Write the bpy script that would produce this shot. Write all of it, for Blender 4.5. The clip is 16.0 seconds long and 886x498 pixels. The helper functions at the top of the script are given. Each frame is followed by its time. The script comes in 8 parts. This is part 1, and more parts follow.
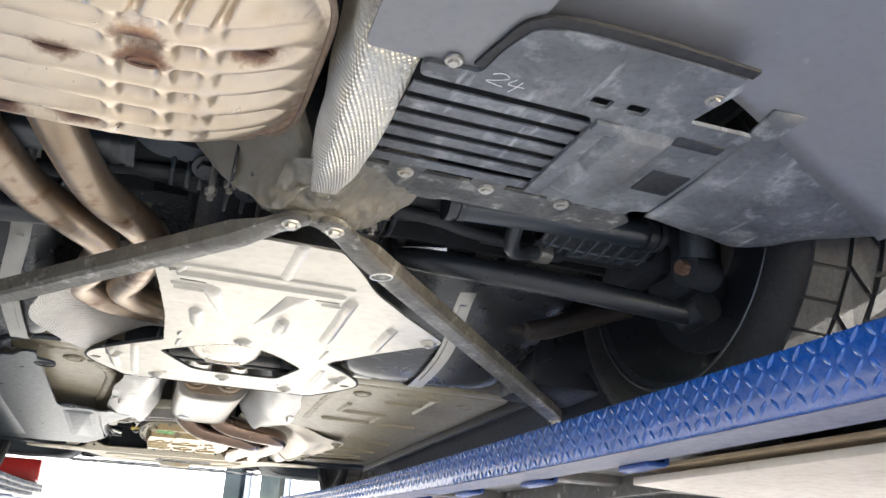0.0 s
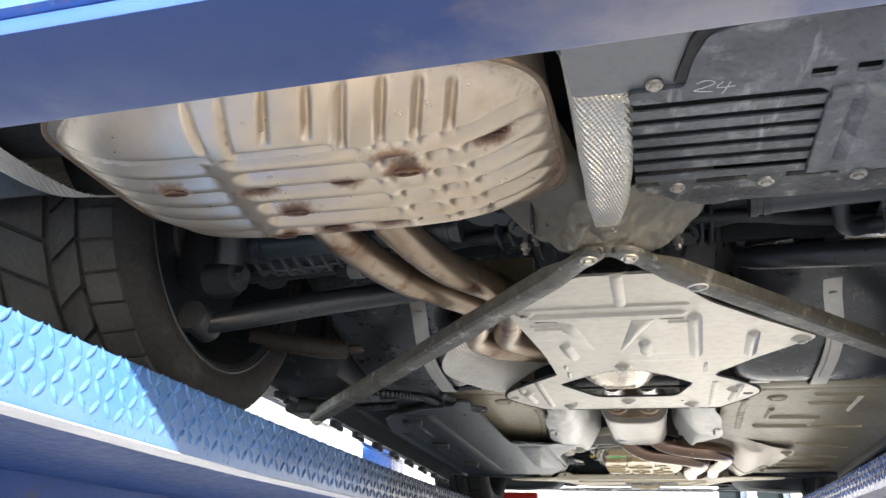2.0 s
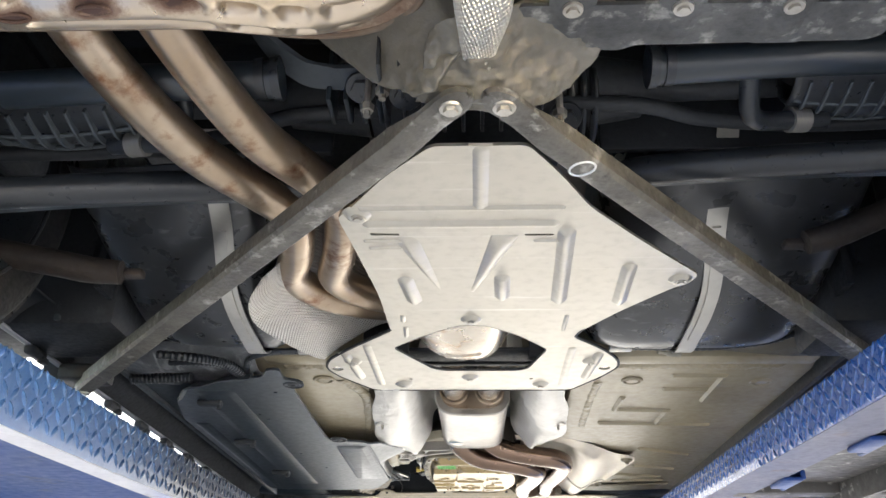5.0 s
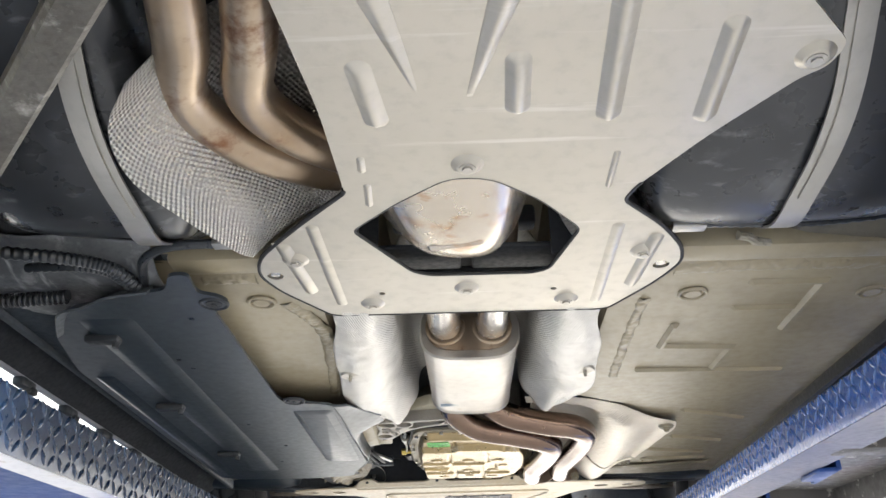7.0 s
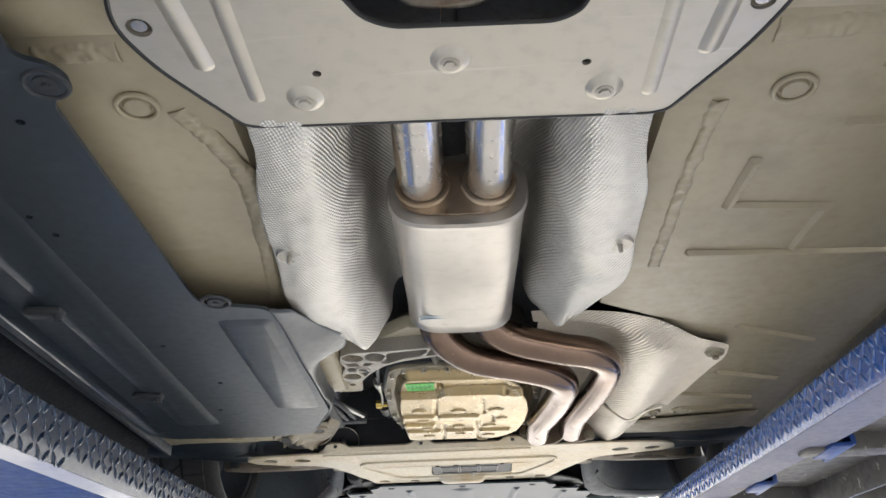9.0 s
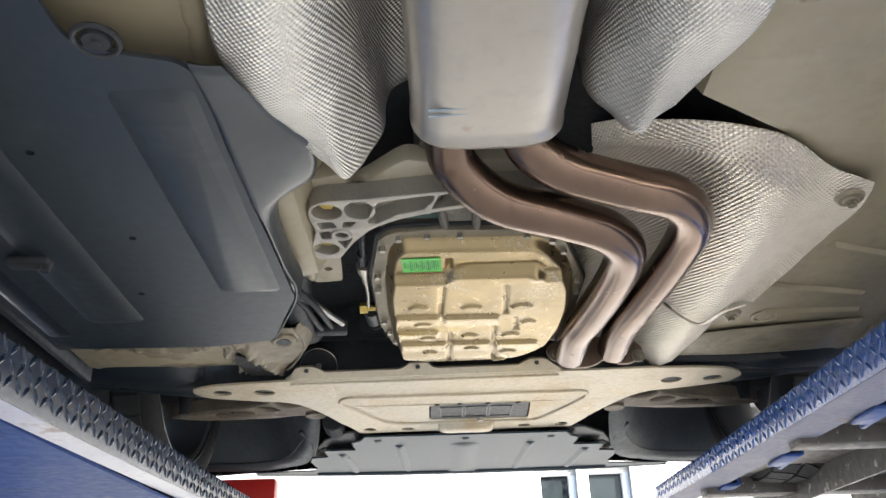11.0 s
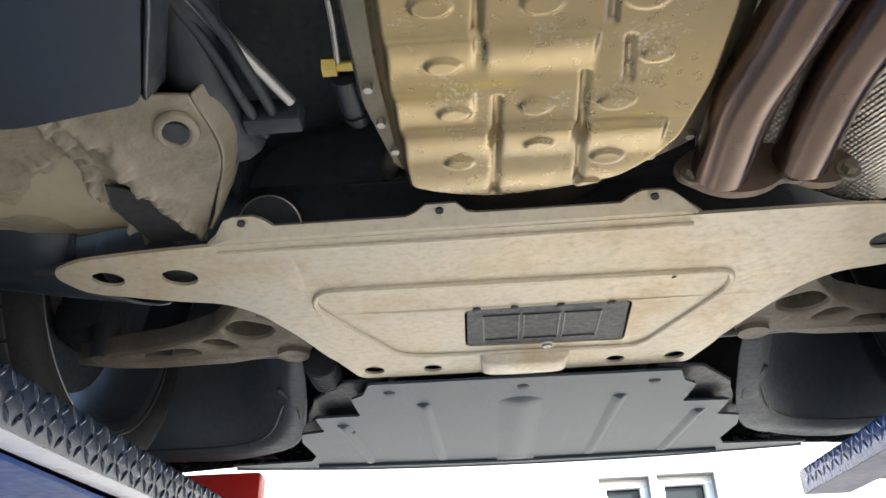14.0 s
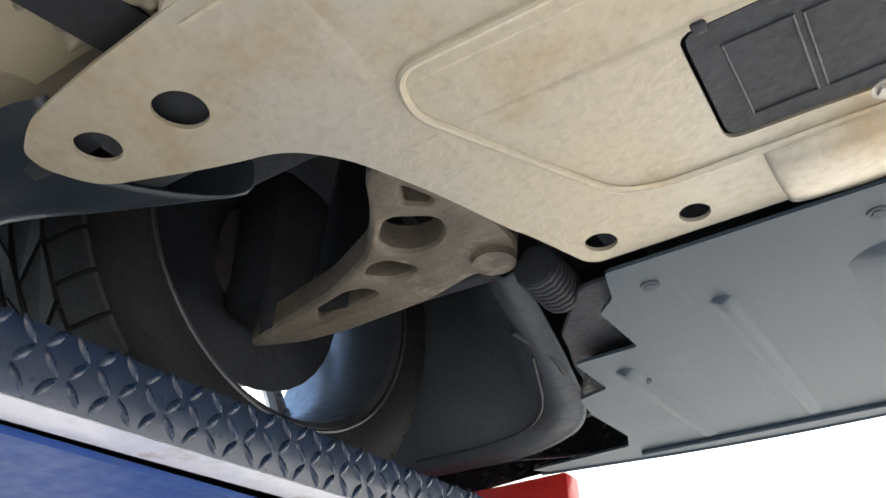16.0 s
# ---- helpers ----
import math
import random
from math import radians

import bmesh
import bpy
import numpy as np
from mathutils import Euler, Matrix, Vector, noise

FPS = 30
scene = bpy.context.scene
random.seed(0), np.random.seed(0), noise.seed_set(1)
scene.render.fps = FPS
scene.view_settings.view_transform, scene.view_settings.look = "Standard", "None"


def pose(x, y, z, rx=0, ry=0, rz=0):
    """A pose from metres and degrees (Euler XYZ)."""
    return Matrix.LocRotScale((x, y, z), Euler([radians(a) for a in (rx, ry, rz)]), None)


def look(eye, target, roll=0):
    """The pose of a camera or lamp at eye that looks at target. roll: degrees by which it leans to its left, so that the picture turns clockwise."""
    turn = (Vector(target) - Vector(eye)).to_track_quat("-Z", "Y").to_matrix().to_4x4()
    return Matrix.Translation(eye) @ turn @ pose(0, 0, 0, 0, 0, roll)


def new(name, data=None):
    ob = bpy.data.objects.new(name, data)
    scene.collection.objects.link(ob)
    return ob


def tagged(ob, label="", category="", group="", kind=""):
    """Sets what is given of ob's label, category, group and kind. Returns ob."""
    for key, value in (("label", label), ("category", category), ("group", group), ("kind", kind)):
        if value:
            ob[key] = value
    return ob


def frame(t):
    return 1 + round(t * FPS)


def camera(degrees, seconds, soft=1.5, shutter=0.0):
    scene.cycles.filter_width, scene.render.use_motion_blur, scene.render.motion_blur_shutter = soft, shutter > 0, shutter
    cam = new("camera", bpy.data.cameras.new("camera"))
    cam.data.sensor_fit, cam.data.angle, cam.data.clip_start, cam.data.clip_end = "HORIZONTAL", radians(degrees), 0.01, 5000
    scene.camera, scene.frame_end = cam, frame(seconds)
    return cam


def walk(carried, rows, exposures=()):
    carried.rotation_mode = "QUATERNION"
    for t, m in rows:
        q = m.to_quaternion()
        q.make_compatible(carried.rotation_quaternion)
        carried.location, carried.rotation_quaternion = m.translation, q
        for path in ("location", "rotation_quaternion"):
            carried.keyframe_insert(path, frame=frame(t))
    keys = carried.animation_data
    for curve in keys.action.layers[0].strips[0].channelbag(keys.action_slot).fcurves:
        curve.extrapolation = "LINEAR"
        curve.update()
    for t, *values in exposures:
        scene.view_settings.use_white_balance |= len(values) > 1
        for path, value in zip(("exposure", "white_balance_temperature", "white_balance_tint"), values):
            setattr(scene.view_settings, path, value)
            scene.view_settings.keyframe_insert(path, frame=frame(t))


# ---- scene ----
cam = camera(56.6, 16.0)
PATH = [
    (0, (-0.131, -1.063, 1.357), (0.473, 0.685, 2.118), 2.8),
    (0.5, (-0.106, -1.074, 1.361), (0.348, 0.725, 2.107), 2.0),
    (1, (0.004, -1.108, 1.351), (0.048, 0.739, 2.116), 1.7),
    (1.5, (0.06, -1.156, 1.343), (-0.254, 0.663, 2.115), 1.8),
    (2, (0.061, -1.178, 1.34), (-0.417, 0.608, 2.104), 2.2),
    (2.5, (0.065, -1.178, 1.329), (-0.35, 0.612, 2.118), 3.2),
    (3, (0.076, -1.133, 1.301), (-0.176, 0.667, 2.135), 3.6),
    (3.5, (0.037, -1.07, 1.292), (-0.108, 0.724, 2.165), 3.3),
    (4, (0.007, -1.009, 1.269), (-0.077, 0.779, 2.162), 1.9),
    (4.2, (0.001, -0.982, 1.262), (-0.071, 0.807, 2.154), 1.4),
    (6.3, (0.024, -0.504, 1.28), (-0.049, 1.29, 2.161), -0.1),
    (6.5, (0.015, -0.453, 1.283), (-0.051, 1.336, 2.174), -0.3),
    (7, (-0.002, -0.311, 1.285), (-0.05, 1.468, 2.198), -0.9),
    (7.5, (-0.017, -0.206, 1.263), (-0.04, 1.572, 2.178), -1.4),
    (8, (-0.008, -0.104, 1.269), (-0.026, 1.678, 2.178), -1.8),
    (8.2, (0.006, -0.056, 1.271), (-0.02, 1.724, 2.181), -1.9),
    (10.3, (-0.041, 0.495, 1.276), (-0.057, 2.247, 2.241), -1.1),
    (10.5, (-0.048, 0.538, 1.273), (-0.051, 2.294, 2.231), -1.4),
    (11, (-0.048, 0.643, 1.267), (-0.039, 2.412, 2.2), -1.7),
    (11.5, (-0.027, 0.787, 1.28), (-0.029, 2.553, 2.218), -1.5),
    (12, (-0.007, 0.909, 1.277), (-0.022, 2.654, 2.255), -1.3),
    (12.5, (-0.005, 0.994, 1.277), (-0.025, 2.726, 2.276), -1.2),
    (13, (-0.016, 1.1, 1.274), (-0.052, 2.828, 2.279), -0.7),
    (13.5, (-0.038, 1.229, 1.297), (-0.087, 2.961, 2.295), -1.2),
    (14, (-0.057, 1.337, 1.32), (-0.139, 3.061, 2.331), -1.8),
    (14.5, (-0.028, 1.478, 1.328), (-0.263, 3.172, 2.365), -1.9),
    (15, (0.005, 1.637, 1.358), (-0.496, 3.243, 2.44), -1.1),
    (15.5, (-0.022, 1.77, 1.359), (-0.736, 3.275, 2.466), -1.2),
    (16, (-0.015, 1.843, 1.355), (-0.89, 3.244, 2.482), -1.1),
]
walk(cam, [(t, look(eye, target, roll)) for t, eye, target, roll in PATH],
     [(0, 3.62), (1, 3.58), (1.5, 3.5), (2, 3.1), (3, 3.2), (4.2, 3.5), (6.5, 3.65), (8, 3.38), (10.5, 3.25), (12.5, 3.22), (14, 3.15), (15, 3.36), (16, 3.52)])

# ---- world, sun, exposure ----
SUN_FROM = Vector((0.62, -0.78, 0.0)).normalized()
SUN_EL = radians(25)
scene.view_settings.use_white_balance = True
scene.view_settings.white_balance_temperature = 6600
scene.view_settings.white_balance_tint = 10
world = bpy.data.worlds.new("sky")
scene.world = world
world.use_nodes = True
wn = world.node_tree.nodes
sky = wn.new("ShaderNodeTexSky")
sky.sky_type, sky.sun_disc = "NISHITA", False
sky.sun_elevation = SUN_EL
sky.sun_rotation = math.atan2(SUN_FROM.x, SUN_FROM.y)
world.node_tree.links.new(sky.outputs[0], wn["Background"].inputs[0])
wn["Background"].inputs[1].default_value = 0.12
sun = new("sun", bpy.data.lights.new("sun", "SUN"))
sun.data.energy, sun.data.angle, sun.data.color = 4.0, radians(0.5), (1.0, 0.95, 0.87)
sun.matrix_basis = look(Vector((0, 0, 8)) + SUN_FROM * 10 * math.cos(SUN_EL) + Vector((0, 0, 10 * math.sin(SUN_EL))), (0, 0, 8))


# ---- materials ----
def mat(name, c1, c2, s1=5.0, rough=(0.45, 0.65), metal=0.0, bump=0.15, s2=90.0, spots=None, coat=0.0,
        dimple=0.0, streak=None, depth=0.002, worn=None, spec=0.5, along=None, press=0.30):
    """c1, c2: base colours mixed by a broad noise; spots: (colour, scale, from, to[, grain]) a third colour with a
    shape of its own;
    dimple: pitch of an embossed pattern; streak: (colour, direction scale xyz and turn in degrees, amount) scratches or
    runs; along: (colour, from y, to y, amount) a colour that takes over along y, for shade and dirt."""
    m = bpy.data.materials.new(name)
    m.use_nodes = True
    nt = m.node_tree
    N, L = nt.nodes, nt.links
    bs = N["Principled BSDF"]
    tc = N.new("ShaderNodeTexCoord")
    co = tc.outputs["Object"]

    def noise_tex(scale, detail=6.0, vec=co, rgh=0.55):
        n = N.new("ShaderNodeTexNoise")
        n.inputs["Scale"].default_value, n.inputs["Detail"].default_value = scale, detail
        n.inputs["Roughness"].default_value = rgh
        L.new(vec, n.inputs["Vector"])
        return n.outputs["Fac"]

    def ramp(fac, lo, hi, a=0.0, b=1.0):
        r = N.new("ShaderNodeMapRange")
        r.inputs["From Min"].default_value, r.inputs["From Max"].default_value = lo, hi
        r.inputs["To Min"].default_value, r.inputs["To Max"].default_value = a, b
        L.new(fac, r.inputs["Value"])
        return r.outputs["Result"]

    def mix(fac, a, b):
        x = N.new("ShaderNodeMix")
        x.data_type = "RGBA"
        L.new(fac, x.inputs["Factor"])
        for sock, v in ((x.inputs["A"], a), (x.inputs["B"], b)):
            if isinstance(v, tuple):
                sock.default_value = (*v, 1)
            else:
                L.new(v, sock)
        return x.outputs["Result"]

    broad, fine = noise_tex(s1), noise_tex(s2, 4.0)
    col = mix(ramp(broad, 0.3, 0.7), c1, c2)
    dark = tuple(v * 0.72 for v in c1)
    col = mix(ramp(fine, 0.5, 0.8, 0.0, 0.4), col, dark)
    if spots:
        c3, sc, lo, hi = spots[:4]
        fac = ramp(noise_tex(sc, 8.0, rgh=0.65), lo, hi)
        if len(spots) > 4:
            both = N.new("ShaderNodeMath")
            both.operation = "MULTIPLY"
            L.new(fac, both.inputs[0])
            L.new(ramp(noise_tex(spots[4], 3.0), 0.52, 0.60), both.inputs[1])
            fac = both.outputs[0]
        col = mix(fac, col, c3)
    if streak:
        c4, axes, amount = streak
        mp = N.new("ShaderNodeMapping")
        mp.inputs["Scale"].default_value = axes[:3]
        mp.inputs["Rotation"].default_value[2] = radians(axes[3]) if len(axes) > 3 else 0.0
        L.new(co, mp.inputs["Vector"])
        col = mix(ramp(noise_tex(1.0, 5.0, mp.outputs["Vector"]), 0.62, 0.75, 0.0, amount), col, c4)
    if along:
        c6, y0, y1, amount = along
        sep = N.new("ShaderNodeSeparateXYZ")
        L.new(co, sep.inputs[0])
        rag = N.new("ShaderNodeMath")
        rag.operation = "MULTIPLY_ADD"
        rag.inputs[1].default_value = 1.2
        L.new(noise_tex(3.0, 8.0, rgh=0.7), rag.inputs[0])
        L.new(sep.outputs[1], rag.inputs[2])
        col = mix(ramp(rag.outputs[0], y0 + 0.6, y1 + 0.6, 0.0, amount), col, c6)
    rgh = ramp(fine, 0.3, 0.7, rough[0], rough[1])
    bs.inputs["Metallic"].default_value = metal
    if worn:
        at = N.new("ShaderNodeAttribute")
        at.attribute_name = "worn"
        edge = N.new("ShaderNodeMath")
        edge.operation = "MULTIPLY_ADD"
        edge.inputs[1].default_value, edge.inputs[2].default_value = 1.3, -0.65
        L.new(noise_tex(70, 8.0, rgh=0.7), edge.inputs[0])
        tot = N.new("ShaderNodeMath")
        tot.operation = "ADD"
        L.new(at.outputs["Fac"], tot.inputs[0])
        L.new(edge.outputs[0], tot.inputs[1])
        w = ramp(tot.outputs[0], 0.30, 0.62)
        for c5, lo, hi in worn:
            col = mix(ramp(tot.outputs[0], lo, hi), col, c5)
        L.new(ramp(w, 0.0, 1.0, metal, 0.0), bs.inputs["Metallic"])
        mr = N.new("ShaderNodeMix")
        L.new(w, mr.inputs["Factor"])
        L.new(rgh, mr.inputs["A"])
        mr.inputs["B"].default_value = 0.85
        rgh = mr.outputs["Result"]
    L.new(col, bs.inputs["Base Color"])
    L.new(rgh, bs.inputs["Roughness"])
    bs.inputs["Coat Weight"].default_value = coat
    bs.inputs["Specular IOR Level"].default_value = spec
    bs.inputs["Coat Roughness"].default_value = 0.12
    b = N.new("ShaderNodeBump")
    b.inputs["Strength"].default_value, b.inputs["Distance"].default_value = bump, depth
    L.new(fine, b.inputs["Height"])
    normal = b.outputs["Normal"]
    if dimple:
        sep = N.new("ShaderNodeSeparateXYZ")
        L.new(tc.outputs["UV"], sep.inputs[0])
        waves = []
        for ax in range(2):
            k = N.new("ShaderNodeMath")
            k.operation = "MULTIPLY"
            k.inputs[1].default_value = 2 * math.pi / dimple
            L.new(sep.outputs[ax], k.inputs[0])
            w = N.new("ShaderNodeMath")
            w.operation = "SINE"
            L.new(k.outputs[0], w.inputs[0])
            waves.append(w.outputs[0])
        pr = N.new("ShaderNodeMath")
        pr.operation = "MULTIPLY"
        L.new(waves[0], pr.inputs[0])
        L.new(waves[1], pr.inputs[1])
        b2 = N.new("ShaderNodeBump")
        b2.inputs["Strength"].default_value, b2.inputs["Distance"].default_value = 1.0, dimple * press
        L.new(pr.outputs[0], b2.inputs["Height"])
        L.new(normal, b2.inputs["Normal"])
        normal = b2.outputs["Normal"]
    L.new(normal, bs.inputs["Normal"])
    return m


def plain(name, c, rough=0.5, metal=0.0):
    return mat(name, c, tuple(v * 0.85 for v in c), rough=(rough * 0.85, min(1, rough * 1.15)), metal=metal, bump=0.05)


ALU_PLATE = mat("aluminium_plate", (0.505, 0.472, 0.41), (0.42, 0.392, 0.332), 3, (0.30, 0.44), 0.75, 0.05, 60,
                streak=((0.66, 0.64, 0.60), (3, 60, 3, 6), 0.6))
ALU_DUSTY = mat("dusty_aluminium", (0.44, 0.405, 0.33), (0.49, 0.415, 0.285), 4.5, (0.38, 0.62), 0.5, 0.3, 110,
                spots=((0.385, 0.28, 0.15), 6.5, 0.53, 0.74), streak=((0.58, 0.52, 0.41), (34, 5, 5), 0.7))
ALU_CAST = mat("cast_aluminium", (0.42, 0.395, 0.35), (0.28, 0.26, 0.23), 9, (0.42, 0.6), 0.6, 0.5, 240)
FOIL = mat("embossed_foil", (0.76, 0.73, 0.67), (0.66, 0.63, 0.565), 4, (0.28, 0.42), 0.8, 0.05, 60, dimple=0.0072)
FOIL_WARM = mat("warm_embossed_foil", (0.84, 0.77, 0.66), (0.74, 0.665, 0.55), 5, (0.30, 0.42), 0.7, 0.05, 60, dimple=0.0080, press=0.26,
                spots=((0.46, 0.38, 0.28), 7, 0.62, 0.80))
FOIL_FINE = mat("fine_embossed_foil", (0.64, 0.62, 0.575), (0.54, 0.52, 0.475), 5, (0.33, 0.46), 0.78, 0.0, 60, dimple=0.0062, press=0.10)
FOIL_GREY = mat("grey_embossed_foil", (0.52, 0.50, 0.46), (0.42, 0.40, 0.365), 5, (0.32, 0.45), 0.8, 0.05, 60, dimple=0.0082, press=0.34)
FOIL_DARK = mat("dark_embossed_foil", (0.42, 0.41, 0.39), (0.30, 0.29, 0.27), 5, (0.35, 0.5), 0.8, 0.05, 60, dimple=0.0085)
ARM_CAST = mat("dirty_cast_arm", (0.22, 0.185, 0.14), (0.11, 0.092, 0.072), 14, (0.5, 0.75), 0.35, 0.6, 160,
               spots=((0.34, 0.30, 0.245), 18, 0.58, 0.78))
MUFFLER = mat("heat_tinted_steel", (0.62, 0.53, 0.42), (0.52, 0.425, 0.315), 5, (0.27, 0.37), 0.76, 0.0, 50,
              spots=((0.44, 0.33, 0.21), 9, 0.56, 0.78),
              worn=(((0.30, 0.21, 0.15), 0.16, 0.48), ((0.15, 0.085, 0.055), 0.44, 0.78), ((0.08, 0.043, 0.033), 0.85, 1.1)))
RESONATOR = mat("stained_bright_steel", (0.58, 0.53, 0.46), (0.48, 0.42, 0.34), 7, (0.22, 0.30), 0.85, 0.0, 14,
                spots=((0.38, 0.22, 0.11), 30, 0.52, 0.68))
RUST = mat("rust", (0.135, 0.066, 0.038), (0.075, 0.042, 0.03), 25, (0.7, 0.9), 0.1, 0.6, 200,
           spots=((0.24, 0.15, 0.10), 60, 0.52, 0.68))
PIPE_REAR = mat("tarnished_exhaust_pipe", (0.45, 0.365, 0.275), (0.30, 0.215, 0.14), 8, (0.28, 0.38), 0.85, 0.0, 80,
                spots=((0.17, 0.075, 0.035), 20, 0.54, 0.72))
PIPE_FRONT = mat("blued_exhaust_pipe", (0.20, 0.14, 0.105), (0.11, 0.074, 0.058), 6, (0.18, 0.28), 0.92, 0.0, 40,
                 spots=((0.17, 0.092, 0.055), 8, 0.58, 0.84), streak=((0.06, 0.042, 0.035), (34, 3, 34), 0.8))
STEEL_BRIGHT = mat("bright_stainless", (0.60, 0.57, 0.53), (0.50, 0.47, 0.43), 6, (0.15, 0.3), 0.95, 0.05, 80)
BOX_STEEL = mat("brushed_silencer_steel", (0.43, 0.405, 0.365), (0.365, 0.34, 0.30), 5, (0.30, 0.38), 0.78, 0.02, 60,
                spots=((0.32, 0.22, 0.13), 14, 0.66, 0.80), streak=((0.42, 0.38, 0.33), (60, 5, 5), 0.3))
FLOOR_PAINT = mat("underbody_paint", (0.325, 0.28, 0.19), (0.255, 0.218, 0.146), 3, (0.34, 0.52), 0.0, 0.12, 60,
                  spots=((0.19, 0.16, 0.107), 5, 0.54, 0.78), streak=((0.38, 0.345, 0.26), (5, 40, 5), 0.25))
GRIMY_PAINT = mat("grimy_underbody_paint", (0.245, 0.208, 0.142), (0.15, 0.127, 0.09), 9, (0.4, 0.65), 0.0, 0.7, 55, depth=0.004,
                  spots=((0.075, 0.065, 0.047), 12, 0.56, 0.74))
SEALER = mat("seam_sealer", (0.36, 0.33, 0.26), (0.24, 0.22, 0.17), 20, (0.5, 0.75), 0.0, 1.0, 90, depth=0.006)
GREY_SEAL = mat("grey_underseal", (0.165, 0.150, 0.118), (0.10, 0.091, 0.071), 10, (0.36, 0.58), 0.0, 0.6, 60, depth=0.004)
PLASTIC = mat("scuffed_black_plastic", (0.052, 0.056, 0.061), (0.155, 0.163, 0.17), 9, (0.34, 0.55), 0.0, 0.4, 120,
              spots=((0.36, 0.365, 0.365), 24, 0.54, 0.80), streak=((0.58, 0.59, 0.58), (46, 7, 20, 32), 0.6), spec=0.45)
PLASTIC_WORN = mat("pale_scuffed_plastic", (0.045, 0.046, 0.046), (0.12, 0.12, 0.115), 16, (0.45, 0.65), 0.0, 0.6, 140,
                   spots=((0.36, 0.35, 0.32), 32, 0.54, 0.72), spec=0.35)
PLASTIC_CLEAN = mat("grey_black_plastic", (0.0145, 0.0205, 0.0265), (0.022, 0.030, 0.038), 4, (0.30, 0.40), 0.0, 0.05, 70,
                    spots=((0.037, 0.047, 0.056), 10, 0.60, 0.80), streak=((0.08, 0.09, 0.10), (12, 30, 14), 0.2), spec=0.6)
TRAY = mat("grey_undertray_plastic", (0.027, 0.042, 0.055), (0.036, 0.053, 0.068), 1.6, (0.46, 0.50), 0.0, 0.03, 260, spec=0.2,
           spots=((0.055, 0.072, 0.084), 7, 0.60, 0.85), streak=((0.085, 0.10, 0.112), (60, 4, 6), 0.25))
LINER = mat("dusty_liner_plastic", (0.044, 0.052, 0.060), (0.070, 0.081, 0.090), 6, (0.5, 0.7), 0.0, 0.2, 110, spec=0.3)
# also used for added sheets that stand in for unlit gaps
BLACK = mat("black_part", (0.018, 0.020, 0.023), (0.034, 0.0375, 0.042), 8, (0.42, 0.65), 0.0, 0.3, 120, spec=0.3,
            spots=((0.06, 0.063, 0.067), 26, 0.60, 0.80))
BLACK_SATIN = mat("satin_black_steel", (0.0125, 0.0145, 0.0175), (0.024, 0.028, 0.033), 8, (0.26, 0.42), 0.0, 0.15, 120, spec=0.45)
RUBBER = mat("tyre_rubber", (0.009, 0.009, 0.0095), (0.015, 0.015, 0.0155), 10, (0.6, 0.85), 0.0, 0.3, 150,
             spots=((0.035, 0.034, 0.033), 20, 0.58, 0.8), spec=0.25)
TREAD = mat("dusty_tread_rubber", (0.019, 0.019, 0.0195), (0.033, 0.033, 0.033), 14, (0.7, 0.9), 0.0, 0.4, 160, spec=0.3)
BRACE = mat("scraped_brace_steel", (0.070, 0.064, 0.054), (0.155, 0.145, 0.125), 18, (0.4, 0.6), 0.35, 0.5, 130,
            spots=((0.42, 0.405, 0.365), 26, 0.56, 0.72), streak=((0.035, 0.033, 0.030), (40, 40, 20), 0.75))
STRAP = mat("zinc_strap", (0.46, 0.445, 0.41), (0.36, 0.345, 0.31), 9, (0.32, 0.42), 0.8, 0.02, 90)
TANK = mat("black_tank_plastic", (0.015, 0.0165, 0.0185), (0.032, 0.034, 0.037), 7, (0.24, 0.36), 0.0, 0.05, 25,
           spots=((0.11, 0.113, 0.116), 9, 0.56, 0.80), streak=((0.24, 0.245, 0.25), (22, 50, 22), 0.5), spec=0.6)
PAN = mat("gold_chromate_pan", (0.39, 0.295, 0.15), (0.27, 0.213, 0.126), 7, (0.25, 0.36), 0.92, 0.04, 60, depth=0.0010,
          spots=((0.52, 0.49, 0.43), 15, 0.54, 0.70, 320), streak=((0.58, 0.43, 0.11), (5, 22, 5), 0.6))
CASE = mat("gearbox_casting", (0.16, 0.147, 0.122), (0.085, 0.078, 0.065), 10, (0.45, 0.7), 0.5, 0.5, 200)
BUMPER = mat("dark_metallic_paint", (0.20, 0.20, 0.206), (0.17, 0.171, 0.178), 3, (0.38, 0.5), 0.15, 0.08, 90, coat=0.3,
             spots=((0.26, 0.26, 0.26), 40, 0.68, 0.75))
PAINT = mat("dark_car_paint", (0.05, 0.055, 0.065), (0.045, 0.05, 0.06), 2, (0.2, 0.3), 0.4, 0.02, 60, coat=1.0)
GLASS_DARK = plain("tinted_glass", (0.02, 0.022, 0.025), 0.08)
LIFT_BLUE = mat("blue_lift_paint", (0.007, 0.066, 0.29), (0.005, 0.048, 0.215), 5, (0.2, 0.36), 0.0, 0.2, 90, coat=0.35,
                spots=((0.06, 0.06, 0.075), 12, 0.66, 0.76))
# left runway: shade, with some tyre dirt, is put into the colour towards the front
SHADE_DIRT_BLUE = (0.0065, 0.012, 0.026)
# the paler base stands in for sun on the rear of the skirt
LIFT_BLUE_SHADED = mat("shaded_dirty_lift_paint", (0.030, 0.098, 0.27), (0.055, 0.115, 0.24), 7, (0.26, 0.42), 0.0, 0.2, 90, coat=0.15,
                      spots=((0.16, 0.13, 0.05), 9, 0.68, 0.80), along=(SHADE_DIRT_BLUE, -0.1, 0.8, 0.92))
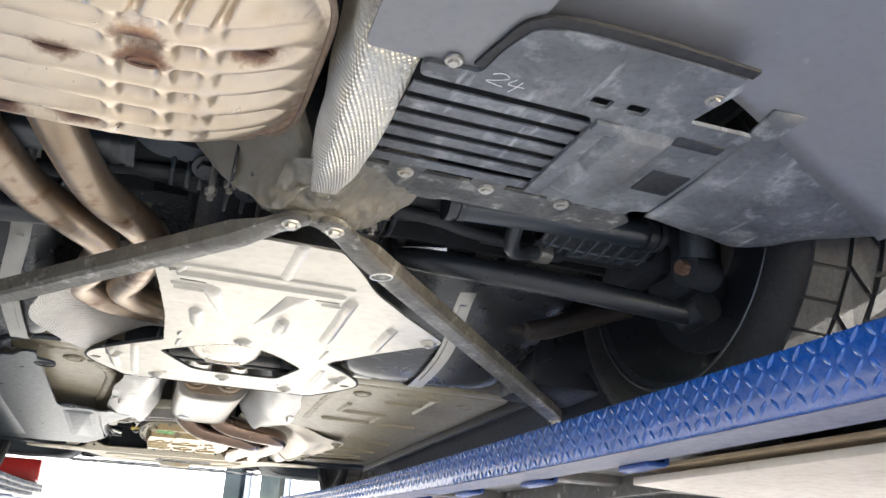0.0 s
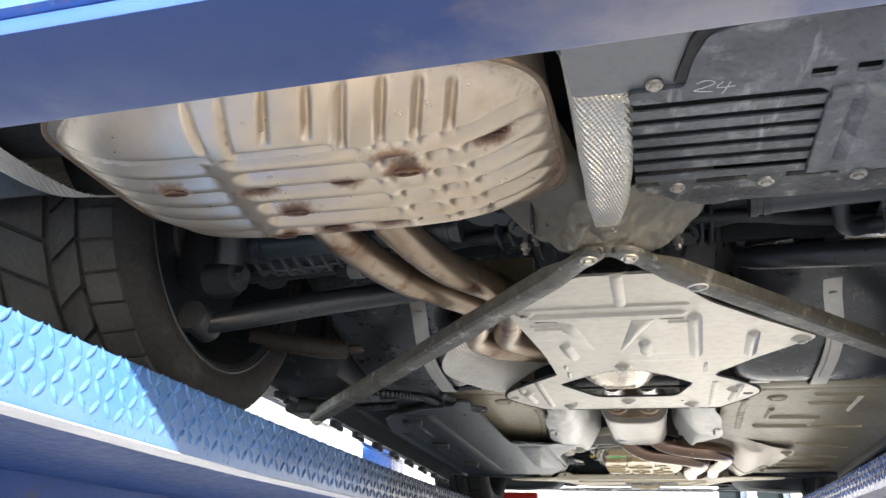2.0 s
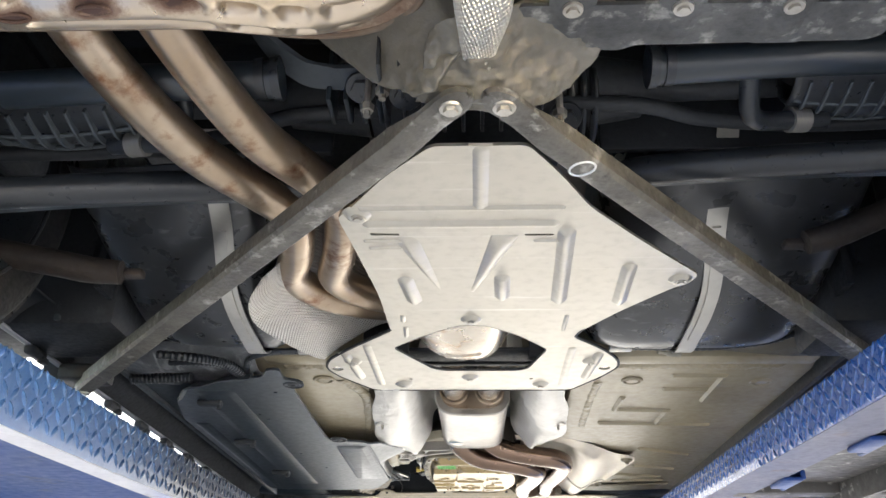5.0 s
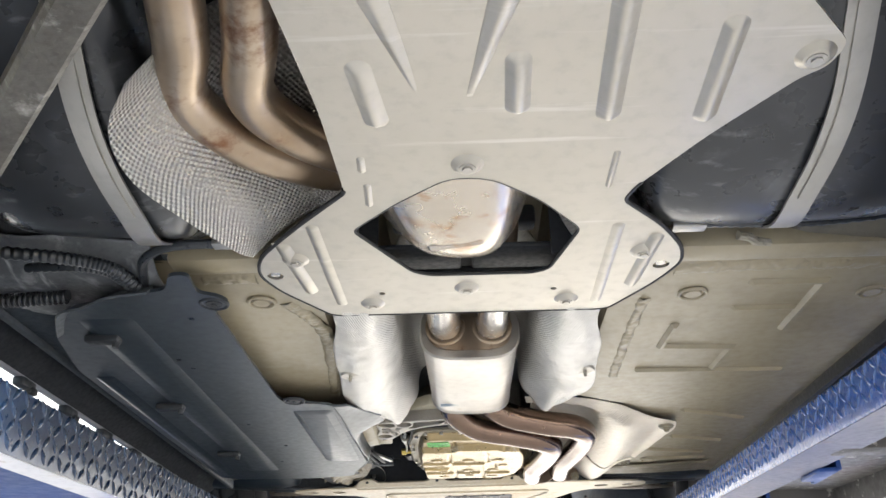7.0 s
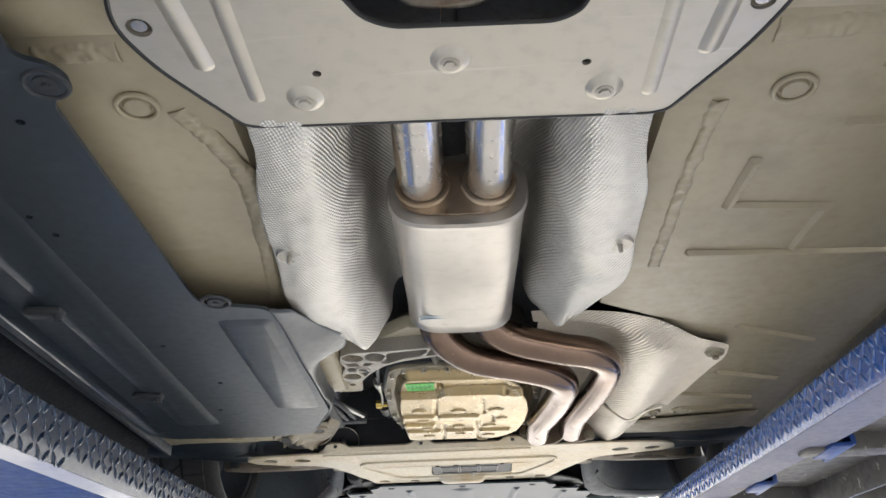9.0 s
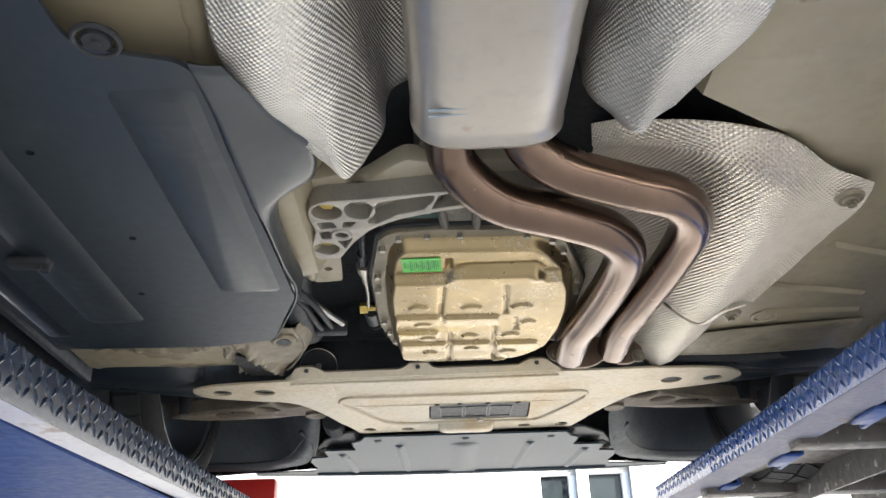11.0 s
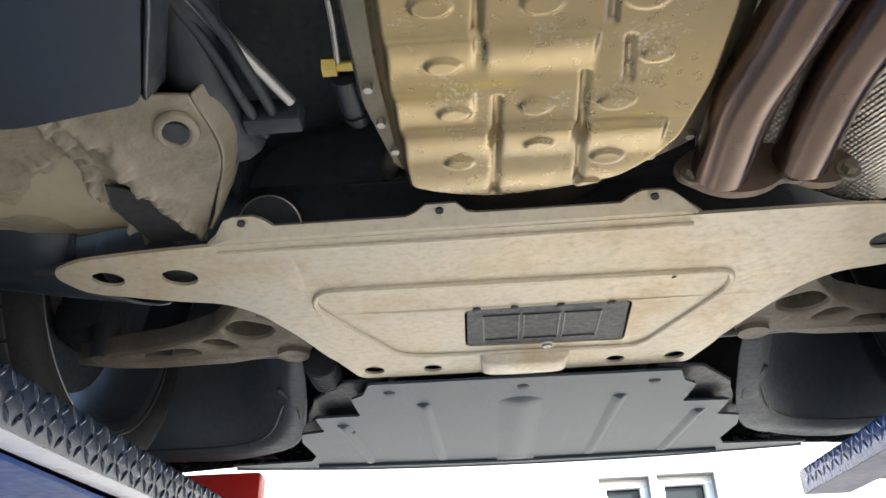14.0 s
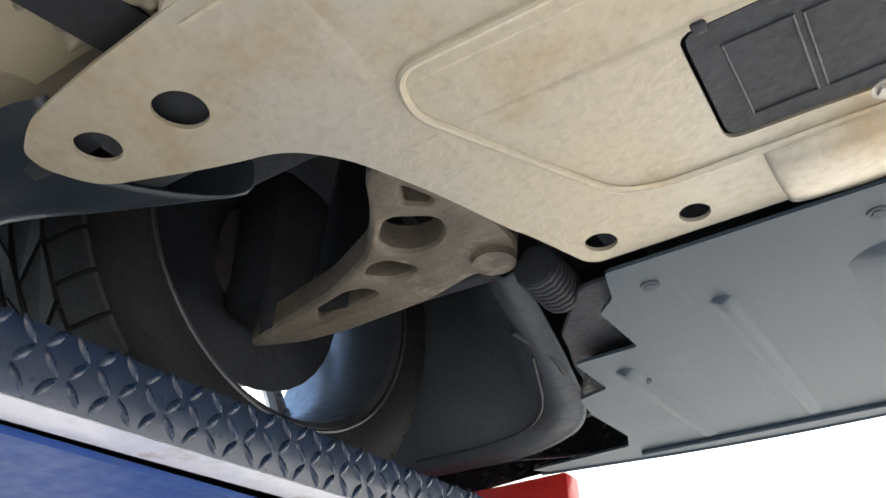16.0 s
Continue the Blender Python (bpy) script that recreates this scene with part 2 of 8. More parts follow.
LUG_BLUE_SHADED = mat("shaded_dirty_lug_paint", (0.050, 0.12, 0.28), (0.035, 0.095, 0.23), 9, (0.20, 0.32), 0.0, 0.1, 120, coat=0.05, spec=0.35, along=(SHADE_DIRT_BLUE, -0.1, 0.8, 0.92))
# darker copy of the lift paint: the underside's shade is in the colour
LIFT_UNDERSHADE = mat("underside_shade_lift_paint", (0.009, 0.048, 0.21), (0.012, 0.044, 0.165), 6, (0.42, 0.58), 0.0, 0.2, 60, spec=0.35,
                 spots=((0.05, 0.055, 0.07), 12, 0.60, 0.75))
LUG_BLUE = mat("polished_lug_paint", (0.010, 0.074, 0.30), (0.008, 0.055, 0.22), 9, (0.16, 0.3), 0.0, 0.1, 120, coat=0.5)
DECK_WORN = mat("tyre_blackened_deck", (0.035, 0.036, 0.042), (0.06, 0.058, 0.056), 6, (0.5, 0.75), 0.1, 0.3, 90,
                spots=((0.025, 0.05, 0.15), 9, 0.60, 0.70))
BEAM_FOOT = mat("peeled_beam_edge", (0.21, 0.20, 0.245), (0.27, 0.25, 0.28), 6, (0.35, 0.55), 0.0, 0.2, 60, coat=0.2,
                spots=((0.02, 0.055, 0.20), 2.3, 0.46, 0.55), streak=((0.24, 0.14, 0.08), (7, 30, 30), 0.9))
LIFT_LIP = mat("worn_lift_edge_paint", (0.10, 0.105, 0.165), (0.17, 0.17, 0.215), 6, (0.5, 0.65), 0.0, 0.1, 90, spec=0.2,
               spots=((0.13, 0.075, 0.05), 12, 0.60, 0.74))
# paler copy of the lip paint: the left lip's glare is in the colour
LIFT_LIP_GLARE = mat("glaring_lift_edge_paint", (0.46, 0.46, 0.52), (0.62, 0.61, 0.62), 6, (0.35, 0.5), 0.0, 0.1, 90, coat=0.2,
                    spots=((0.26, 0.15, 0.07), 12, 0.62, 0.74))
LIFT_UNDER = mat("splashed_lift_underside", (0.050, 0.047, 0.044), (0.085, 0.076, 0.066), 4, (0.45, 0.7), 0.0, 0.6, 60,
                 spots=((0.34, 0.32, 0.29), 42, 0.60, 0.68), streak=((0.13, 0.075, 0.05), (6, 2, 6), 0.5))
CARD = mat("corrugated_cardboard", (0.33, 0.24, 0.14), (0.24, 0.17, 0.10), 30, (0.8, 0.95), 0.0, 0.4, 200)
WOOD = mat("worn_plywood", (0.46, 0.39, 0.32), (0.36, 0.29, 0.23), 4, (0.4, 0.6), 0.0, 0.15, 60, streak=((0.22, 0.15, 0.11), (3, 40, 3), 0.5))
GREEN = plain("green_sticker_paper", (0.10, 0.55, 0.09), 0.45)
INK = plain("dark_print", (0.03, 0.10, 0.04), 0.6)
LABEL_DARK = plain("dark_green_label", (0.012, 0.05, 0.035), 0.35)
LABEL_INK = plain("pale_print", (0.4, 0.42, 0.4), 0.5)
CHALK = mat("white_marker", (0.75, 0.75, 0.72), (0.6, 0.6, 0.57), 60, (0.8, 0.95))
PAN_FLANGE = mat("grimy_pan_flange", (0.27, 0.235, 0.165), (0.17, 0.15, 0.11), 14, (0.35, 0.55), 0.6, 0.2, 120)
BOLT = mat("zinc_bolt", (0.48, 0.46, 0.42), (0.36, 0.33, 0.28), 40, (0.3, 0.5), 0.8, 0.2, 200)
BRASS = mat("yellow_zinc", (0.55, 0.42, 0.12), (0.45, 0.33, 0.09), 40, (0.3, 0.5), 0.8, 0.2, 200)
GASKET = plain("black_trim_and_gap", (0.012, 0.012, 0.013), 0.6)
RED = mat("red_paint", (0.50, 0.022, 0.018), (0.40, 0.018, 0.016), 4, (0.3, 0.45), 0.0, 0.1, 80)
ASPHALT = mat("yard_asphalt", (0.122, 0.124, 0.126), (0.098, 0.099, 0.10), 0.6, (0.7, 0.95), 0.0, 0.4, 14,
              spots=((0.07, 0.07, 0.07), 1.5, 0.6, 0.8))
WALL_WHITE = mat("white_render", (0.265, 0.268, 0.27), (0.235, 0.238, 0.24), 1.5, (0.7, 0.9), 0.0, 0.3, 40)
FRAME_GREY = plain("window_frame_paint", (0.62, 0.64, 0.66), 0.4)
PANE = mat("window_pane", (0.012, 0.016, 0.018), (0.010, 0.013, 0.015), 2, (0.02, 0.04), 0.0, 0.0, 20, spec=0.12)
RIM = mat("silver_wheel_paint", (0.52, 0.53, 0.55), (0.46, 0.47, 0.49), 6, (0.25, 0.35), 0.6, 0.05, 80,
          spots=((0.12, 0.11, 0.10), 10, 0.55, 0.75))
RIM_BARREL = mat("dark_rim_barrel", (0.09, 0.094, 0.10), (0.05, 0.05, 0.052), 7, (0.3, 0.5), 0.5, 0.1, 80)
DISC = mat("brake_disc", (0.30, 0.28, 0.26), (0.2, 0.17, 0.14), 12, (0.35, 0.5), 0.8, 0.2, 100)
LEAF = mat("tree_leaves", (0.05, 0.10, 0.025), (0.08, 0.12, 0.035), 2, (0.5, 0.7))
BARK = mat("tree_bark", (0.10, 0.075, 0.05), (0.07, 0.05, 0.035), 6, (0.8, 0.95), 0.0, 0.8, 40)


# ---- mesh helpers ----
class Geo:
    """Collects vertices and faces of one mesh."""

    def __init__(self):
        self.v, self.f, self.uv = [], [], None

    def add(self, verts, faces):
        o = len(self.v)
        self.v += [tuple(map(float, p)) for p in verts]
        self.f += [tuple(i + o for i in f) for f in faces]
        return self

    def box(self, c, size, ch=0.0, m=None):
        """A box with chamfered edges, about c; m: a turn."""
        hx, hy, hz = (s / 2 for s in size)
        ch = min(ch, hx * 0.9, hy * 0.9, hz * 0.9)
        bm = bmesh.new()
        bmesh.ops.create_cube(bm, size=1, matrix=Matrix.Diagonal((*size, 1)))
        if ch > 0:
            bmesh.ops.bevel(bm, geom=list(bm.edges), offset=ch, segments=2, affect="EDGES", profile=0.5)
        self._take(bm, Matrix.Translation(c) @ (m.to_4x4() if m else Matrix.Identity(4)))
        return self

    def _take(self, bm, m):
        bm.verts.index_update()
        self.add([m @ p.co for p in bm.verts], [[p.index for p in f.verts] for f in bm.faces])
        bm.free()

    def cyl(self, a, b, r, r2=None, n=20):
        """A capped cylinder or cone from a to b."""
        a, b = Vector(a), Vector(b)
        q = (b - a).to_track_quat("Z", "Y").to_matrix()
        r2 = r if r2 is None else r2
        ring = [(math.cos(2 * math.pi * i / n), math.sin(2 * math.pi * i / n)) for i in range(n)]
        vs = [a + q @ Vector((c * r, s * r, 0)) for c, s in ring] + [b + q @ Vector((c * r2, s * r2, 0)) for c, s in ring]
        self.add(vs, [(i, (i + 1) % n, n + (i + 1) % n, n + i) for i in range(n)] + [tuple(range(n))[::-1], tuple(range(n, 2 * n))])
        return self

    def bolt(self, p, r=0.008, h=0.006, washer=True, n=(0, 0, -1)):
        """A hexagon head with a washer, on the surface at p, pointing along n."""
        p, n = Vector(p), Vector(n)
        if washer:
            self.cyl(p - n * 0.001, p + n * 0.002, r * 1.55, r * 1.45, 20)
        self.cyl(p, p + n * h, r, r * 0.92, 6)
        return self

    def plate(self, outline, z0, z1, holes=(), lift=None):
        """A flat sheet between the heights z0 < z1 with holes through it; lift(x, y) bends it."""
        loops = [list(outline)] + [list(h) for h in holes]
        tris = tessellate([[Vector((x, y, 0)) for x, y in lp] for lp in loops])
        flat = [p for lp in loops for p in lp]
        n = len(flat)
        up = lift or (lambda x, y: 0.0)
        vs = [(x, y, z0 + up(x, y)) for x, y in flat] + [(x, y, z1 + up(x, y)) for x, y in flat]
        fs = [tuple(t) for t in tris] + [tuple(i + n for i in t)[::-1] for t in tris]
        o = 0
        for lp in loops:
            k = len(lp)
            fs += [(o + i, o + (i + 1) % k, n + o + (i + 1) % k, n + o + i) for i in range(k)]
            o += k
        self.add(vs, fs)
        return self

    def cast(self, outline, z0, z1, holes=(), c=0.006, lift=None):
        """A casting: a thick sheet whose lower edges are rounded over by c, also round its holes."""
        loops = [list(outline)] + [list(h) for h in holes]
        up = lift or (lambda x, y: 0.0)

        def inset(lp, d):
            n = len(lp)
            area = sum(lp[i - 1][0] * lp[i][1] - lp[i][0] * lp[i - 1][1] for i in range(n))
            d = d if area > 0 else -d
            out = []
            for i in range(n):
                tx, ty = lp[(i + 1) % n][0] - lp[i - 1][0], lp[(i + 1) % n][1] - lp[i - 1][1]
                L = math.hypot(tx, ty) or 1e-9
                out.append((lp[i][0] - ty / L * d, lp[i][1] + tx / L * d))
            return out

        rings = []
        for d, z in ((c, z0), (c * 0.45, z0 + c * 0.2), (0.0, z0 + c), (0.0, z1)):
            rings.append([(inset(lp, d if k == 0 else -d), z) for k, lp in enumerate(loops)])
        vs = [(x, y, z + up(x, y)) for r in rings for lp, z in r for x, y in lp]
        n = sum(len(lp) for lp in loops)
        tris = tessellate([[Vector((x, y, 0)) for x, y in lp] for lp, z in rings[0]])
        fs = [tuple(t) for t in tris] + [tuple(i + 3 * n for i in t)[::-1] for t in tris]
        o = 0
        for lp in loops:
            k = len(lp)
            fs += [(r * n + o + i, r * n + o + (i + 1) % k, (r + 1) * n + o + (i + 1) % k, (r + 1) * n + o + i) for r in range(3) for i in range(k)]
            o += k
        return self.add(vs, fs)

    def rib(self, a, b, w, h, z=None):
        """A pressed bead from a to b: a soft swelling of width w that hangs h below the sheet."""
        L = math.hypot(b[0] - a[0], b[1] - a[1]) or 1e-6
        ux, uy = (b[0] - a[0]) / L, (b[1] - a[1]) / L
        W, m = 0.85 * w, 13
        k = max(1, int(L / 0.03))
        stations = [-W + W * i / 6 for i in range(6)] + [L * i / k for i in range(k + 1)] + [L + W * (i + 1) / 6 for i in range(6)]
        vs = []
        for t in stations:
            for j in range(m):
                off = W * (-1 + 2 * j / (m - 1))
                d = min(1.0, math.hypot(max(0.0, -t, t - L), off) / W)
                zz = (a[2] + (b[2] - a[2]) * min(1, max(0, t / L))) if len(a) > 2 else z
                vs.append((a[0] + ux * t - uy * off, a[1] + uy * t + ux * off, zz + 0.0008 - (h + 0.0008) * (0.5 + 0.5 * math.cos(math.pi * d)) ** 0.8))
        return self.add(vs, [(i * m + j, i * m + j + 1, (i + 1) * m + j + 1, (i + 1) * m + j) for i in range(len(stations) - 1) for j in range(m - 1)])

    def bead(self, pts, z, w, h, flank=0.3):
        """A pressed bead with a flat crest of width w along the points (x, y), hanging h below z, with square ends."""
        n = len(pts)
        prof = ((-0.5, 0.0006), (-0.5 + flank, -h), (0.5 - flank, -h), (0.5, 0.0006))
        vs = []
        for i, (x, y) in enumerate(pts):
            ax, ay = (x - pts[i - 1][0], y - pts[i - 1][1]) if i else (pts[1][0] - x, pts[1][1] - y)
            bx, by = (pts[i + 1][0] - x, pts[i + 1][1] - y) if i < n - 1 else (ax, ay)
            la, lb = math.hypot(ax, ay), math.hypot(bx, by)
            nx, ny = -(ay / la + by / lb), ax / la + bx / lb
            k = 2.0 / max(0.5, nx * nx + ny * ny)
            tuck = flank * w * (1 if i == 0 else -1 if i == n - 1 else 0)
            for o, dz in prof:
                t = tuck if dz < 0 else 0.0
                vs.append((x + nx * k * o * w + ax / la * t, y + ny * k * o * w + ay / la * t, z + dz))
        return self.add(vs, [(i * 4 + j, i * 4 + j + 1, i * 4 + 5 + j, i * 4 + 4 + j) for i in range(n - 1) for j in range(3)] + [(0, 1, 2, 3), tuple(range(4 * n - 4, 4 * n))])

    def tube(self, pts, r, n=18, samples=10, closed=False, caps=True):
        """A round tube through the points; r: a number or one for each point."""
        P = spline([Vector(p) for p in pts], samples, closed)
        if isinstance(r, (int, float)):
            R = [r] * len(P)
        else:
            R = [v.x for v in spline([Vector((q, 0, 0)) for q in r], samples, closed)]
        k = len(P)
        up = Vector((0.1, 0.2, 1)).normalized()
        vs = []
        for i, p in enumerate(P):
            t = (P[(i + 1) % k] - P[i - 1]) if closed else (P[min(i + 1, k - 1)] - P[max(i - 1, 0)])
            t.normalize()
            up = (up - t * up.dot(t)).normalized()
            side = t.cross(up)
            vs += [p + (up * math.cos(a) + side * math.sin(a)) * R[i] for a in (2 * math.pi * j / n for j in range(n))]
        fs = [(i * n + j, i * n + (j + 1) % n, ((i + 1) % k) * n + (j + 1) % n, ((i + 1) % k) * n + j)
              for i in range(k if closed else k - 1) for j in range(n)]
        if caps and not closed:
            fs += [tuple(range(n))[::-1], tuple(range((k - 1) * n, k * n))]
        self.add(vs, fs)
        return self

    def strip(self, pts, w, th, across=(1, 0, 0), samples=8):
        """A flat band of width w and thickness th along the points."""
        P = spline([Vector(p) for p in pts], samples, False)
        ac = Vector(across).normalized()
        vs = []
        for i, p in enumerate(P):
            t = (P[min(i + 1, len(P) - 1)] - P[max(i - 1, 0)]).normalized()
            s = (ac - t * ac.dot(t)).normalized()
            nn = t.cross(s)
            vs += [p + s * a * w / 2 + nn * b * th / 2 for a, b in ((-1, -1), (1, -1), (1, 1), (-1, 1))]
        k = len(P)
        fs = [(i * 4 + j, i * 4 + (j + 1) % 4, i * 4 + 4 + (j + 1) % 4, i * 4 + 4 + j) for i in range(k - 1) for j in range(4)]
        self.add(vs, fs + [(3, 2, 1, 0), tuple(range(4 * k - 4, 4 * k))])
        return self

    def mesh(self, name, smooth=True, angle=35):
        me = bpy.data.meshes.new(name)
        me.from_pydata(self.v, [], self.f)
        bm = bmesh.new()
        bm.from_mesh(me)
        bmesh.ops.recalc_face_normals(bm, faces=list(bm.faces))
        if smooth:
            lim = radians(angle)
            for f in bm.faces:
                f.smooth = True
            for e in bm.edges:
                if len(e.link_faces) == 2 and e.calc_face_angle(0) > lim:
                    e.smooth = False
        bm.to_mesh(me)
        bm.free()
        return me


from mathutils.geometry import tessellate_polygon as tessellate


def spline(P, samples, closed):
    """Points along a Catmull-Rom curve."""
    n, out = len(P), []
    if n < 3 and not closed:
        return [P[0].lerp(P[1], i / samples) for i in range(samples + 1)]
    for i in range(n if closed else n - 1):
        a, b = P[i], P[(i + 1) % n]
        z = P[i - 1] if (closed or i) else a + (a - b)
        c = P[(i + 2) % n] if (closed or i + 2 < n) else b + (b - a)
        for s in range(samples):
            t = s / samples
            out.append(0.5 * (2 * a + (b - z) * t + (2 * z - 5 * a + 4 * b - c) * t * t + (3 * a - z - 3 * b + c) * t ** 3))
    if not closed:
        out.append(P[-1])
    return out


def rounded(pts, r, n=5):
    """A polygon with rounded corners; r: one radius, or one for each corner."""
    out, k = [], len(pts)
    for i in range(k):
        p, a, b = Vector(pts[i]), Vector(pts[i - 1]), Vector(pts[(i + 1) % k])
        rr = r[i] if isinstance(r, (list, tuple)) else r
        da, db = a - p, b - p
        c = min(rr, da.length * 0.45, db.length * 0.45)
        if c < 1e-5:
            out.append((p.x, p.y))
            continue
        s, e = p + da.normalized() * c, p + db.normalized() * c
        for j in range(n + 1):
            t = j / n
            q = s * (1 - t) ** 2 + p * 2 * t * (1 - t) + e * t * t
            out.append((q.x, q.y))
    return out


def circle(x, y, r, n=20, ry=None):
    return [(x + r * math.cos(2 * math.pi * i / n), y + (ry or r) * math.sin(2 * math.pi * i / n)) for i in range(n)]


def mirror(pts):
    return [(-p[0], *p[1:]) for p in pts][::-1]


def thing(name, loc, label, category, group="", kind=""):
    ob = new(name)
    ob.empty_display_size = 0.1
    ob.location = loc
    return tagged(ob, label, category, group, kind)


def part(name, geo, material, parent, label="", smooth=True, angle=35):
    """Links a mesh as one object under its thing or part; the mesh is given in world coordinates."""
    me = geo.mesh(name, smooth, angle) if isinstance(geo, Geo) else geo
    me.materials.append(material)
    ob = new(name, me)
    if parent is not None:
        at = Vector((0, 0, 0))
        p = parent
        while p is not None:
            at += p.location
            p = p.parent
        ob.parent = parent
        ob.matrix_parent_inverse = Matrix.Translation(-at) if parent.type == "EMPTY" else Matrix.Identity(4)
    return tagged(ob, label)


def reshape(ob, move):
    """Moves every vertex of a part and of its own parts by move(x, y, z)."""
    for o in [ob] + list(ob.children_recursive):
        for v in o.data.vertices:
            v.co = move(*v.co)
        o.data.update()


def patch(name, rows, material, parent, nu=30, nv=30, th=0.0015, label="", relief=None, linear=False):
    """A curved sheet through rows of control points, with its lengths as texture coordinates."""
    A = [[Vector(p) for p in r] for r in rows]

    def line(P, n):
        if linear:
            m = len(P) - 1
            return [P[min(int(i * m / n), m - 1)].lerp(P[min(int(i * m / n), m - 1) + 1], i * m / n - min(int(i * m / n), m - 1)) for i in range(n + 1)]
        m = len(P) - 1
        sm = max(1, round(n / m))
        return spline(P, sm, False)

    R = [line(r, nv) for r in A]
    cols = len(R[0])
    C = [line([R[i][j] for i in range(len(R))], nu) for j in range(cols)]
    rows_n = len(C[0])
    G = [[C[j][i] for j in range(cols)] for i in range(rows_n)]
    nor = [[None] * cols for _ in range(rows_n)]
    for i in range(rows_n):
        for j in range(cols):
            du = G[min(i + 1, rows_n - 1)][j] - G[max(i - 1, 0)][j]
            dv = G[i][min(j + 1, cols - 1)] - G[i][max(j - 1, 0)]
            nn = du.cross(dv)
            nor[i][j] = nn.normalized() if nn.length > 1e-9 else Vector((0, 0, -1))
    if relief:
        G = [[G[i][j] + nor[i][j] * relief(i / (rows_n - 1), j / (cols - 1), G[i][j]) for j in range(cols)] for i in range(rows_n)]
    vs = [G[i][j] for i in range(rows_n) for j in range(cols)]
    k = len(vs)
    vs += [G[i][j] - nor[i][j] * th for i in range(rows_n) for j in range(cols)]
    q = lambda i, j: i * cols + j
    fs = [(q(i, j), q(i, j + 1), q(i + 1, j + 1), q(i + 1, j)) for i in range(rows_n - 1) for j in range(cols - 1)]
    fs += [tuple(k + a for a in f)[::-1] for f in fs]
    rim = [q(0, j) for j in range(cols)] + [q(i, cols - 1) for i in range(1, rows_n)]
    rim += [q(rows_n - 1, j) for j in range(cols - 2, -1, -1)] + [q(i, 0) for i in range(rows_n - 2, 0, -1)]
    fs += [(rim[i], rim[i - 1], k + rim[i - 1], k + rim[i]) for i in range(len(rim))]
    me = bpy.data.meshes.new(name)
    me.from_pydata([tuple(p) for p in vs], [], fs)
    lu = [0.0]
    for i in range(1, rows_n):
        lu.append(lu[-1] + (G[i][cols // 2] - G[i - 1][cols // 2]).length)
    lv = [0.0]
    for j in range(1, cols):
        lv.append(lv[-1] + (G[rows_n // 2][j] - G[rows_n // 2][j - 1]).length)
    uvs = me.uv_layers.new(name="metres")
    for lp in me.loops:
        i, j = divmod(lp.vertex_index % k, cols)
        uvs.data[lp.index].uv = (lu[i] + lv[j] * 0.35, lv[j] - lu[i] * 0.35)
    for p in me.polygons:
        p.use_smooth = True
    return part(name, me, material, parent, label)


U = 1.75  # height of the car's flat underside over the yard

# ---- ground, buildings, distance ----
ground = tagged(new("ground", Geo().plate(circle(0, 0, 600, 48), -0.3, 0.0).mesh("ground")), "grey sunlit asphalt yard, stained in places", "ground", kind="structure")
ground.data.materials.append(ASPHALT)


def building(x0, x1, y, h, windows):
    """A white rendered house front with windows let into it."""
    b = thing("building", ((x0 + x1) / 2, y, 0), "white rendered building front with pale framed windows", "building")
    holes = [[(a, c), (a2, c), (a2, c2), (a, c2)] for a, a2, c, c2 in windows]
    g = Geo()
    loops = [[(x0, 0.0), (x1, 0.0), (x1, h), (x0, h)]] + holes
    g.plate(loops[0], 0, 0.3, loops[1:])
    g.v = [(px, y + pz, py) for px, py, pz in g.v]
    part("wall", g, WALL_WHITE, b)
    part("roof", Geo().box(((x0 + x1) / 2, y + 2.4, h + 0.1), (x1 - x0 + 0.4, 5.2, 0.2), 0.02), FRAME_GREY, b)
    part("side_wall", Geo().box((x0 + 0.15, y + 2.4, h / 2), (0.3, 4.2, h)), WALL_WHITE, b)
    part("side_wall", Geo().box((x1 - 0.15, y + 2.4, h / 2), (0.3, 4.2, h)), WALL_WHITE, b)
    part("back_wall", Geo().box(((x0 + x1) / 2, y + 4.65, h / 2), (x1 - x0, 0.3, h)), WALL_WHITE, b)
    for a, a2, c, c2 in windows:
        g = Geo()
        t = 0.035
        for px, pz, sx, sz in (((a + a2) / 2, c + t / 2, a2 - a, t), ((a + a2) / 2, c2 - t / 2, a2 - a, t),
                               (a + t / 2, (c + c2) / 2, t, c2 - c - 2 * t), (a2 - t / 2, (c + c2) / 2, t, c2 - c - 2 * t)):
            g.box((px, y + 0.08, pz), (sx, 0.06, sz), 0.004)
        w = part("window", g, FRAME_GREY, b)
        part("pane", Geo().box(((a + a2) / 2, y + 0.09, (c + c2) / 2), (a2 - a - 2 * t, 0.008, c2 - c - 2 * t)), PANE, w)


building(-7.0, 7.0, 4.9, 3.6, [(0.405, 0.620, 1.75, 2.235), (0.652, 0.895, 1.75, 2.240)])


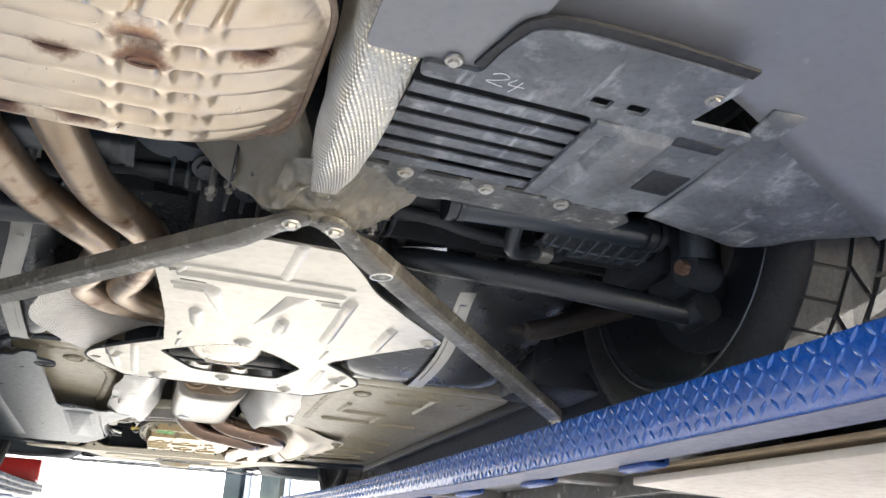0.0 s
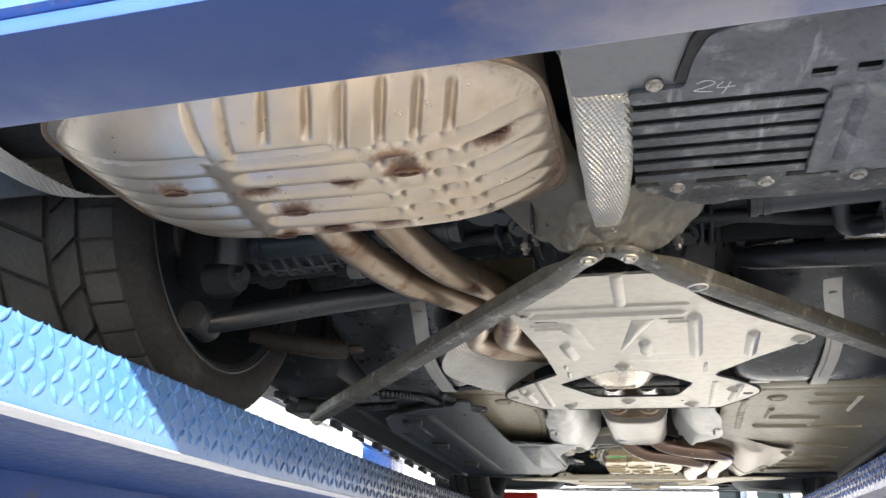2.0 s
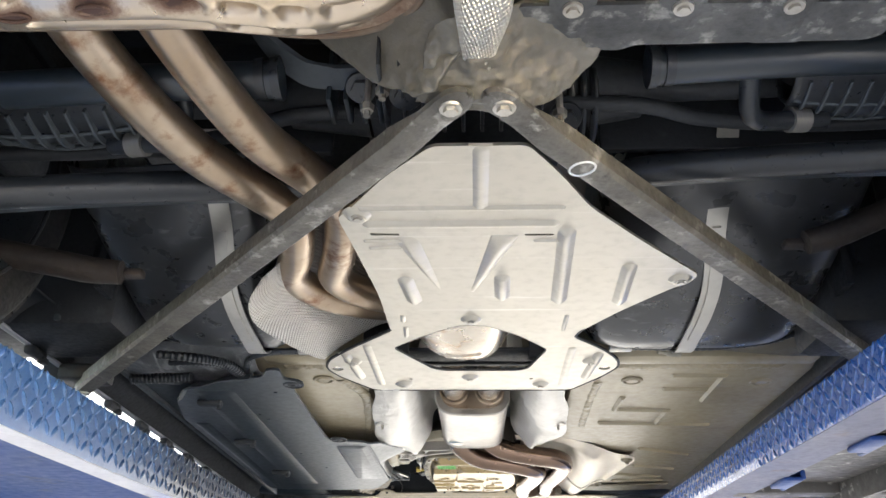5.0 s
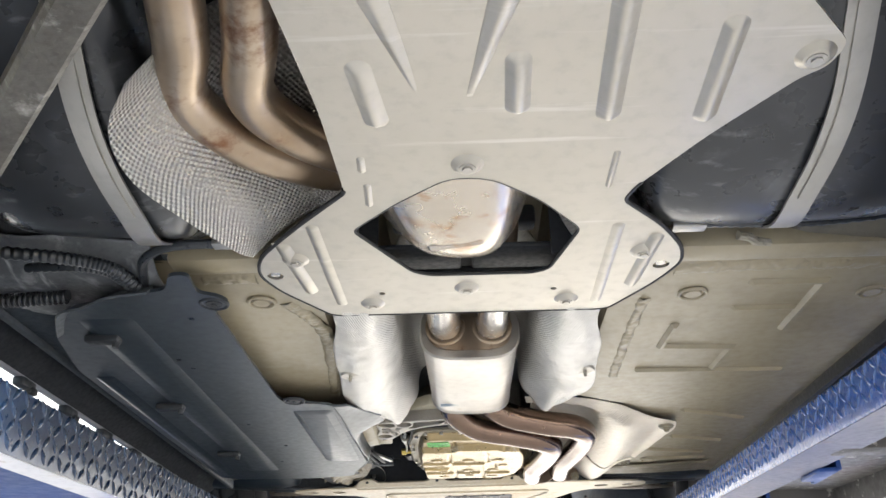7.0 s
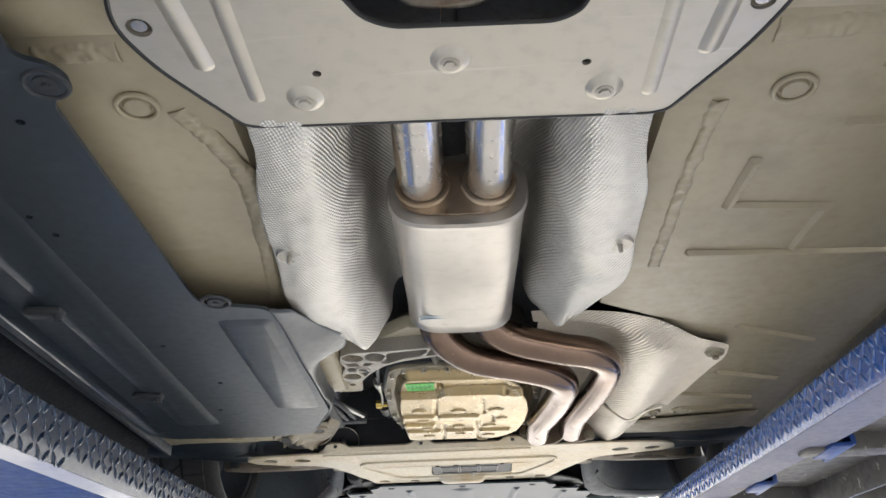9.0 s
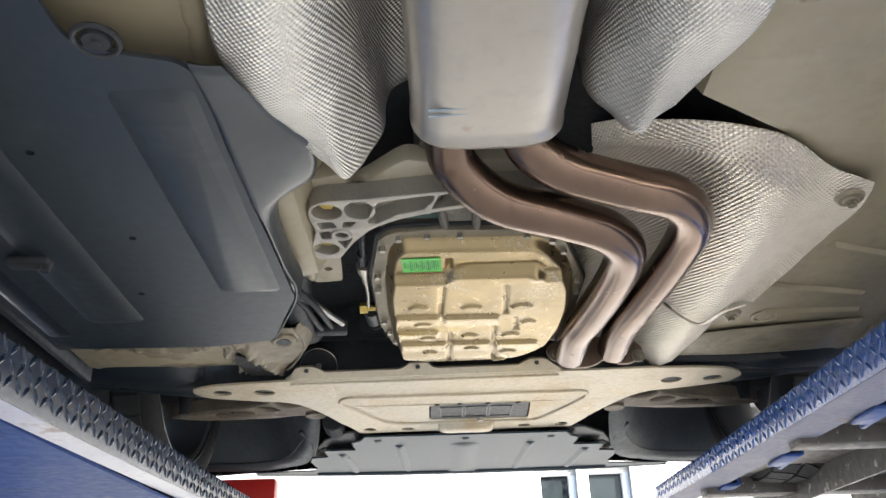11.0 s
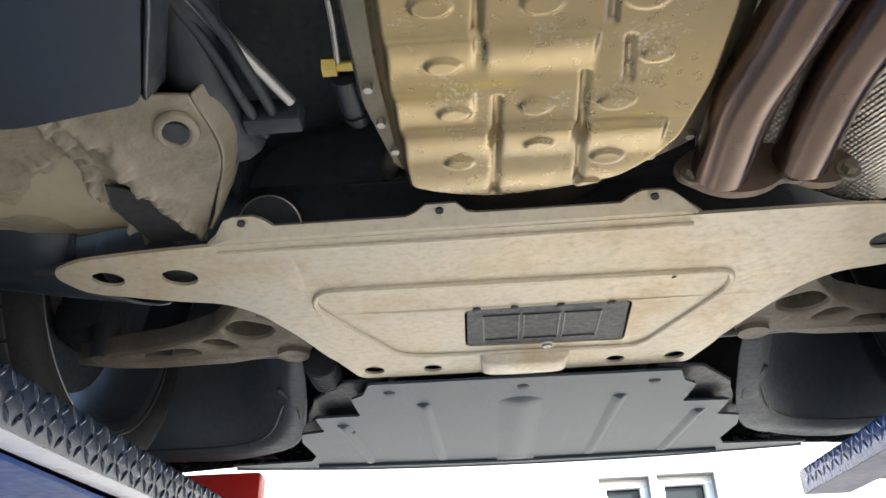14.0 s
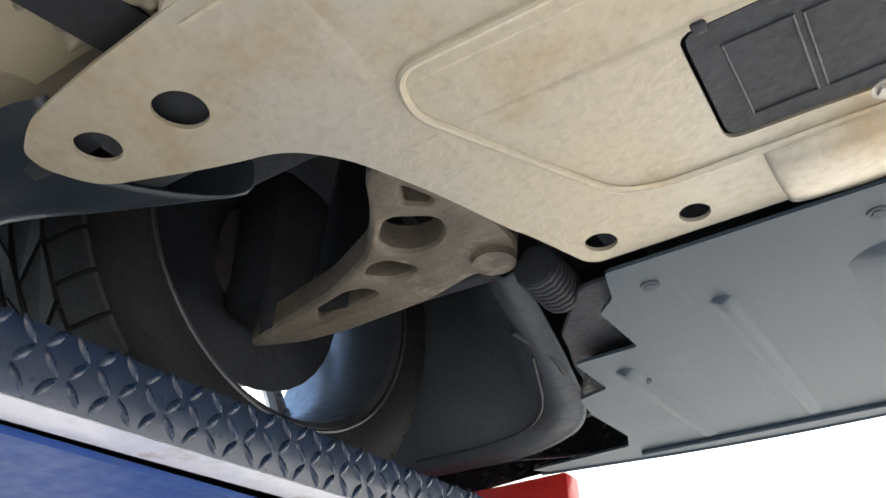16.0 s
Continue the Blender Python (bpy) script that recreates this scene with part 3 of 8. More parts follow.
def tree(x, y, h, seed):
    rnd = random.Random(seed)
    t = thing("tree", (x, y, 0), "leafy green tree beside the yard", "tree", "trees round the yard")
    g = Geo().tube([(x, y, 0), (x + 0.1, y, h * 0.25), (x - 0.05, y + 0.1, h * 0.55), (x, y, h * 0.8)], [0.22, 0.16, 0.1, 0.03], 10, 5)
    for i in range(7):
        a, z = rnd.uniform(0, 6.28), h * rnd.uniform(0.3, 0.6)
        r = h * rnd.uniform(0.18, 0.3)
        g.tube([(x, y, z), (x + r * 0.5 * math.cos(a), y + r * 0.5 * math.sin(a), z + h * 0.08), (x + r * math.cos(a), y + r * math.sin(a), z + h * 0.18)],
               [0.07, 0.045, 0.015], 7, 4)
    part("trunk", g, BARK, t)
    g = Geo()
    for i in range(2600):
        a, b, q = rnd.uniform(0, 6.28), rnd.uniform(-1, 1), rnd.random() ** 0.4
        lump = 1 + 0.25 * math.sin(3 * a + seed) + 0.2 * math.sin(5 * b + seed)
        c = Vector((x + h * 0.32 * q * lump * math.cos(a) * math.sqrt(1 - b * b), y + h * 0.32 * q * lump * math.sin(a) * math.sqrt(1 - b * b), h * (0.68 + 0.3 * q * b)))
        m = Euler((rnd.uniform(0, 6), rnd.uniform(0, 6), rnd.uniform(0, 6))).to_matrix()
        s = rnd.uniform(0.10, 0.2)
        g.add([c + m @ Vector(p) * s for p in ((-1, 0, 0), (0, -0.5, 0.1), (1, 0, 0), (0, 0.5, 0.1))], [(0, 1, 2, 3)])
    tagged(part("crown", g, LEAF, t), kind="stuff")


for k, (x, y, h) in enumerate([(-9, -7, 6.5), (-12, 2, 7), (17, -13, 6), (13, 3, 7.5), (2, -15, 7), (-4, -17, 6.5), (9, 16, 8), (-8, 15, 8)]):
    tree(x, y, h, k + 3)

# ---- the lift ----
lift = thing("vehicle_lift", (0, 1.1, 0), "blue painted vehicle lift with chequer-plate runways, raised", "lift")


def deck_z(side, y):
    return 1.616 + 0.010 * y + 0.008 * y * y if side > 0 else 1.5725 + 0.0125 * y + 0.0095 * y * y


def skirt(y, side=1):
    return 0.071 - 0.0095 * y if side > 0 else 0.086 - 0.012 * max(0.0, y + 0.1)


def lug(g, o, ex, ey, n, ln, wd, ht):
    """One raised leaf-shaped lug of chequer plate, rounded across and along."""
    vs = [o - ex * (ln / 2)]
    for a in (-0.55, 0.0, 0.55):
        w = 1 - a * a
        vs += [o + ex * (a * ln / 2) + ey * (b * w * wd / 2) + n * (ht * w * c) for b, c in ((-1, 0), (-0.5, 0.85), (0.5, 0.85), (1, 0))]
    vs.append(o + ex * (ln / 2))
    fs = [(0, 1 + j, 2 + j) for j in range(3)] + [(13, 10 + j, 9 + j) for j in range(3)]
    g.add(vs, fs + [(1 + i * 4 + j, 5 + i * 4 + j, 6 + i * 4 + j, 2 + i * 4 + j) for i in range(2) for j in range(3)])


Y0, Y1 = -1.35, 3.12
for side in (1, -1):
    xi, xo = (0.50, 1.02) if side > 0 else (-0.515, -1.03)
    Y1 = 2.86 if side > 0 else 3.12
    steps = [Y0 + (Y1 - Y0) * i / 20 for i in range(21)]
    # deck with rounded inner edge, inner skirt
    rows = []
    for y in steps:
        zt, hs = deck_z(side, y), skirt(y, side)
        s = side
        rows.append([(xi + s * 0.03, y, zt), (xi + s * 0.008, y, zt), (xi + s * 0.002, y, zt - 0.002), (xi, y, zt - 0.008), (xi, y, zt - hs + 0.004), (xi + s * 0.002, y, zt - hs),
                     (xi + s * 0.006, y, zt - hs), (xi + s * 0.006, y, zt - 0.006), (xi + s * 0.03, y, zt - 0.006)])
    g = Geo()
    m = 9
    g.add([p for r in rows for p in r], [(i * m + j, i * m + (j + 1) % m, (i + 1) * m + (j + 1) % m, (i + 1) * m + j) for i in range(20) for j in range(m)] + [tuple(range(m)), tuple(range(20 * m, 21 * m))[::-1]])
    run = part("runway", g, LIFT_BLUE if side > 0 else LIFT_BLUE_SHADED, lift, "blue chequer-plate runway, paint worn along the edge")
    g = Geo()
    vs = []
    for y in steps:
        zt = deck_z(side, y) - 0.0005
        vs += [(xi + side * 0.031, y, zt), (xo, y, zt), (xo, y, zt - 0.006), (xi + side * 0.031, y, zt - 0.006)]
    g.add(vs, [(i * 4 + j, i * 4 + (j + 1) % 4, i * 4 + 4 + (j + 1) % 4, i * 4 + 4 + j) for i in range(20) for j in range(4)])
    part("deck", g, DECK_WORN, run, "tyre-blackened deck of the runway")
    # lower return lip
    g = Geo()
    rows = []
    for y in steps:
        z = deck_z(side, y) - skirt(y, side)
        x, lw = xi + side * 0.0065, 0.080 if side > 0 else 0.042
        rows.append([(xi + side * 0.0005, y, z - 0.0005), (xi + side * lw, y, z - 0.0005), (xi + side * lw, y, z + 0.007), (x, y, z + 0.007)])
    g.add([p for r in rows for p in r], [(i * 4 + j, i * 4 + (j + 1) % 4, i * 4 + 4 + (j + 1) % 4, i * 4 + 4 + j) for i in range(20) for j in range(4)])
    part("return_lip", g, LIFT_LIP if side > 0 else LIFT_LIP_GLARE, run, "pale worn lower lip of the runway edge")
    for y in np.arange(0.05, Y1 - 0.2, 0.36) if side > 0 else ():
        z = deck_z(side, y) - skirt(y, side)
        part("lip_tab", Geo().box((xi + 0.093, y, z - 0.004), (0.034, 0.085, 0.008), 0.003).box((xi + 0.112, y + 0.02, z + 0.004), (0.010, 0.12, 0.018), 0.003), LIFT_UNDERSHADE, run, "blue tab under the runway lip")
    # underside: outer skirt, cross ribs, lengthwise channel
    g = Geo()
    for y in np.arange(Y0 + 0.1, Y1, 0.55):
        z = deck_z(side, y)
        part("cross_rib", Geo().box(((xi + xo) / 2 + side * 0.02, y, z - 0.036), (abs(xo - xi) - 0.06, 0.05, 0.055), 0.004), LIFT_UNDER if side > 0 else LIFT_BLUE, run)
    for x in (xo - side * 0.004, (xi + xo) / 2):
        deep = 0.085 if side > 0 else (0.062 if abs(x) < 0.9 else 0.15)
        vs, fs = [], []
        for i, y in enumerate(steps):
            z = deck_z(side, y)
            vs += [(x - 0.004, y, z - 0.006), (x + 0.004, y, z - 0.006), (x + 0.004, y, z - deep), (x - 0.004, y, z - deep)]
        fs = [(i * 4 + j, i * 4 + (j + 1) % 4, i * 4 + 4 + (j + 1) % 4, i * 4 + 4 + j) for i in range(20) for j in range(4)]
        part("channel", Geo().add(vs, fs), LIFT_UNDER if side > 0 else LIFT_UNDERSHADE, run, "dirty blue and brown primed channel")
    # closing bottom sheet, a little above the lip
    g = Geo()
    vs = []
    for y in steps:
        z = deck_z(side, y) - (0.066 if side < 0 else skirt(y, side) - 0.022)
        vs += [(xi + side * 0.05, y, z), (xo - side * 0.01, y, z - 0.004), (xo - side * 0.01, y, z + 0.002), (xi + side * 0.05, y, z + 0.006)]
    g.add(vs, [(i * 4 + j, i * 4 + (j + 1) % 4, i * 4 + 4 + (j + 1) % 4, i * 4 + 4 + j) for i in range(20) for j in range(4)])
    part("bottom_sheet", g, LIFT_UNDER if side > 0 else LIFT_UNDERSHADE, run, "stained bottom sheet of the runway")
    # lugs
    g = Geo()
    rnd = random.Random(5 + side)
    pitch, rise_, ln, wd, ht = (0.0195, 0.0165, 0.0215, 0.0072, 0.0022) if side > 0 else (0.0215, 0.0182, 0.0238, 0.0080, 0.0030)
    for i in range(int((Y1 - Y0) / pitch) - 1):
        y = Y0 + 0.02 + i * pitch
        zt, hs = deck_z(side, y), skirt(y, side)
        k, z = 0, zt - 0.0095
        while z > zt - hs + 0.006:
            turn = radians(52) * (1 if (i + k) % 2 else -1)
            ex, ey = Vector((0, math.cos(turn), math.sin(turn))), Vector((0, -math.sin(turn), math.cos(turn)))
            lug(g, Vector((xi, y, z)), ex, ey, Vector((-side, 0, 0)), ln, wd, ht)
            k += 1
            z -= rise_
        for k in range(1, 24 if i % 2 == 0 else 1):
            x = xi + side * (0.042 + k * 0.0197)
            turn = radians(45) * (1 if (i + k) % 2 else -1)
            ex, ey = Vector((math.cos(turn), math.sin(turn), 0)), Vector((-math.sin(turn), math.cos(turn), 0))
            lug(g, Vector((x, y, zt)), ex, ey, Vector((0, 0, 1)), 0.0225, 0.0075, 0.0026)
    tagged(part("chequer_tread", g, LUG_BLUE if side > 0 else LUG_BLUE_SHADED, run, "raised chequer-plate pattern", angle=60), kind="stuff")
    # four columns carry the runways, out of reach of the car
for sx in (-1.32, 1.32):
    for sy in (-1.15, 2.95):
        g = Geo().box((sx, sy, 1.0), (0.16, 0.22, 2.0), 0.01).box((sx, sy, 0.01), (0.34, 0.4, 0.02), 0.004)
        part("column", g, LIFT_BLUE, lift, "blue lift column bolted to the yard")
# rear and front crossbeams join the runways
g = Geo().box((0, -1.037, 1.547), (2.62, 0.034, 0.146), 0.003)
beam = part("crossbeam", g, mat("rusted_beam_paint", (0.022, 0.085, 0.34), (0.05, 0.13, 0.40), 6, (0.15, 0.3), 0.0, 0.2, 60, coat=0.5,
                                spots=((0.27, 0.12, 0.055), 9, 0.63, 0.70), streak=((0.45, 0.36, 0.18), (4, 9, 9), 0.6)), lift, "blue crossbeam with rust along its edge")
part("beam_foot", Geo().box((0, -1.033, 1.4715), (2.62, 0.036, 0.005), 0.001), BEAM_FOOT, beam, "pale peeled lower face with blue stains")
rnd = random.Random(21)
g = Geo()
for i in range(46):
    x = rnd.uniform(-1.0, 0.9)
    n, r = 9, rnd.uniform(0.006, 0.022)
    c = [(x + r * 1.6 * rnd.uniform(0.5, 1) * math.cos(2 * math.pi * j / n), 1.480 + rnd.uniform(0, 0.012) + r * 0.5 * rnd.uniform(0.5, 1) * math.sin(2 * math.pi * j / n)) for j in range(n)]
    g.add([(px, -1.0545, pz) for px, pz in c] + [(x, -1.0555, 1.484)], [(j, (j + 1) % n, n) for j in range(n)])
tagged(part("rust_scab", g, RUST, beam, "flaking rust along the beam's edge", smooth=False), kind="stuff")
reshape(beam, lambda x, y, z: (x, y, z - 0.0115 + 0.025 * x))
z = deck_z(-1, 3.05)
g = Geo().box((-0.785, 3.06, z + 0.051), (0.5, 0.05, 0.102), 0.008).box((-0.785, 3.0, z + 0.005), (0.5, 0.12, 0.008), 0.002)
part("wheel_stop", g, RED, lift, "red painted wheel stop")
# things that lie in the right runway's underside
pl = thing("board", (0.75, -0.35, 1.49), "worn brown plywood board clamped under the runway", "board")
z = deck_z(1, -0.35) - skirt(-0.35)
part("panel", Geo().box((0.85, -0.38, z - 0.030), (0.46, 1.0, 0.012), 0.002, Euler((0.0225, 0.04, 0)).to_matrix()), WOOD, pl)
pl = thing("cardboard_sheet", (0.75, -0.35, 1.50), "brown corrugated cardboard sheet lying on the board", "cardboard")
part("sheet", Geo().box((0.855, -0.36, z - 0.013), (0.48, 0.9, 0.006), 0.001, Euler((0.0225, 0.04, 0)).to_matrix()), CARD, pl)

# ---- the car ----
car = thing("car", (0, 1.25, 1.6), "dark grey two-door sports car on the lift, seen from underneath", "car")

# outer body: sides with wheel arches, deck, glass
SIDE = [(-0.92, 1.95), (-0.86, 1.84), (-0.5, 1.80)]
SIDE += [(0.36 * math.cos(a), 1.90 + 0.36 * math.sin(a)) for a in [math.pi + 0.30 - i * (math.pi + 0.6) / 14 for i in range(15)]]
SIDE += [(0.42, 1.765), (2.08, 1.775)]
SIDE += [(2.495 + 0.36 * math.cos(a), 1.966 + 0.36 * math.sin(a)) for a in [math.pi + 0.42 - i * (math.pi + 0.84) / 14 for i in range(15)]]
SIDE += [(2.9, 1.83), (3.12, 1.84), (3.18, 1.98), (3.14, 2.12), (2.7, 2.27), (1.9, 2.40), (0.2, 2.44), (-0.6, 2.40), (-0.9, 2.30), (-0.95, 2.1)]
body = None
for s in (1, -1):
    g = Geo().plate(SIDE, 0, 0.03)
    g.v = [(s * (0.86 + pz), px, py) for px, py, pz in g.v]
    ob = part("body_side", g, PAINT, car, "dark painted flank with wheel arches")
g = Geo()
DECK = [(-0.95, 2.1), (-0.9, 2.30), (-0.6, 2.40), (0.2, 2.44), (1.9, 2.40), (2.7, 2.27), (3.14, 2.12), (3.18, 1.98), (3.12, 1.84)]
vs = []
for y, z in DECK:
    vs += [(x, y, z + 0.03 * (1 - (x / 0.88) ** 2)) for x in np.linspace(-0.86, 0.86, 9)]
fs = [(i * 9 + j, i * 9 + j + 1, i * 9 + 10 + j, i * 9 + 9 + j) for i in range(len(DECK) - 1) for j in range(8)]
g.add(vs, fs)
k = len(vs)
g.add([(x, y, z - 0.02) for x, y, z in vs], [f[::-1] for f in fs])
part("deck", g, PAINT, car, "dark painted bonnet and boot deck")
g = Geo()
CAB = [(-0.45, 2.42), (-0.1, 2.70), (0.35, 2.83), (0.9, 2.80), (1.55, 2.43)]
for s in (1, -1):
    g.add([(s * 0.62, y, z) for y, z in CAB] + [(s * 0.78, y, 2.42) for y, z in CAB], [(i, i + 1, i + 6, i + 5) for i in range(4)])
g.add([(s * 0.62, y, z) for y, z in CAB for s in (-1, 1)], [(2 * i, 2 * i + 1, 2 * i + 3, 2 * i + 2) for i in range(4)])
part("cabin", g, GLASS_DARK, car, "dark tinted cabin glass and roof")
# front bumper skin
patch("front_bumper", [[(-0.86, 3.005, 1.870), (-0.5, 3.135, 1.850), (0, 3.185, 1.850), (0.5, 3.135, 1.850), (0.86, 3.005, 1.870)],
                       [(-0.87, 3.065, 1.980), (-0.5, 3.225, 1.970), (0, 3.275, 1.970), (0.5, 3.225, 1.970), (0.87, 3.065, 1.980)],
                       [(-0.86, 2.985, 2.140), (-0.5, 3.145, 2.140), (0, 3.205, 2.140), (0.5, 3.145, 2.140), (0.86, 2.985, 2.140)]], PAINT, car, 10, 20, 0.004, "dark painted front bumper")

# rear bumper, cut out round the silencer
patch("rear_bumper", [[(0.70, -0.345, 1.788), (0.55, -0.415, 1.796), (0.345, -0.50, 1.825), (0.20, -0.52, 1.828), (0.10, -0.48, 1.828), (-0.012, -0.50, 1.83)],
                      [(0.76, -0.52, 1.806), (0.56, -0.56, 1.816), (0.36, -0.58, 1.835), (0.20, -0.60, 1.84), (0.10, -0.60, 1.84), (-0.02, -0.60, 1.84)],
                      [(0.82, -0.66, 1.85), (0.58, -0.74, 1.855), (0.36, -0.78, 1.86), (0.20, -0.80, 1.862), (0.10, -0.81, 1.862), (-0.02, -0.81, 1.862)],
                      [(0.87, -0.74, 1.95), (0.62, -0.88, 1.95), (0.38, -0.93, 1.95), (0.20, -0.95, 1.95), (0.10, -0.96, 1.95), (-0.02, -0.96, 1.95)]],
      BUMPER, car, 16, 24, 0.004, "dark grey painted rear bumper underside")
patch("rear_bumper_edge", [[(-0.02, -0.60, 1.84), (-0.12, -0.595, 1.855), (-0.24, -0.60, 1.865), (-0.36, -0.66, 1.88), (-0.62, -0.72, 1.89)],
                           [(-0.02, -0.81, 1.862), (-0.12, -0.82, 1.870), (-0.24, -0.82, 1.88), (-0.36, -0.84, 1.90), (-0.62, -0.82, 1.90)],
                           [(-0.02, -0.96, 1.95), (-0.12, -0.96, 1.95), (-0.24, -0.96, 1.95), (-0.36, -0.94, 1.95), (-0.86, -0.80, 1.95)]],
      BUMPER, car, 10, 20, 0.004, "dark grey painted bumper above the silencer")
part("rear_skin", Geo().plate([(-0.86, 1.9), (0.86, 1.9), (0.86, 2.3), (-0.86, 2.3)], 0, 0.004), PAINT, car).data.transform(Matrix(((1, 0, 0, 0), (0, 0, 1, -0.95), (0, 1, 0, 0), (0, 0, 0, 1))))

# black sheets added above the running gear to block light and darken the gaps
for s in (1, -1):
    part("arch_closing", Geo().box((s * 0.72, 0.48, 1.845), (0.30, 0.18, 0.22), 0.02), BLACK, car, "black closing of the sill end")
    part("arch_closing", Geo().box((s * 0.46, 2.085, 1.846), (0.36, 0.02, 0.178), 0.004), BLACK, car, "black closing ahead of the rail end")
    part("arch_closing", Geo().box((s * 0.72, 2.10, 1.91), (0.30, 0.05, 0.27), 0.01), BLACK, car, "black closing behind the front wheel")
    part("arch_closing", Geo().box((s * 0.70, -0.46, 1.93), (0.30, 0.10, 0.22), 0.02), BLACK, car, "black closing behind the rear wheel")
# added black sheets block light in the gap above the tank
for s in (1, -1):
    part("tank_front_wall", Geo().box((s * 0.38, 0.105, 1.99), (0.40, 0.012, 0.24), 0.003), BLACK, car, "added black sheet that blocks the gap above the tank")
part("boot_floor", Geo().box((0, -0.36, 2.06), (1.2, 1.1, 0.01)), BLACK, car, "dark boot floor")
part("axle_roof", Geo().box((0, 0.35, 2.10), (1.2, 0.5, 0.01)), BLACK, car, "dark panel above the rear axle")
part("engine_bay_roof", Geo().box((0, 2.5, 2.12), (1.2, 1.1, 0.01)), BLACK, car, "black sheet in place of the unlit engine bay")
for s in (1, -1):
    for yc, zc, x0 in ((0.0, 1.90, 0.60), (2.495, 1.966, 0.585)):
        g = Geo()
        ang = [math.pi * 1.08 - i * math.pi * (1.16 if yc < 1 else 0.98) / 16 for i in range(17)]
        vs = []
        for a in ang:
            for x, r in ((x0, 0.345), (x0 + 0.02, 0.355), (0.86, 0.355), (0.86, 0.363), (x0, 0.363)):
                vs.append((s * x, yc + r * math.cos(a), zc + r * math.sin(a)))
        g.add(vs, [(i * 5 + j, i * 5 + (j + 1) % 5, i * 5 + 5 + (j + 1) % 5, i * 5 + 5 + j) for i in range(16) for j in range(5)])
        part("wheel_arch_liner", g, BLACK, car, "black plastic wheel arch liner")
        g = Geo().box((s * (x0 - 0.03), yc, zc + 0.24), (0.01, 0.74, 0.30))
        part("inner_wing", g, BLACK, car)

# floor pan with centre tunnel
FX = [(-0.655, 1.79), (-0.652, 1.762), (-0.64, 1.764), (-0.25, 1.766), (-0.215, 1.772), (-0.165, 1.86), (-0.12, 1.91), (0, 1.925)]
prof = FX + [(-x, z) for x, z in FX[::-1][1:]]
g = Geo()
vs = []
ys = [0.655, 0.675, 0.70, 0.73, 1.0, 1.29, 1.36, 1.45, 1.6, 1.66, 1.73, 1.8, 1.98, 2.04]
for i, y in enumerate(ys):
    wide = max(0.0, min(1.0, (y - 1.29) / 0.07)) * 0.11
    open_left = max(0.0, min(1.0, (y - 1.66) / 0.07)) * 0.15
    for x, z in prof:
        dz = 0.0
        if abs(x) > 0.2:
            dz = (0.006 if y < 0.69 else 0) + (0.015 if y > 2.0 else 0)
        vs.append((x + (wide if 0.1 < x < 0.3 else 0.0) - (open_left if -0.3 < x < -0.1 else 0.0), y, z + dz))
m = len(prof)
fs = [(i * m + j, i * m + j + 1, (i + 1) * m + j + 1, (i + 1) * m + j) for i in range(len(ys) - 1) for j in range(m - 1)]
g.add(vs, fs)
k = len(vs)
g.add([(x, y, z + 0.004) for x, y, z in vs], [f[::-1] for f in fs])
floor_pan = part("floor_pan", g, FLOOR_PAINT, car, "beige-grey painted floor pan with pressed beads")
for pts, w in (([(0.398, 0.750), (0.502, 0.750), (0.502, 0.932)], 0.015), ([(0.399, 0.841), (0.494, 0.841)], 0.012), ([(0.328, 0.902), (0.325, 1.000), (0.444, 1.009), (0.439, 1.120)], 0.014),
               ([(0.302, 1.120), (0.568, 1.129)], 0.010), ([(0.445, 1.383), (0.592, 1.455)], 0.013), ([(0.467, 1.600), (0.594, 1.648)], 0.013), ([(0.42, 1.72), (0.58, 1.76)], 0.013), ([(0.45, 1.82), (0.60, 1.82)], 0.012)):
    part("floor_bead", Geo().bead(pts, U + 0.0142, w, 0.0055, 0.34), FLOOR_PAINT, floor_pan, smooth=False)
# brushed sealer bands along the seams, rough and uneven
grain = lambda a, b, p: (0.0022 * noise.noise(p * 150) + 0.0016 * noise.noise(p * 60) + 0.0006) * math.sin(math.pi * min(1, max(0, b))) ** 0.5


def sealer_band(line, w, dz=0.0):
    P = spline([Vector((x, y, U + 0.0125 + dz)) for x, y in line], 10, False)
    rows = []
    for i, p in enumerate(P):
        t = (P[min(i + 1, len(P) - 1)] - P[max(i - 1, 0)]).normalized()
        n = Vector((t.y, -t.x, 0))
        q = w * (1 + 0.35 * noise.noise(p * 40))
        rows.append([p - n * q + Vector((0, 0, 0.007)), p - n * q * 0.5 + Vector((0, 0, 0.0015)), p + n * q * 0.5 + Vector((0, 0, 0.0015)), p + n * q + Vector((0, 0, 0.007))])
    rows = [[r[k] for r in rows] for k in range(4)]
    patch("sealer_band", rows, FLOOR_PAINT, floor_pan, 12, len(P) * 5, 0.0008, "rough brushed seam sealer", relief=lambda a, b, p: grain(b, a, p))


for line, w in (([(0.262, 0.80), (0.262, 0.95), (0.268, 1.16)], 0.011), ([(-0.262, 0.785), (-0.236, 0.86), (-0.226, 0.95), (-0.258, 1.24)], 0.012), ([(0.285, 0.708), (0.40, 0.702), (0.50, 0.704), (0.60, 0.703)], 0.015), ([(-0.285, 0.703), (-0.36, 0.703)], 0.012)):
    sealer_band(line, w)
pts = [(0.345, 0.615), (0.36, 0.62), (0.372, 0.632), (0.392, 0.638), (0.385, 0.655), (0.37, 0.662)]
part("sealer_bead", Geo().tube([(x, y, U + 0.018) for x, y in pts], 0.006, 8, 4), SEALER, floor_pan, "curled blob of seam sealer")
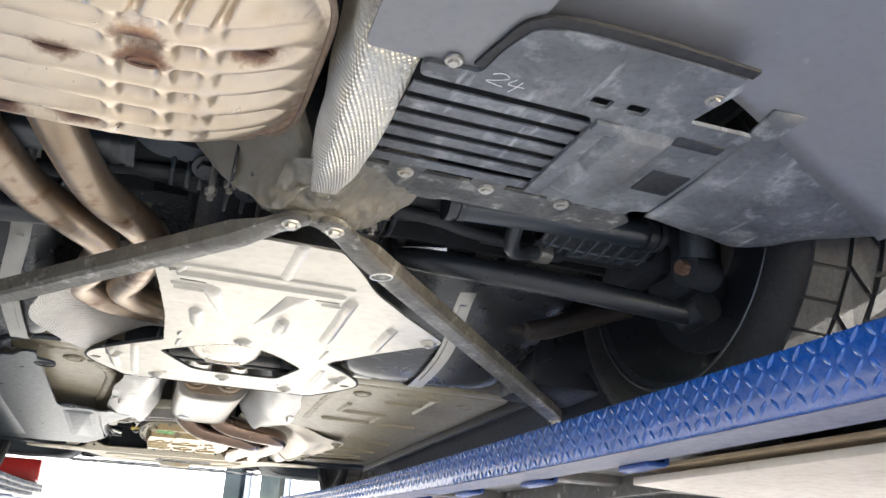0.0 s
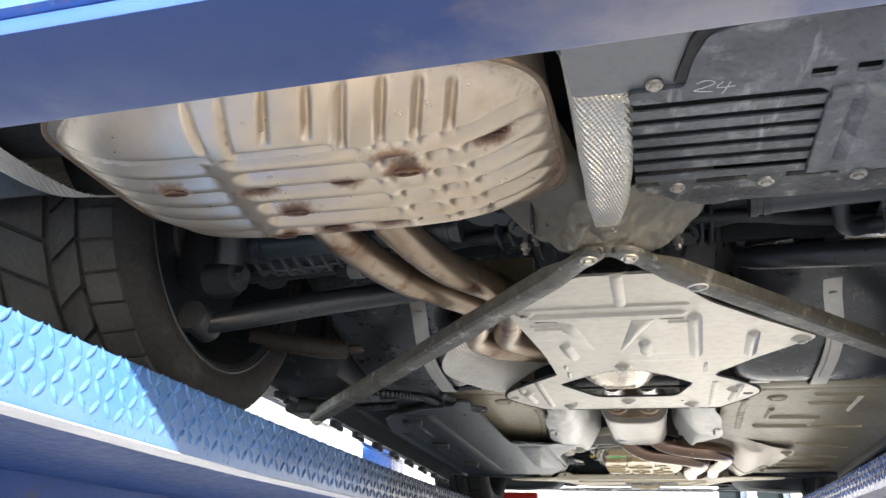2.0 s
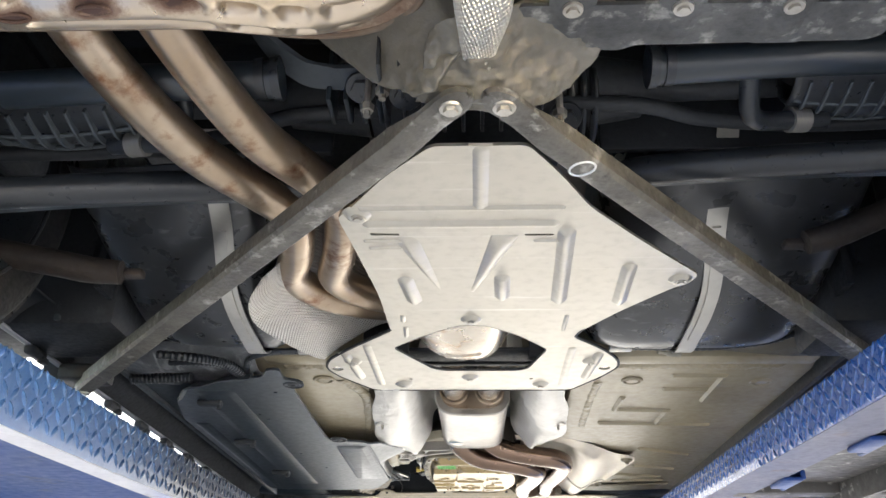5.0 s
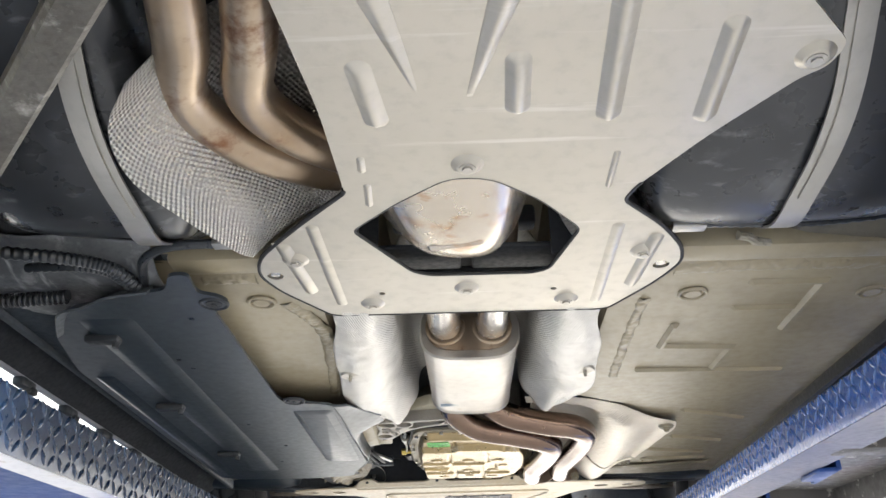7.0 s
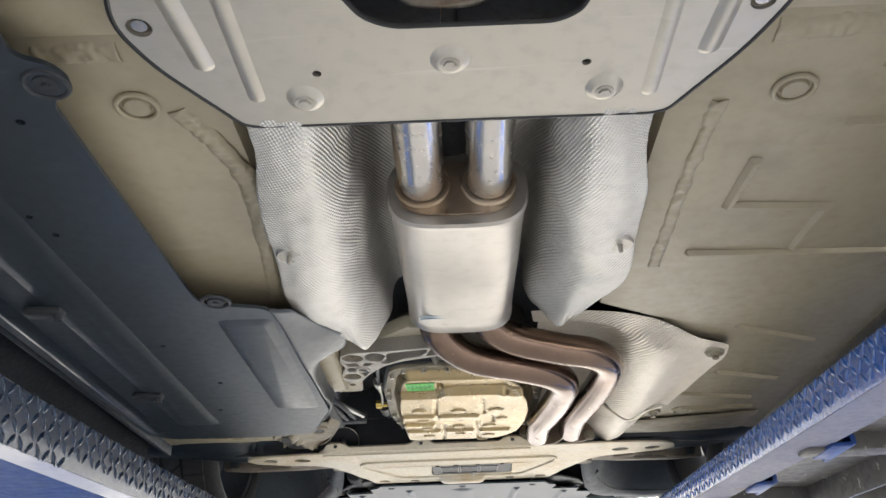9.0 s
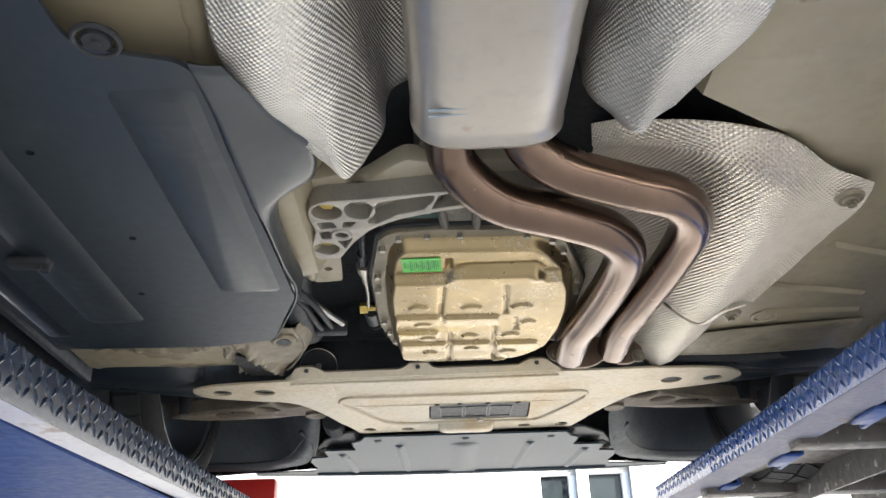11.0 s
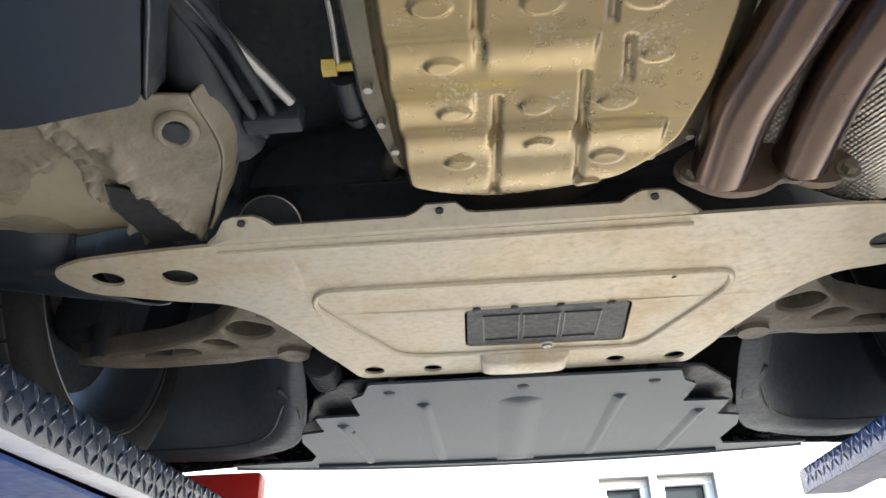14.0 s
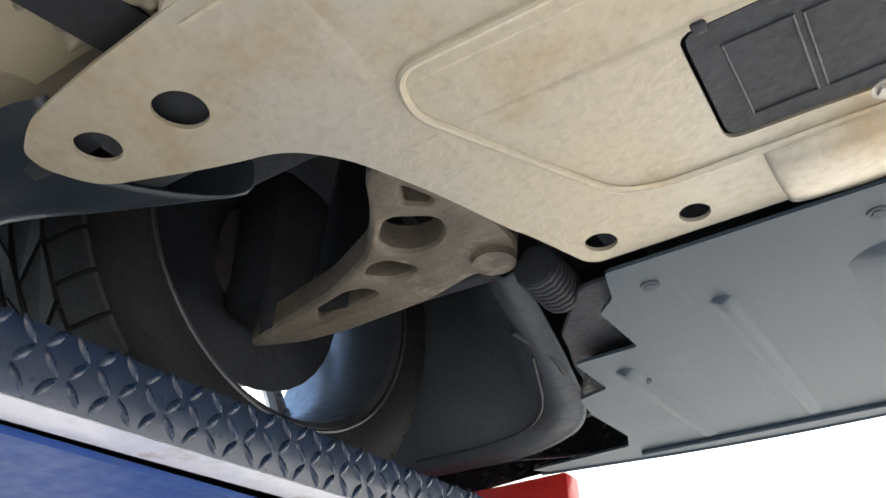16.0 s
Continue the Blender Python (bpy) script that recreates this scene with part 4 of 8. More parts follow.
# drain plugs
for x, y in ((0.327, 0.784), (0.46, 1.84), (-0.295, 0.775), (0.585, 0.793)):
    g = Geo()
    g.tube([(x + 0.019 * math.cos(a), y + 0.019 * math.sin(a), U + 0.0135) for a in np.linspace(0, 2 * math.pi, 17)[:-1]], 0.0028, 8, 2, True)
    g.cyl((x, y, U + 0.016), (x, y, U + 0.0115), 0.014, 0.012, 18)
    part("drain_plug", g, FLOOR_PAINT, floor_pan, "round pressed drain plug")
# rear crossmember step in front of the tank
part("seat_crossmember", Geo().box((0.44, 0.655, U + 0.035), (0.42, 0.05, 0.05), 0.012), FLOOR_PAINT, car, "beige-grey crossmember edge")
part("seat_crossmember", Geo().box((-0.31, 0.655, U + 0.035), (0.16, 0.05, 0.05), 0.012), FLOOR_PAINT, car, "beige-grey crossmember edge")
patch("sill_cover", [[(-0.40, 0.60, 1.775), (-0.40, 0.655, 1.752), (-0.40, 0.72, 1.756)], [(-0.50, 0.58, 1.775), (-0.50, 0.65, 1.748), (-0.50, 0.75, 1.755)], [(-0.60, 0.56, 1.775), (-0.60, 0.66, 1.750), (-0.60, 0.82, 1.757)],
                     [(-0.668, 0.55, 1.775), (-0.668, 0.66, 1.753), (-0.668, 0.88, 1.758)]], PLASTIC, car, 24, 24, 0.003, "black plastic cover at the sill end", relief=lambda a, b, p: 0.012 * noise.noise(p * 16))
part("sill_strip", Geo().box((-0.612, 1.30, 1.7565), (0.105, 1.15, 0.008), 0.003), LINER, car, "grey-black plastic sill strip")
g = Geo().tube([(-0.66, 0.70, 1.742), (-0.60, 0.695, 1.740), (-0.535, 0.685, 1.742)], 0.008, 12, 8)
hose = part("corrugated_hose", g, BLACK, car, "black corrugated hose")
for i in range(16):
    x = -0.655 + i * 0.0078
    part("hose_ring", Geo().tube([(x, 0.699 - 0.012 * i / 16 + 0.009 * math.cos(a), 1.741 + 0.009 * math.sin(a)) for a in np.linspace(0, 6.283, 11)[:-1]], 0.0017, 6, 1, True), BLACK_SATIN, hose)
part("heel_panel", Geo().box((0.42, 0.64, 1.93), (0.44, 0.012, 0.3)), FLOOR_PAINT, car)
part("heel_panel", Geo().box((-0.42, 0.64, 1.93), (0.44, 0.012, 0.3)), FLOOR_PAINT, car)
# black sheets added where the tunnel's sides should look dark
for s in (1, -1):
    part("tunnel_bulkhead", Geo().box((s * 0.178, 0.645, 1.84), (0.13, 0.012, 0.15), 0.003), BLACK, car, "added black sheet that darkens the side of the tunnel")
# black sheets added to keep the space above the floor dark
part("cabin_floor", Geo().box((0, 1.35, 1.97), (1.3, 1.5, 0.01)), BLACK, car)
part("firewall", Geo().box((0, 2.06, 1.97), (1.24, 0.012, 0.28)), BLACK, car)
# sills and skirts
for s in (1, -1):
    low = 0.045 if s > 0 else 0.018
    g = Geo().box((s * 0.665, 1.2, U + 0.012), (0.012, 1.62, 0.035), 0.003)
    # black on the right stands in for the dark gap beside the floor
    part("sill_seam", g, BLACK if s > 0 else LINER, car, "folded sill seam")
    patch("side_skirt", [[(s * 0.672, 0.33, U + 0.02), (s * 0.672, 1.2, U + 0.02), (s * 0.672, 2.08, U + 0.03)],
                         [(s * 0.70, 0.33, U + 0.026), (s * 0.70, 1.2, U + 0.026), (s * 0.70, 2.08, U + 0.036)],
                         [(s * 0.75, 0.33, U + 0.005 - low), (s * 0.75, 1.2, U + 0.005 - low), (s * 0.75, 2.08, U + 0.015 - low)],
                         [(s * 0.765, 0.33, U + 0.012 - low), (s * 0.765, 1.2, U + 0.012 - low), (s * 0.765, 2.08, U + 0.022 - low)],
                         [(s * 0.86, 0.36, U + 0.06), (s * 0.87, 1.2, U + 0.06), (s * 0.86, 2.05, U + 0.07)]], BLACK, car, 20, 8, 0.003, "black side skirt")
    g = Geo().box((s * 0.752, 1.2, U + 0.0035 - low), (0.012, 1.75, 0.006), 0.002)
    if s > 0:
        continue
    # the pale colour stands in for the sheen along the skirt's edge
    part("skirt_edge", g, mat("pale_skirt_edge", (0.33, 0.34, 0.36), (0.25, 0.26, 0.28), 8, (0.3, 0.45)), car, "skirt edge with its sheen in a pale colour")
    for i in range(10):
        y = 0.50 + 0.168 * i
        part("skirt_clip", Geo().box((s * 0.748, y, U - 0.006 - low), (0.020, 0.050, 0.016), 0.005).box((s * 0.742, y + 0.018, U - 0.014 - low), (0.012, 0.022, 0.012), 0.003), BLACK, car, "dark clip under the skirt edge")

# ---- wheels ----
def wheel(s, yc, zc, xin, width, rr):
    w = new("wheel")
    w.location = (0, yc - 1.25, zc - 1.6)
    w.parent = car
    tagged(w, "wide low-profile tyre on a silver spoked wheel")
    c = Vector((0, yc, zc))
    R, Ri = 0.316, 0.238
    # tyre profile, from inner bead over the tread to the outer bead
    pr = [(0, Ri), (-0.006, Ri + 0.012), (-0.011, Ri + 0.035), (-0.004, R - 0.022), (0.012, R - 0.006), (0.03, R), (width - 0.03, R), (width - 0.012, R - 0.006),
          (width + 0.004, R - 0.022), (width + 0.011, Ri + 0.035), (width + 0.006, Ri + 0.012), (width, Ri)]
    n = 72

    def turned(profile, close=True):
        g = Geo()
        m = len(profile)
        vs = [(s * (xin + a), yc + r * math.cos(2 * math.pi * i / n), zc + r * math.sin(2 * math.pi * i / n)) for i in range(n) for a, r in profile]
        fs = [(i * m + j, ((i + 1) % n) * m + j, ((i + 1) % n) * m + (j + 1) % m, i * m + (j + 1) % m) for i in range(n) for j in range(m if close else m - 1)]
        return g.add(vs, fs)

    ty = part("tyre", turned(pr), RUBBER, w, "black low-profile tyre")
    ty.matrix_parent_inverse = Matrix.Translation(-c)
    # tread: four ribs of blocks split by grooves
    g = Geo()
    lanes = [(0.014, 0.062), (0.070, 0.112), (0.122, width - 0.075), (width - 0.066, width - 0.014)]
    for li, (a0, a1) in enumerate(lanes):
        nb = 44 if li in (0, 3) else 30
        skew = 0.0 if li in (0, 3) else (0.10 if li == 1 else -0.10)
        for i in range(nb):
            t0, t1 = 2 * math.pi * (i + 0.06) / nb, 2 * math.pi * (i + 0.94) / nb
            vs = []
            for r in (R - 0.002, R + 0.0065):
                for a, t in ((a0, t0), (a1, t0 + skew), (a1, t1 + skew), (a0, t1)):
                    drop = 0.006 if (li == 0 and a == a0) or (li == 3 and a == a1) else 0.0
                    vs.append((s * (xin + a), yc + (r - drop) * math.cos(t), zc + (r - drop) * math.sin(t)))
            g.add(vs, [(0, 1, 2, 3), (4, 5, 6, 7), (0, 1, 5, 4), (1, 2, 6, 5), (2, 3, 7, 6), (3, 0, 4, 7)])
    tr = part("tread", g, TREAD, w, "dusty grooved tread blocks", smooth=False)
    tr.matrix_parent_inverse = Matrix.Translation(-c)
    # rim barrel and spokes
    prr = [(0.004, Ri + 0.004), (0.0, Ri - 0.002), (0.006, Ri - 0.010), (0.03, Ri - 0.016), (0.07, Ri - 0.03), (width - 0.06, Ri - 0.024), (width - 0.012, Ri - 0.012), (width - 0.004, Ri + 0.002),
           (width - 0.01, Ri + 0.004), (width - 0.06, Ri - 0.018), (0.07, Ri - 0.024), (0.03, Ri - 0.010)]
    # rear barrels are satin black, front ones dark grey
    rim = part("rim", turned(prr), RIM_BARREL if yc > 1 else BLACK_SATIN, w, "silver wheel rim, dark inside")
    rim.matrix_parent_inverse = Matrix.Translation(-c)
    g = Geo().tube([(s * (xin - 0.001), yc + (Ri + 0.003) * math.cos(2 * math.pi * i / 64), zc + (Ri + 0.003) * math.sin(2 * math.pi * i / 64)) for i in range(64)], 0.0028, 6, 1, True)
    lip = part("rim_lip", g, RIM_BARREL if yc > 1 or s > 0 else BLACK, w, "pale scraped edge of the rim")
    lip.matrix_parent_inverse = Matrix.Translation(-c)
    g = Geo()
    xo = xin + width - 0.05
    for i in range(10):
        a = 2 * math.pi * i / 10
        d, e = Vector((0, math.cos(a), math.sin(a))), Vector((0, -math.sin(a), math.cos(a)))
        X = Vector((s, 0, 0))
        g.tube([c + X * (xo - 0.02) + d * 0.05, c + X * (xo - 0.01) + d * 0.13 + e * 0.004, c + X * (xo + 0.012) + d * (Ri - 0.018)], [0.02, 0.013, 0.014], 8, 5)
    g.cyl(c + Vector((s * (xo - 0.04), 0, 0)), c + Vector((s * (xo + 0.005), 0, 0)), 0.075, 0.06, 28)
    sp = part("spokes", g, RIM, w, "silver spokes")
    sp.matrix_parent_inverse = Matrix.Translation(-c)
    g = Geo().cyl(c + Vector((s * (xin + 0.10), 0, 0)), c + Vector((s * (xin + 0.122), 0, 0)), 0.155, None, 40)
    g.cyl(c + Vector((s * (xin + 0.06), 0, 0)), c + Vector((s * (xin + 0.13), 0, 0)), 0.08, None, 28)
    ds = part("dust_shield", Geo().cyl(c + Vector((s * (xin + 0.075), 0, 0)), c + Vector((s * (xin + 0.079), 0, 0)), 0.172, None, 36).box(c + Vector((s * (xin + 0.03), 0.0, 0.0)), (0.09, 0.12, 0.22), 0.03), BLACK, w, "dark dust shield and knuckle")
    ds.matrix_parent_inverse = Matrix.Translation(-c)
    bd = part("brake_disc", g, DISC, w, "grey brake disc")
    bd.matrix_parent_inverse = Matrix.Translation(-c)


for s in (1, -1):
    wheel(s, 0.0, 1.90, 0.632, 0.272, 0.316)
    wheel(s, 2.495, 1.966, 0.645, 0.215, 0.316)

# ---- rear silencer ----
mx0, mx1, my0, my1 = -0.640, -0.032, -0.552, -0.186
g = Geo()
nu, nv = 230, 180
mcx, mcy = (mx0 + mx1) / 2, (my0 + my1) / 2
hx, hy = (mx1 - mx0) / 2, (my1 - my0) / 2
RUSTY = [(-0.497, -0.405, 1.0), (-0.394, -0.391, 1.1), (-0.281, -0.393, 1.1), (-0.198, -0.405, 1.5), (-0.095, -0.427, 1.0), (-0.369, -0.328, 1.1), (-0.342, -0.258, 1.0), (-0.264, -0.268, 1.0), (-0.419, -0.252, 0.9), (-0.205, -0.44, 0.9), (-0.60, -0.39, 0.7)]


def step(a, b, x):
    t = max(0.0, min(1.0, (x - a) / (b - a)))
    return t * t * (3 - 2 * t)


def silencer_z(u, v, x, y):
    n = min(1.0, (abs(u) ** 5 + abs(v) ** 5) ** 0.2)
    z = 1.776 + 0.052 * max(0.0, n - 0.35) ** 3.0 / 0.65 ** 3.0
    fade = step(0.98, 0.86, n)
    front = step(-0.472, -0.458, y)
    # ridges along the length over the front half, interrupted by a smooth slanting band
    bend = 1 - math.exp(-((x + 0.418 - (y + 0.40) * -0.09) / 0.017) ** 4)
    ridge = (0.5 + 0.5 * math.cos(2 * math.pi * (y + 0.445) / 0.0395)) ** 0.5
    f = front * (1 - ridge) * bend
    # smooth cross bands towards the inner end, with pits between them
    for xx in (-0.230, -0.177, -0.135):
        f *= 1 - 0.85 * math.exp(-((x - xx) / 0.010) ** 4)
    f *= 1 + 0.7 * step(-0.24, -0.22, x) * step(-0.12, -0.14, x)
    # broad slots across the rear half
    for k, xx in enumerate((-0.326, -0.276, -0.236, -0.192, -0.152, -0.115)):
        xc = xx - (y + 0.49) * 0.33 - 0.012
        y1 = -0.490 if k < 2 else -0.463
        cut = step(y1 + 0.004, y1 - 0.010, y) * step(-0.60, -0.585, y)
        f = max(f, (1 - front) * cut * math.exp(-((x - xc) / 0.0052) ** 4))
    # pressed outline of the raised panel
    xl, xr = -0.385 - (y + 0.48) * 0.22, -0.26 - (y + 0.48) * 0.4
    rim_l = math.exp(-((x - xl) / 0.004) ** 2) * step(-0.47, -0.482, y)
    rim_r = math.exp(-((x - xr) / 0.004) ** 2) * step(-0.47, -0.482, y)
    rim_b = math.exp(-((y + 0.474) / 0.004) ** 2) * step(-0.39, -0.38, x) * step(-0.26, -0.27, x)
    rim_c = math.exp(-((x + 0.415) / 0.004) ** 2) * step(-0.478, -0.49, y) + math.exp(-((y + 0.474) / 0.004) ** 2) * step(-0.41, -0.42, x)
    f = max(f, 0.6 * max(rim_l, rim_r, rim_b, rim_c))
    return z + f * 0.0125 * fade, n


vs, worn = [], []
for i in range(nu + 1):
    for j in range(nv + 1):
        a, b = -1 + 2 * i / nu, -1 + 2 * j / nv
        x, y = mcx + a * (1 - 0.10 * abs(b) ** 6) * hx, mcy + b * (1 - 0.20 * abs(a) ** 5) * hy
        z, n = silencer_z(a, b, x, y)
        vs.append((x, y, z))
        r = max((k + 0.3) * math.exp(-((x - sx) / 0.023) ** 2 - ((y - sy) / 0.0125) ** 2) for sx, sy, k in RUSTY)
        r = max(r, 0.5 * step(0.92, 0.99, n) * (1 if b > 0.2 and x > -0.30 else 0.4))
        worn.append(r)
m = nv + 1
g.add(vs, [(i * m + j, i * m + j + 1, (i + 1) * m + j + 1, (i + 1) * m + j) for i in range(nu) for j in range(nv)])
silencer = part("rear_silencer", g, MUFFLER, car, "large ribbed rear silencer, heat-tinted with rust patches", angle=60)
silencer.data.attributes.new("worn", "FLOAT", "POINT").data.foreach_set("value", worn)
rim = [vs[i * m] for i in range(0, nu + 1, 5)] + [vs[nu * m + j] for j in range(5, nv + 1, 5)] + [vs[i * m + nv] for i in range(nu - 5, -1, -5)] + [vs[j] for j in range(nv - 5, 0, -5)]
g = Geo()
top = [(mcx + (x - mcx) * 0.93, mcy + (y - mcy) * 0.93, 1.985) for x, y, z in rim]
k = len(rim)
g.add(rim + top, [(i, (i + 1) % k, k + (i + 1) % k, k + i) for i in range(k)] + [tuple(range(k, 2 * k))])
part("upper_shell", g, MUFFLER, silencer)
g = Geo().tube([(mcx + (x - mcx) * 1.006, mcy + (y - mcy) * 1.008, z) for x, y, z in rim], 0.0036, 8, 1, True)
part("seam", g, mat("rusty_seam", (0.25, 0.20, 0.15), (0.15, 0.095, 0.062), 14, (0.6, 0.8), 0.4, 0.4, 120), silencer, "rusty folded seam")
for sx, sy, k in RUSTY[:9]:
    zc = silencer_z((sx - mcx) / hx, (sy - mcy) / hy, sx, sy)[0]
    g = Geo().tube([(sx + 0.015 * math.cos(a), sy + 0.0055 * math.sin(a), zc - 0.0003) for a in np.linspace(0, 6.283, 17)[:-1]], 0.0021, 6, 2, True)
    part("weld", g, RUST, silencer, "rusty plug weld")
# the outer end hangs lower, scaled about the camera to keep its view


def sag(x, y, z):
    k = 1 - 0.085 * step(-0.07, -0.30, x)
    return 0.04 + (x - 0.04) * k, -1.097 + (y + 1.12) * k, 1.325 + (z - 1.32) * k


# tail pipes
for x in (-0.525, -0.430):
    g = Geo().tube([(x, -0.50, 1.865), (x, -0.60, 1.855), (x - 0.002, -0.75, 1.853), (x - 0.002, -0.97, 1.85)], [0.034, 0.034, 0.036, 0.038], 24, 6)
    part("tail_pipe", g, PIPE_REAR, silencer, "tarnished round tail pipe")
    g = Geo().tube([(x + 0.037 * math.cos(a), -0.562, 1.858 + 0.037 * math.sin(a)) for a in np.linspace(0, 6.283, 17)[:-1]], 0.006, 8, 2, True)
    part("weld", g, RUST, silencer, "rusty weld ring")
# hanger bracket
g = Geo().box((-0.47, -0.205, 1.83), (0.10, 0.035, 0.006), 0.002).box((-0.47, -0.19, 1.85), (0.03, 0.006, 0.05), 0.002)
part("hanger", g, mat("rusty_hanger", (0.25, 0.19, 0.14), (0.16, 0.09, 0.05), 20, (0.6, 0.8), 0.4), silencer, "rusty hanger bracket")

reshape(silencer, sag)

# ---- exhaust pipes between the silencers ----
exh = part("exhaust_pipe", Geo().tube([(-0.405, -0.27, 1.84), (-0.360, -0.16, 1.80), (-0.318, -0.035, 1.79), (-0.270, 0.065, 1.795), (-0.237, 0.15, 1.80), (-0.250, 0.25, 1.795), (-0.272, 0.335, 1.795),
                                       (-0.238, 0.425, 1.80), (-0.175, 0.49, 1.81), (-0.09, 0.54, 1.82), (-0.03, 0.62, 1.83), (-0.04, 0.9, 1.815), (-0.038, 1.02, 1.81)], 0.0255, 24, 8), PIPE_REAR, car,
           "tarnished brown exhaust pipe")
part("exhaust_pipe", Geo().tube([(-0.315, -0.27, 1.84), (-0.270, -0.165, 1.80), (-0.234, -0.055, 1.79), (-0.186, 0.045, 1.795), (-0.166, 0.13, 1.80), (-0.187, 0.25, 1.795), (-0.207, 0.335, 1.795),
                                 (-0.178, 0.408, 1.80), (-0.12, 0.47, 1.81), (-0.02, 0.52, 1.82), (0.045, 0.62, 1.83), (0.045, 0.9, 1.815), (0.042, 1.02, 1.81)], 0.0255, 24, 8), PIPE_REAR, car,
     "tarnished brown exhaust pipe")
# middle resonator behind the opening of the plate
patch("resonator", [[(-0.136, 0.340, 1.862), (-0.132, 0.469, 1.857), (-0.114, 0.586, 1.852), (-0.064, 0.685, 1.852)],
                    [(-0.126, 0.340, 1.817), (-0.119, 0.480, 1.804), (-0.095, 0.597, 1.798), (-0.055, 0.682, 1.817)],
                    [(-0.099, 0.340, 1.782), (-0.088, 0.480, 1.770), (-0.066, 0.603, 1.766), (-0.042, 0.677, 1.792)],
                    [(-0.042, 0.340, 1.770), (-0.037, 0.480, 1.758), (-0.026, 0.609, 1.755), (-0.018, 0.677, 1.782)],
                    [(0.035, 0.340, 1.770), (0.033, 0.480, 1.759), (0.028, 0.609, 1.756), (0.022, 0.677, 1.782)],
                    [(0.070, 0.340, 1.792), (0.068, 0.480, 1.782), (0.059, 0.603, 1.778), (0.046, 0.677, 1.797)],
                    [(0.086, 0.340, 1.827), (0.083, 0.480, 1.820), (0.075, 0.597, 1.812), (0.059, 0.682, 1.822)],
                    [(0.090, 0.340, 1.862), (0.088, 0.469, 1.857), (0.081, 0.586, 1.852), (0.068, 0.685, 1.852)]], RESONATOR, car, 36, 30, 0.002, "rounded steel resonator cover, rusty in spots")
g = Geo().rib((-0.040, 0.598, 1.7555), (0.020, 0.582, 1.7545), 0.010, 0.007)
part("resonator_bead", g, RESONATOR, car, "pressed bead")
part("cross_pipe", Geo().box((0, 0.70, 1.85), (0.2, 0.03, 0.03), 0.006), BLACK, car, "dark exhaust hanger")

# ---- oval front silencer ----
g = Geo()
n = 64


def oval(y, wx, wz, zc, cx=0.006):
    out = []
    for i in range(n):
        a = 2 * math.pi * i / n
        c, s_ = math.cos(a), math.sin(a)
        out.append((cx + wx * math.copysign(abs(c) ** 0.55, c), y, zc + wz * math.copysign(abs(s_) ** 0.7, s_)))
    return out


secs = [(1.005, 0.070, 0.036, 1.803), (1.003, 0.083, 0.050, 1.803), (1.008, 0.0855, 0.0525, 1.803), (1.016, 0.0845, 0.051, 1.803), (1.02, 0.083, 0.050, 1.803), (1.15, 0.082, 0.050, 1.803),
        (1.32, 0.080, 0.049, 1.803), (1.335, 0.079, 0.048, 1.803), (1.342, 0.0815, 0.0505, 1.803), (1.349, 0.079, 0.048, 1.803), (1.352, 0.06, 0.035, 1.803)]
vs = [p for sct in secs for p in oval(*sct)]
g.add(vs, [(i * n + j, i * n + (j + 1) % n, (i + 1) * n + (j + 1) % n, (i + 1) * n + j) for i in range(len(secs) - 1) for j in range(n)] + [tuple(range(n))[::-1], tuple(range((len(secs) - 1) * n, len(secs) * n))])
fs_ = part("front_silencer", g, BOX_STEEL, car, "oval brushed steel silencer with a brownish end", angle=30)
for x in (-0.036, 0.044):
    g = Geo().tube([(x, 0.80, 1.815), (x, 0.93, 1.812), (x, 1.012, 1.808)], 0.0275, 28, 6)
    part("pipe_stub", g, STEEL_BRIGHT, fs_, "shiny steel pipe stub")
    g = Geo().tube([(x + 0.030 * math.cos(a), 1.0, 1.808 + 0.030 * math.sin(a)) for a in np.linspace(0, 6.283, 19)[:-1]], 0.004, 8, 2, True)
    part("weld", g, PIPE_REAR, fs_, "brown weld ring")
part("end_plate", Geo().plate([(x, z) for x, y, z in oval(0, 0.071, 0.037, 1.803)], 1.0, 1.0035), PIPE_REAR, fs_, "heat-browned end plate").data.transform(Matrix(((1, 0, 0, 0), (0, 0, 1, 0), (0, 1, 0, 0), (0, 0, 0, 1))))
for pts in ([(-0.035, 1.345, 1.80), (-0.03, 1.40, 1.775), (0.02, 1.445, 1.75), (0.10, 1.475, 1.742), (0.155, 1.505, 1.738), (0.185, 1.56, 1.738), (0.186, 1.66, 1.742), (0.175, 1.78, 1.748), (0.165, 1.86, 1.752), (0.168, 1.96, 1.755)],
            [(0.045, 1.345, 1.80), (0.05, 1.375, 1.78), (0.09, 1.40, 1.762), (0.165, 1.425, 1.752), (0.225, 1.45, 1.75), (0.258, 1.51, 1.75), (0.258, 1.62, 1.752), (0.245, 1.76, 1.756), (0.238, 1.85, 1.76), (0.242, 1.96, 1.762)]):
    part("front_pipe", Geo().tube(pts, 0.0262, 28, 8), PIPE_FRONT, car, "blued brown front exhaust pipe")
# flange at the front joint
FL = [(0.130, 1.772), (0.134, 1.752), (0.146, 1.743), (0.158, 1.731), (0.176, 1.723), (0.196, 1.723), (0.214, 1.730), (0.226, 1.742), (0.240, 1.740), (0.252, 1.730), (0.272, 1.730), (0.288, 1.742), (0.296, 1.765), (0.28, 1.79), (0.20, 1.80), (0.15, 1.795)]
g = Geo().plate(rounded(FL, 0.008), 0, 0.010)
g.v = [(x, 1.972 + z, 1.765 + (y - 1.765) * 0.72) for x, y, z in g.v]
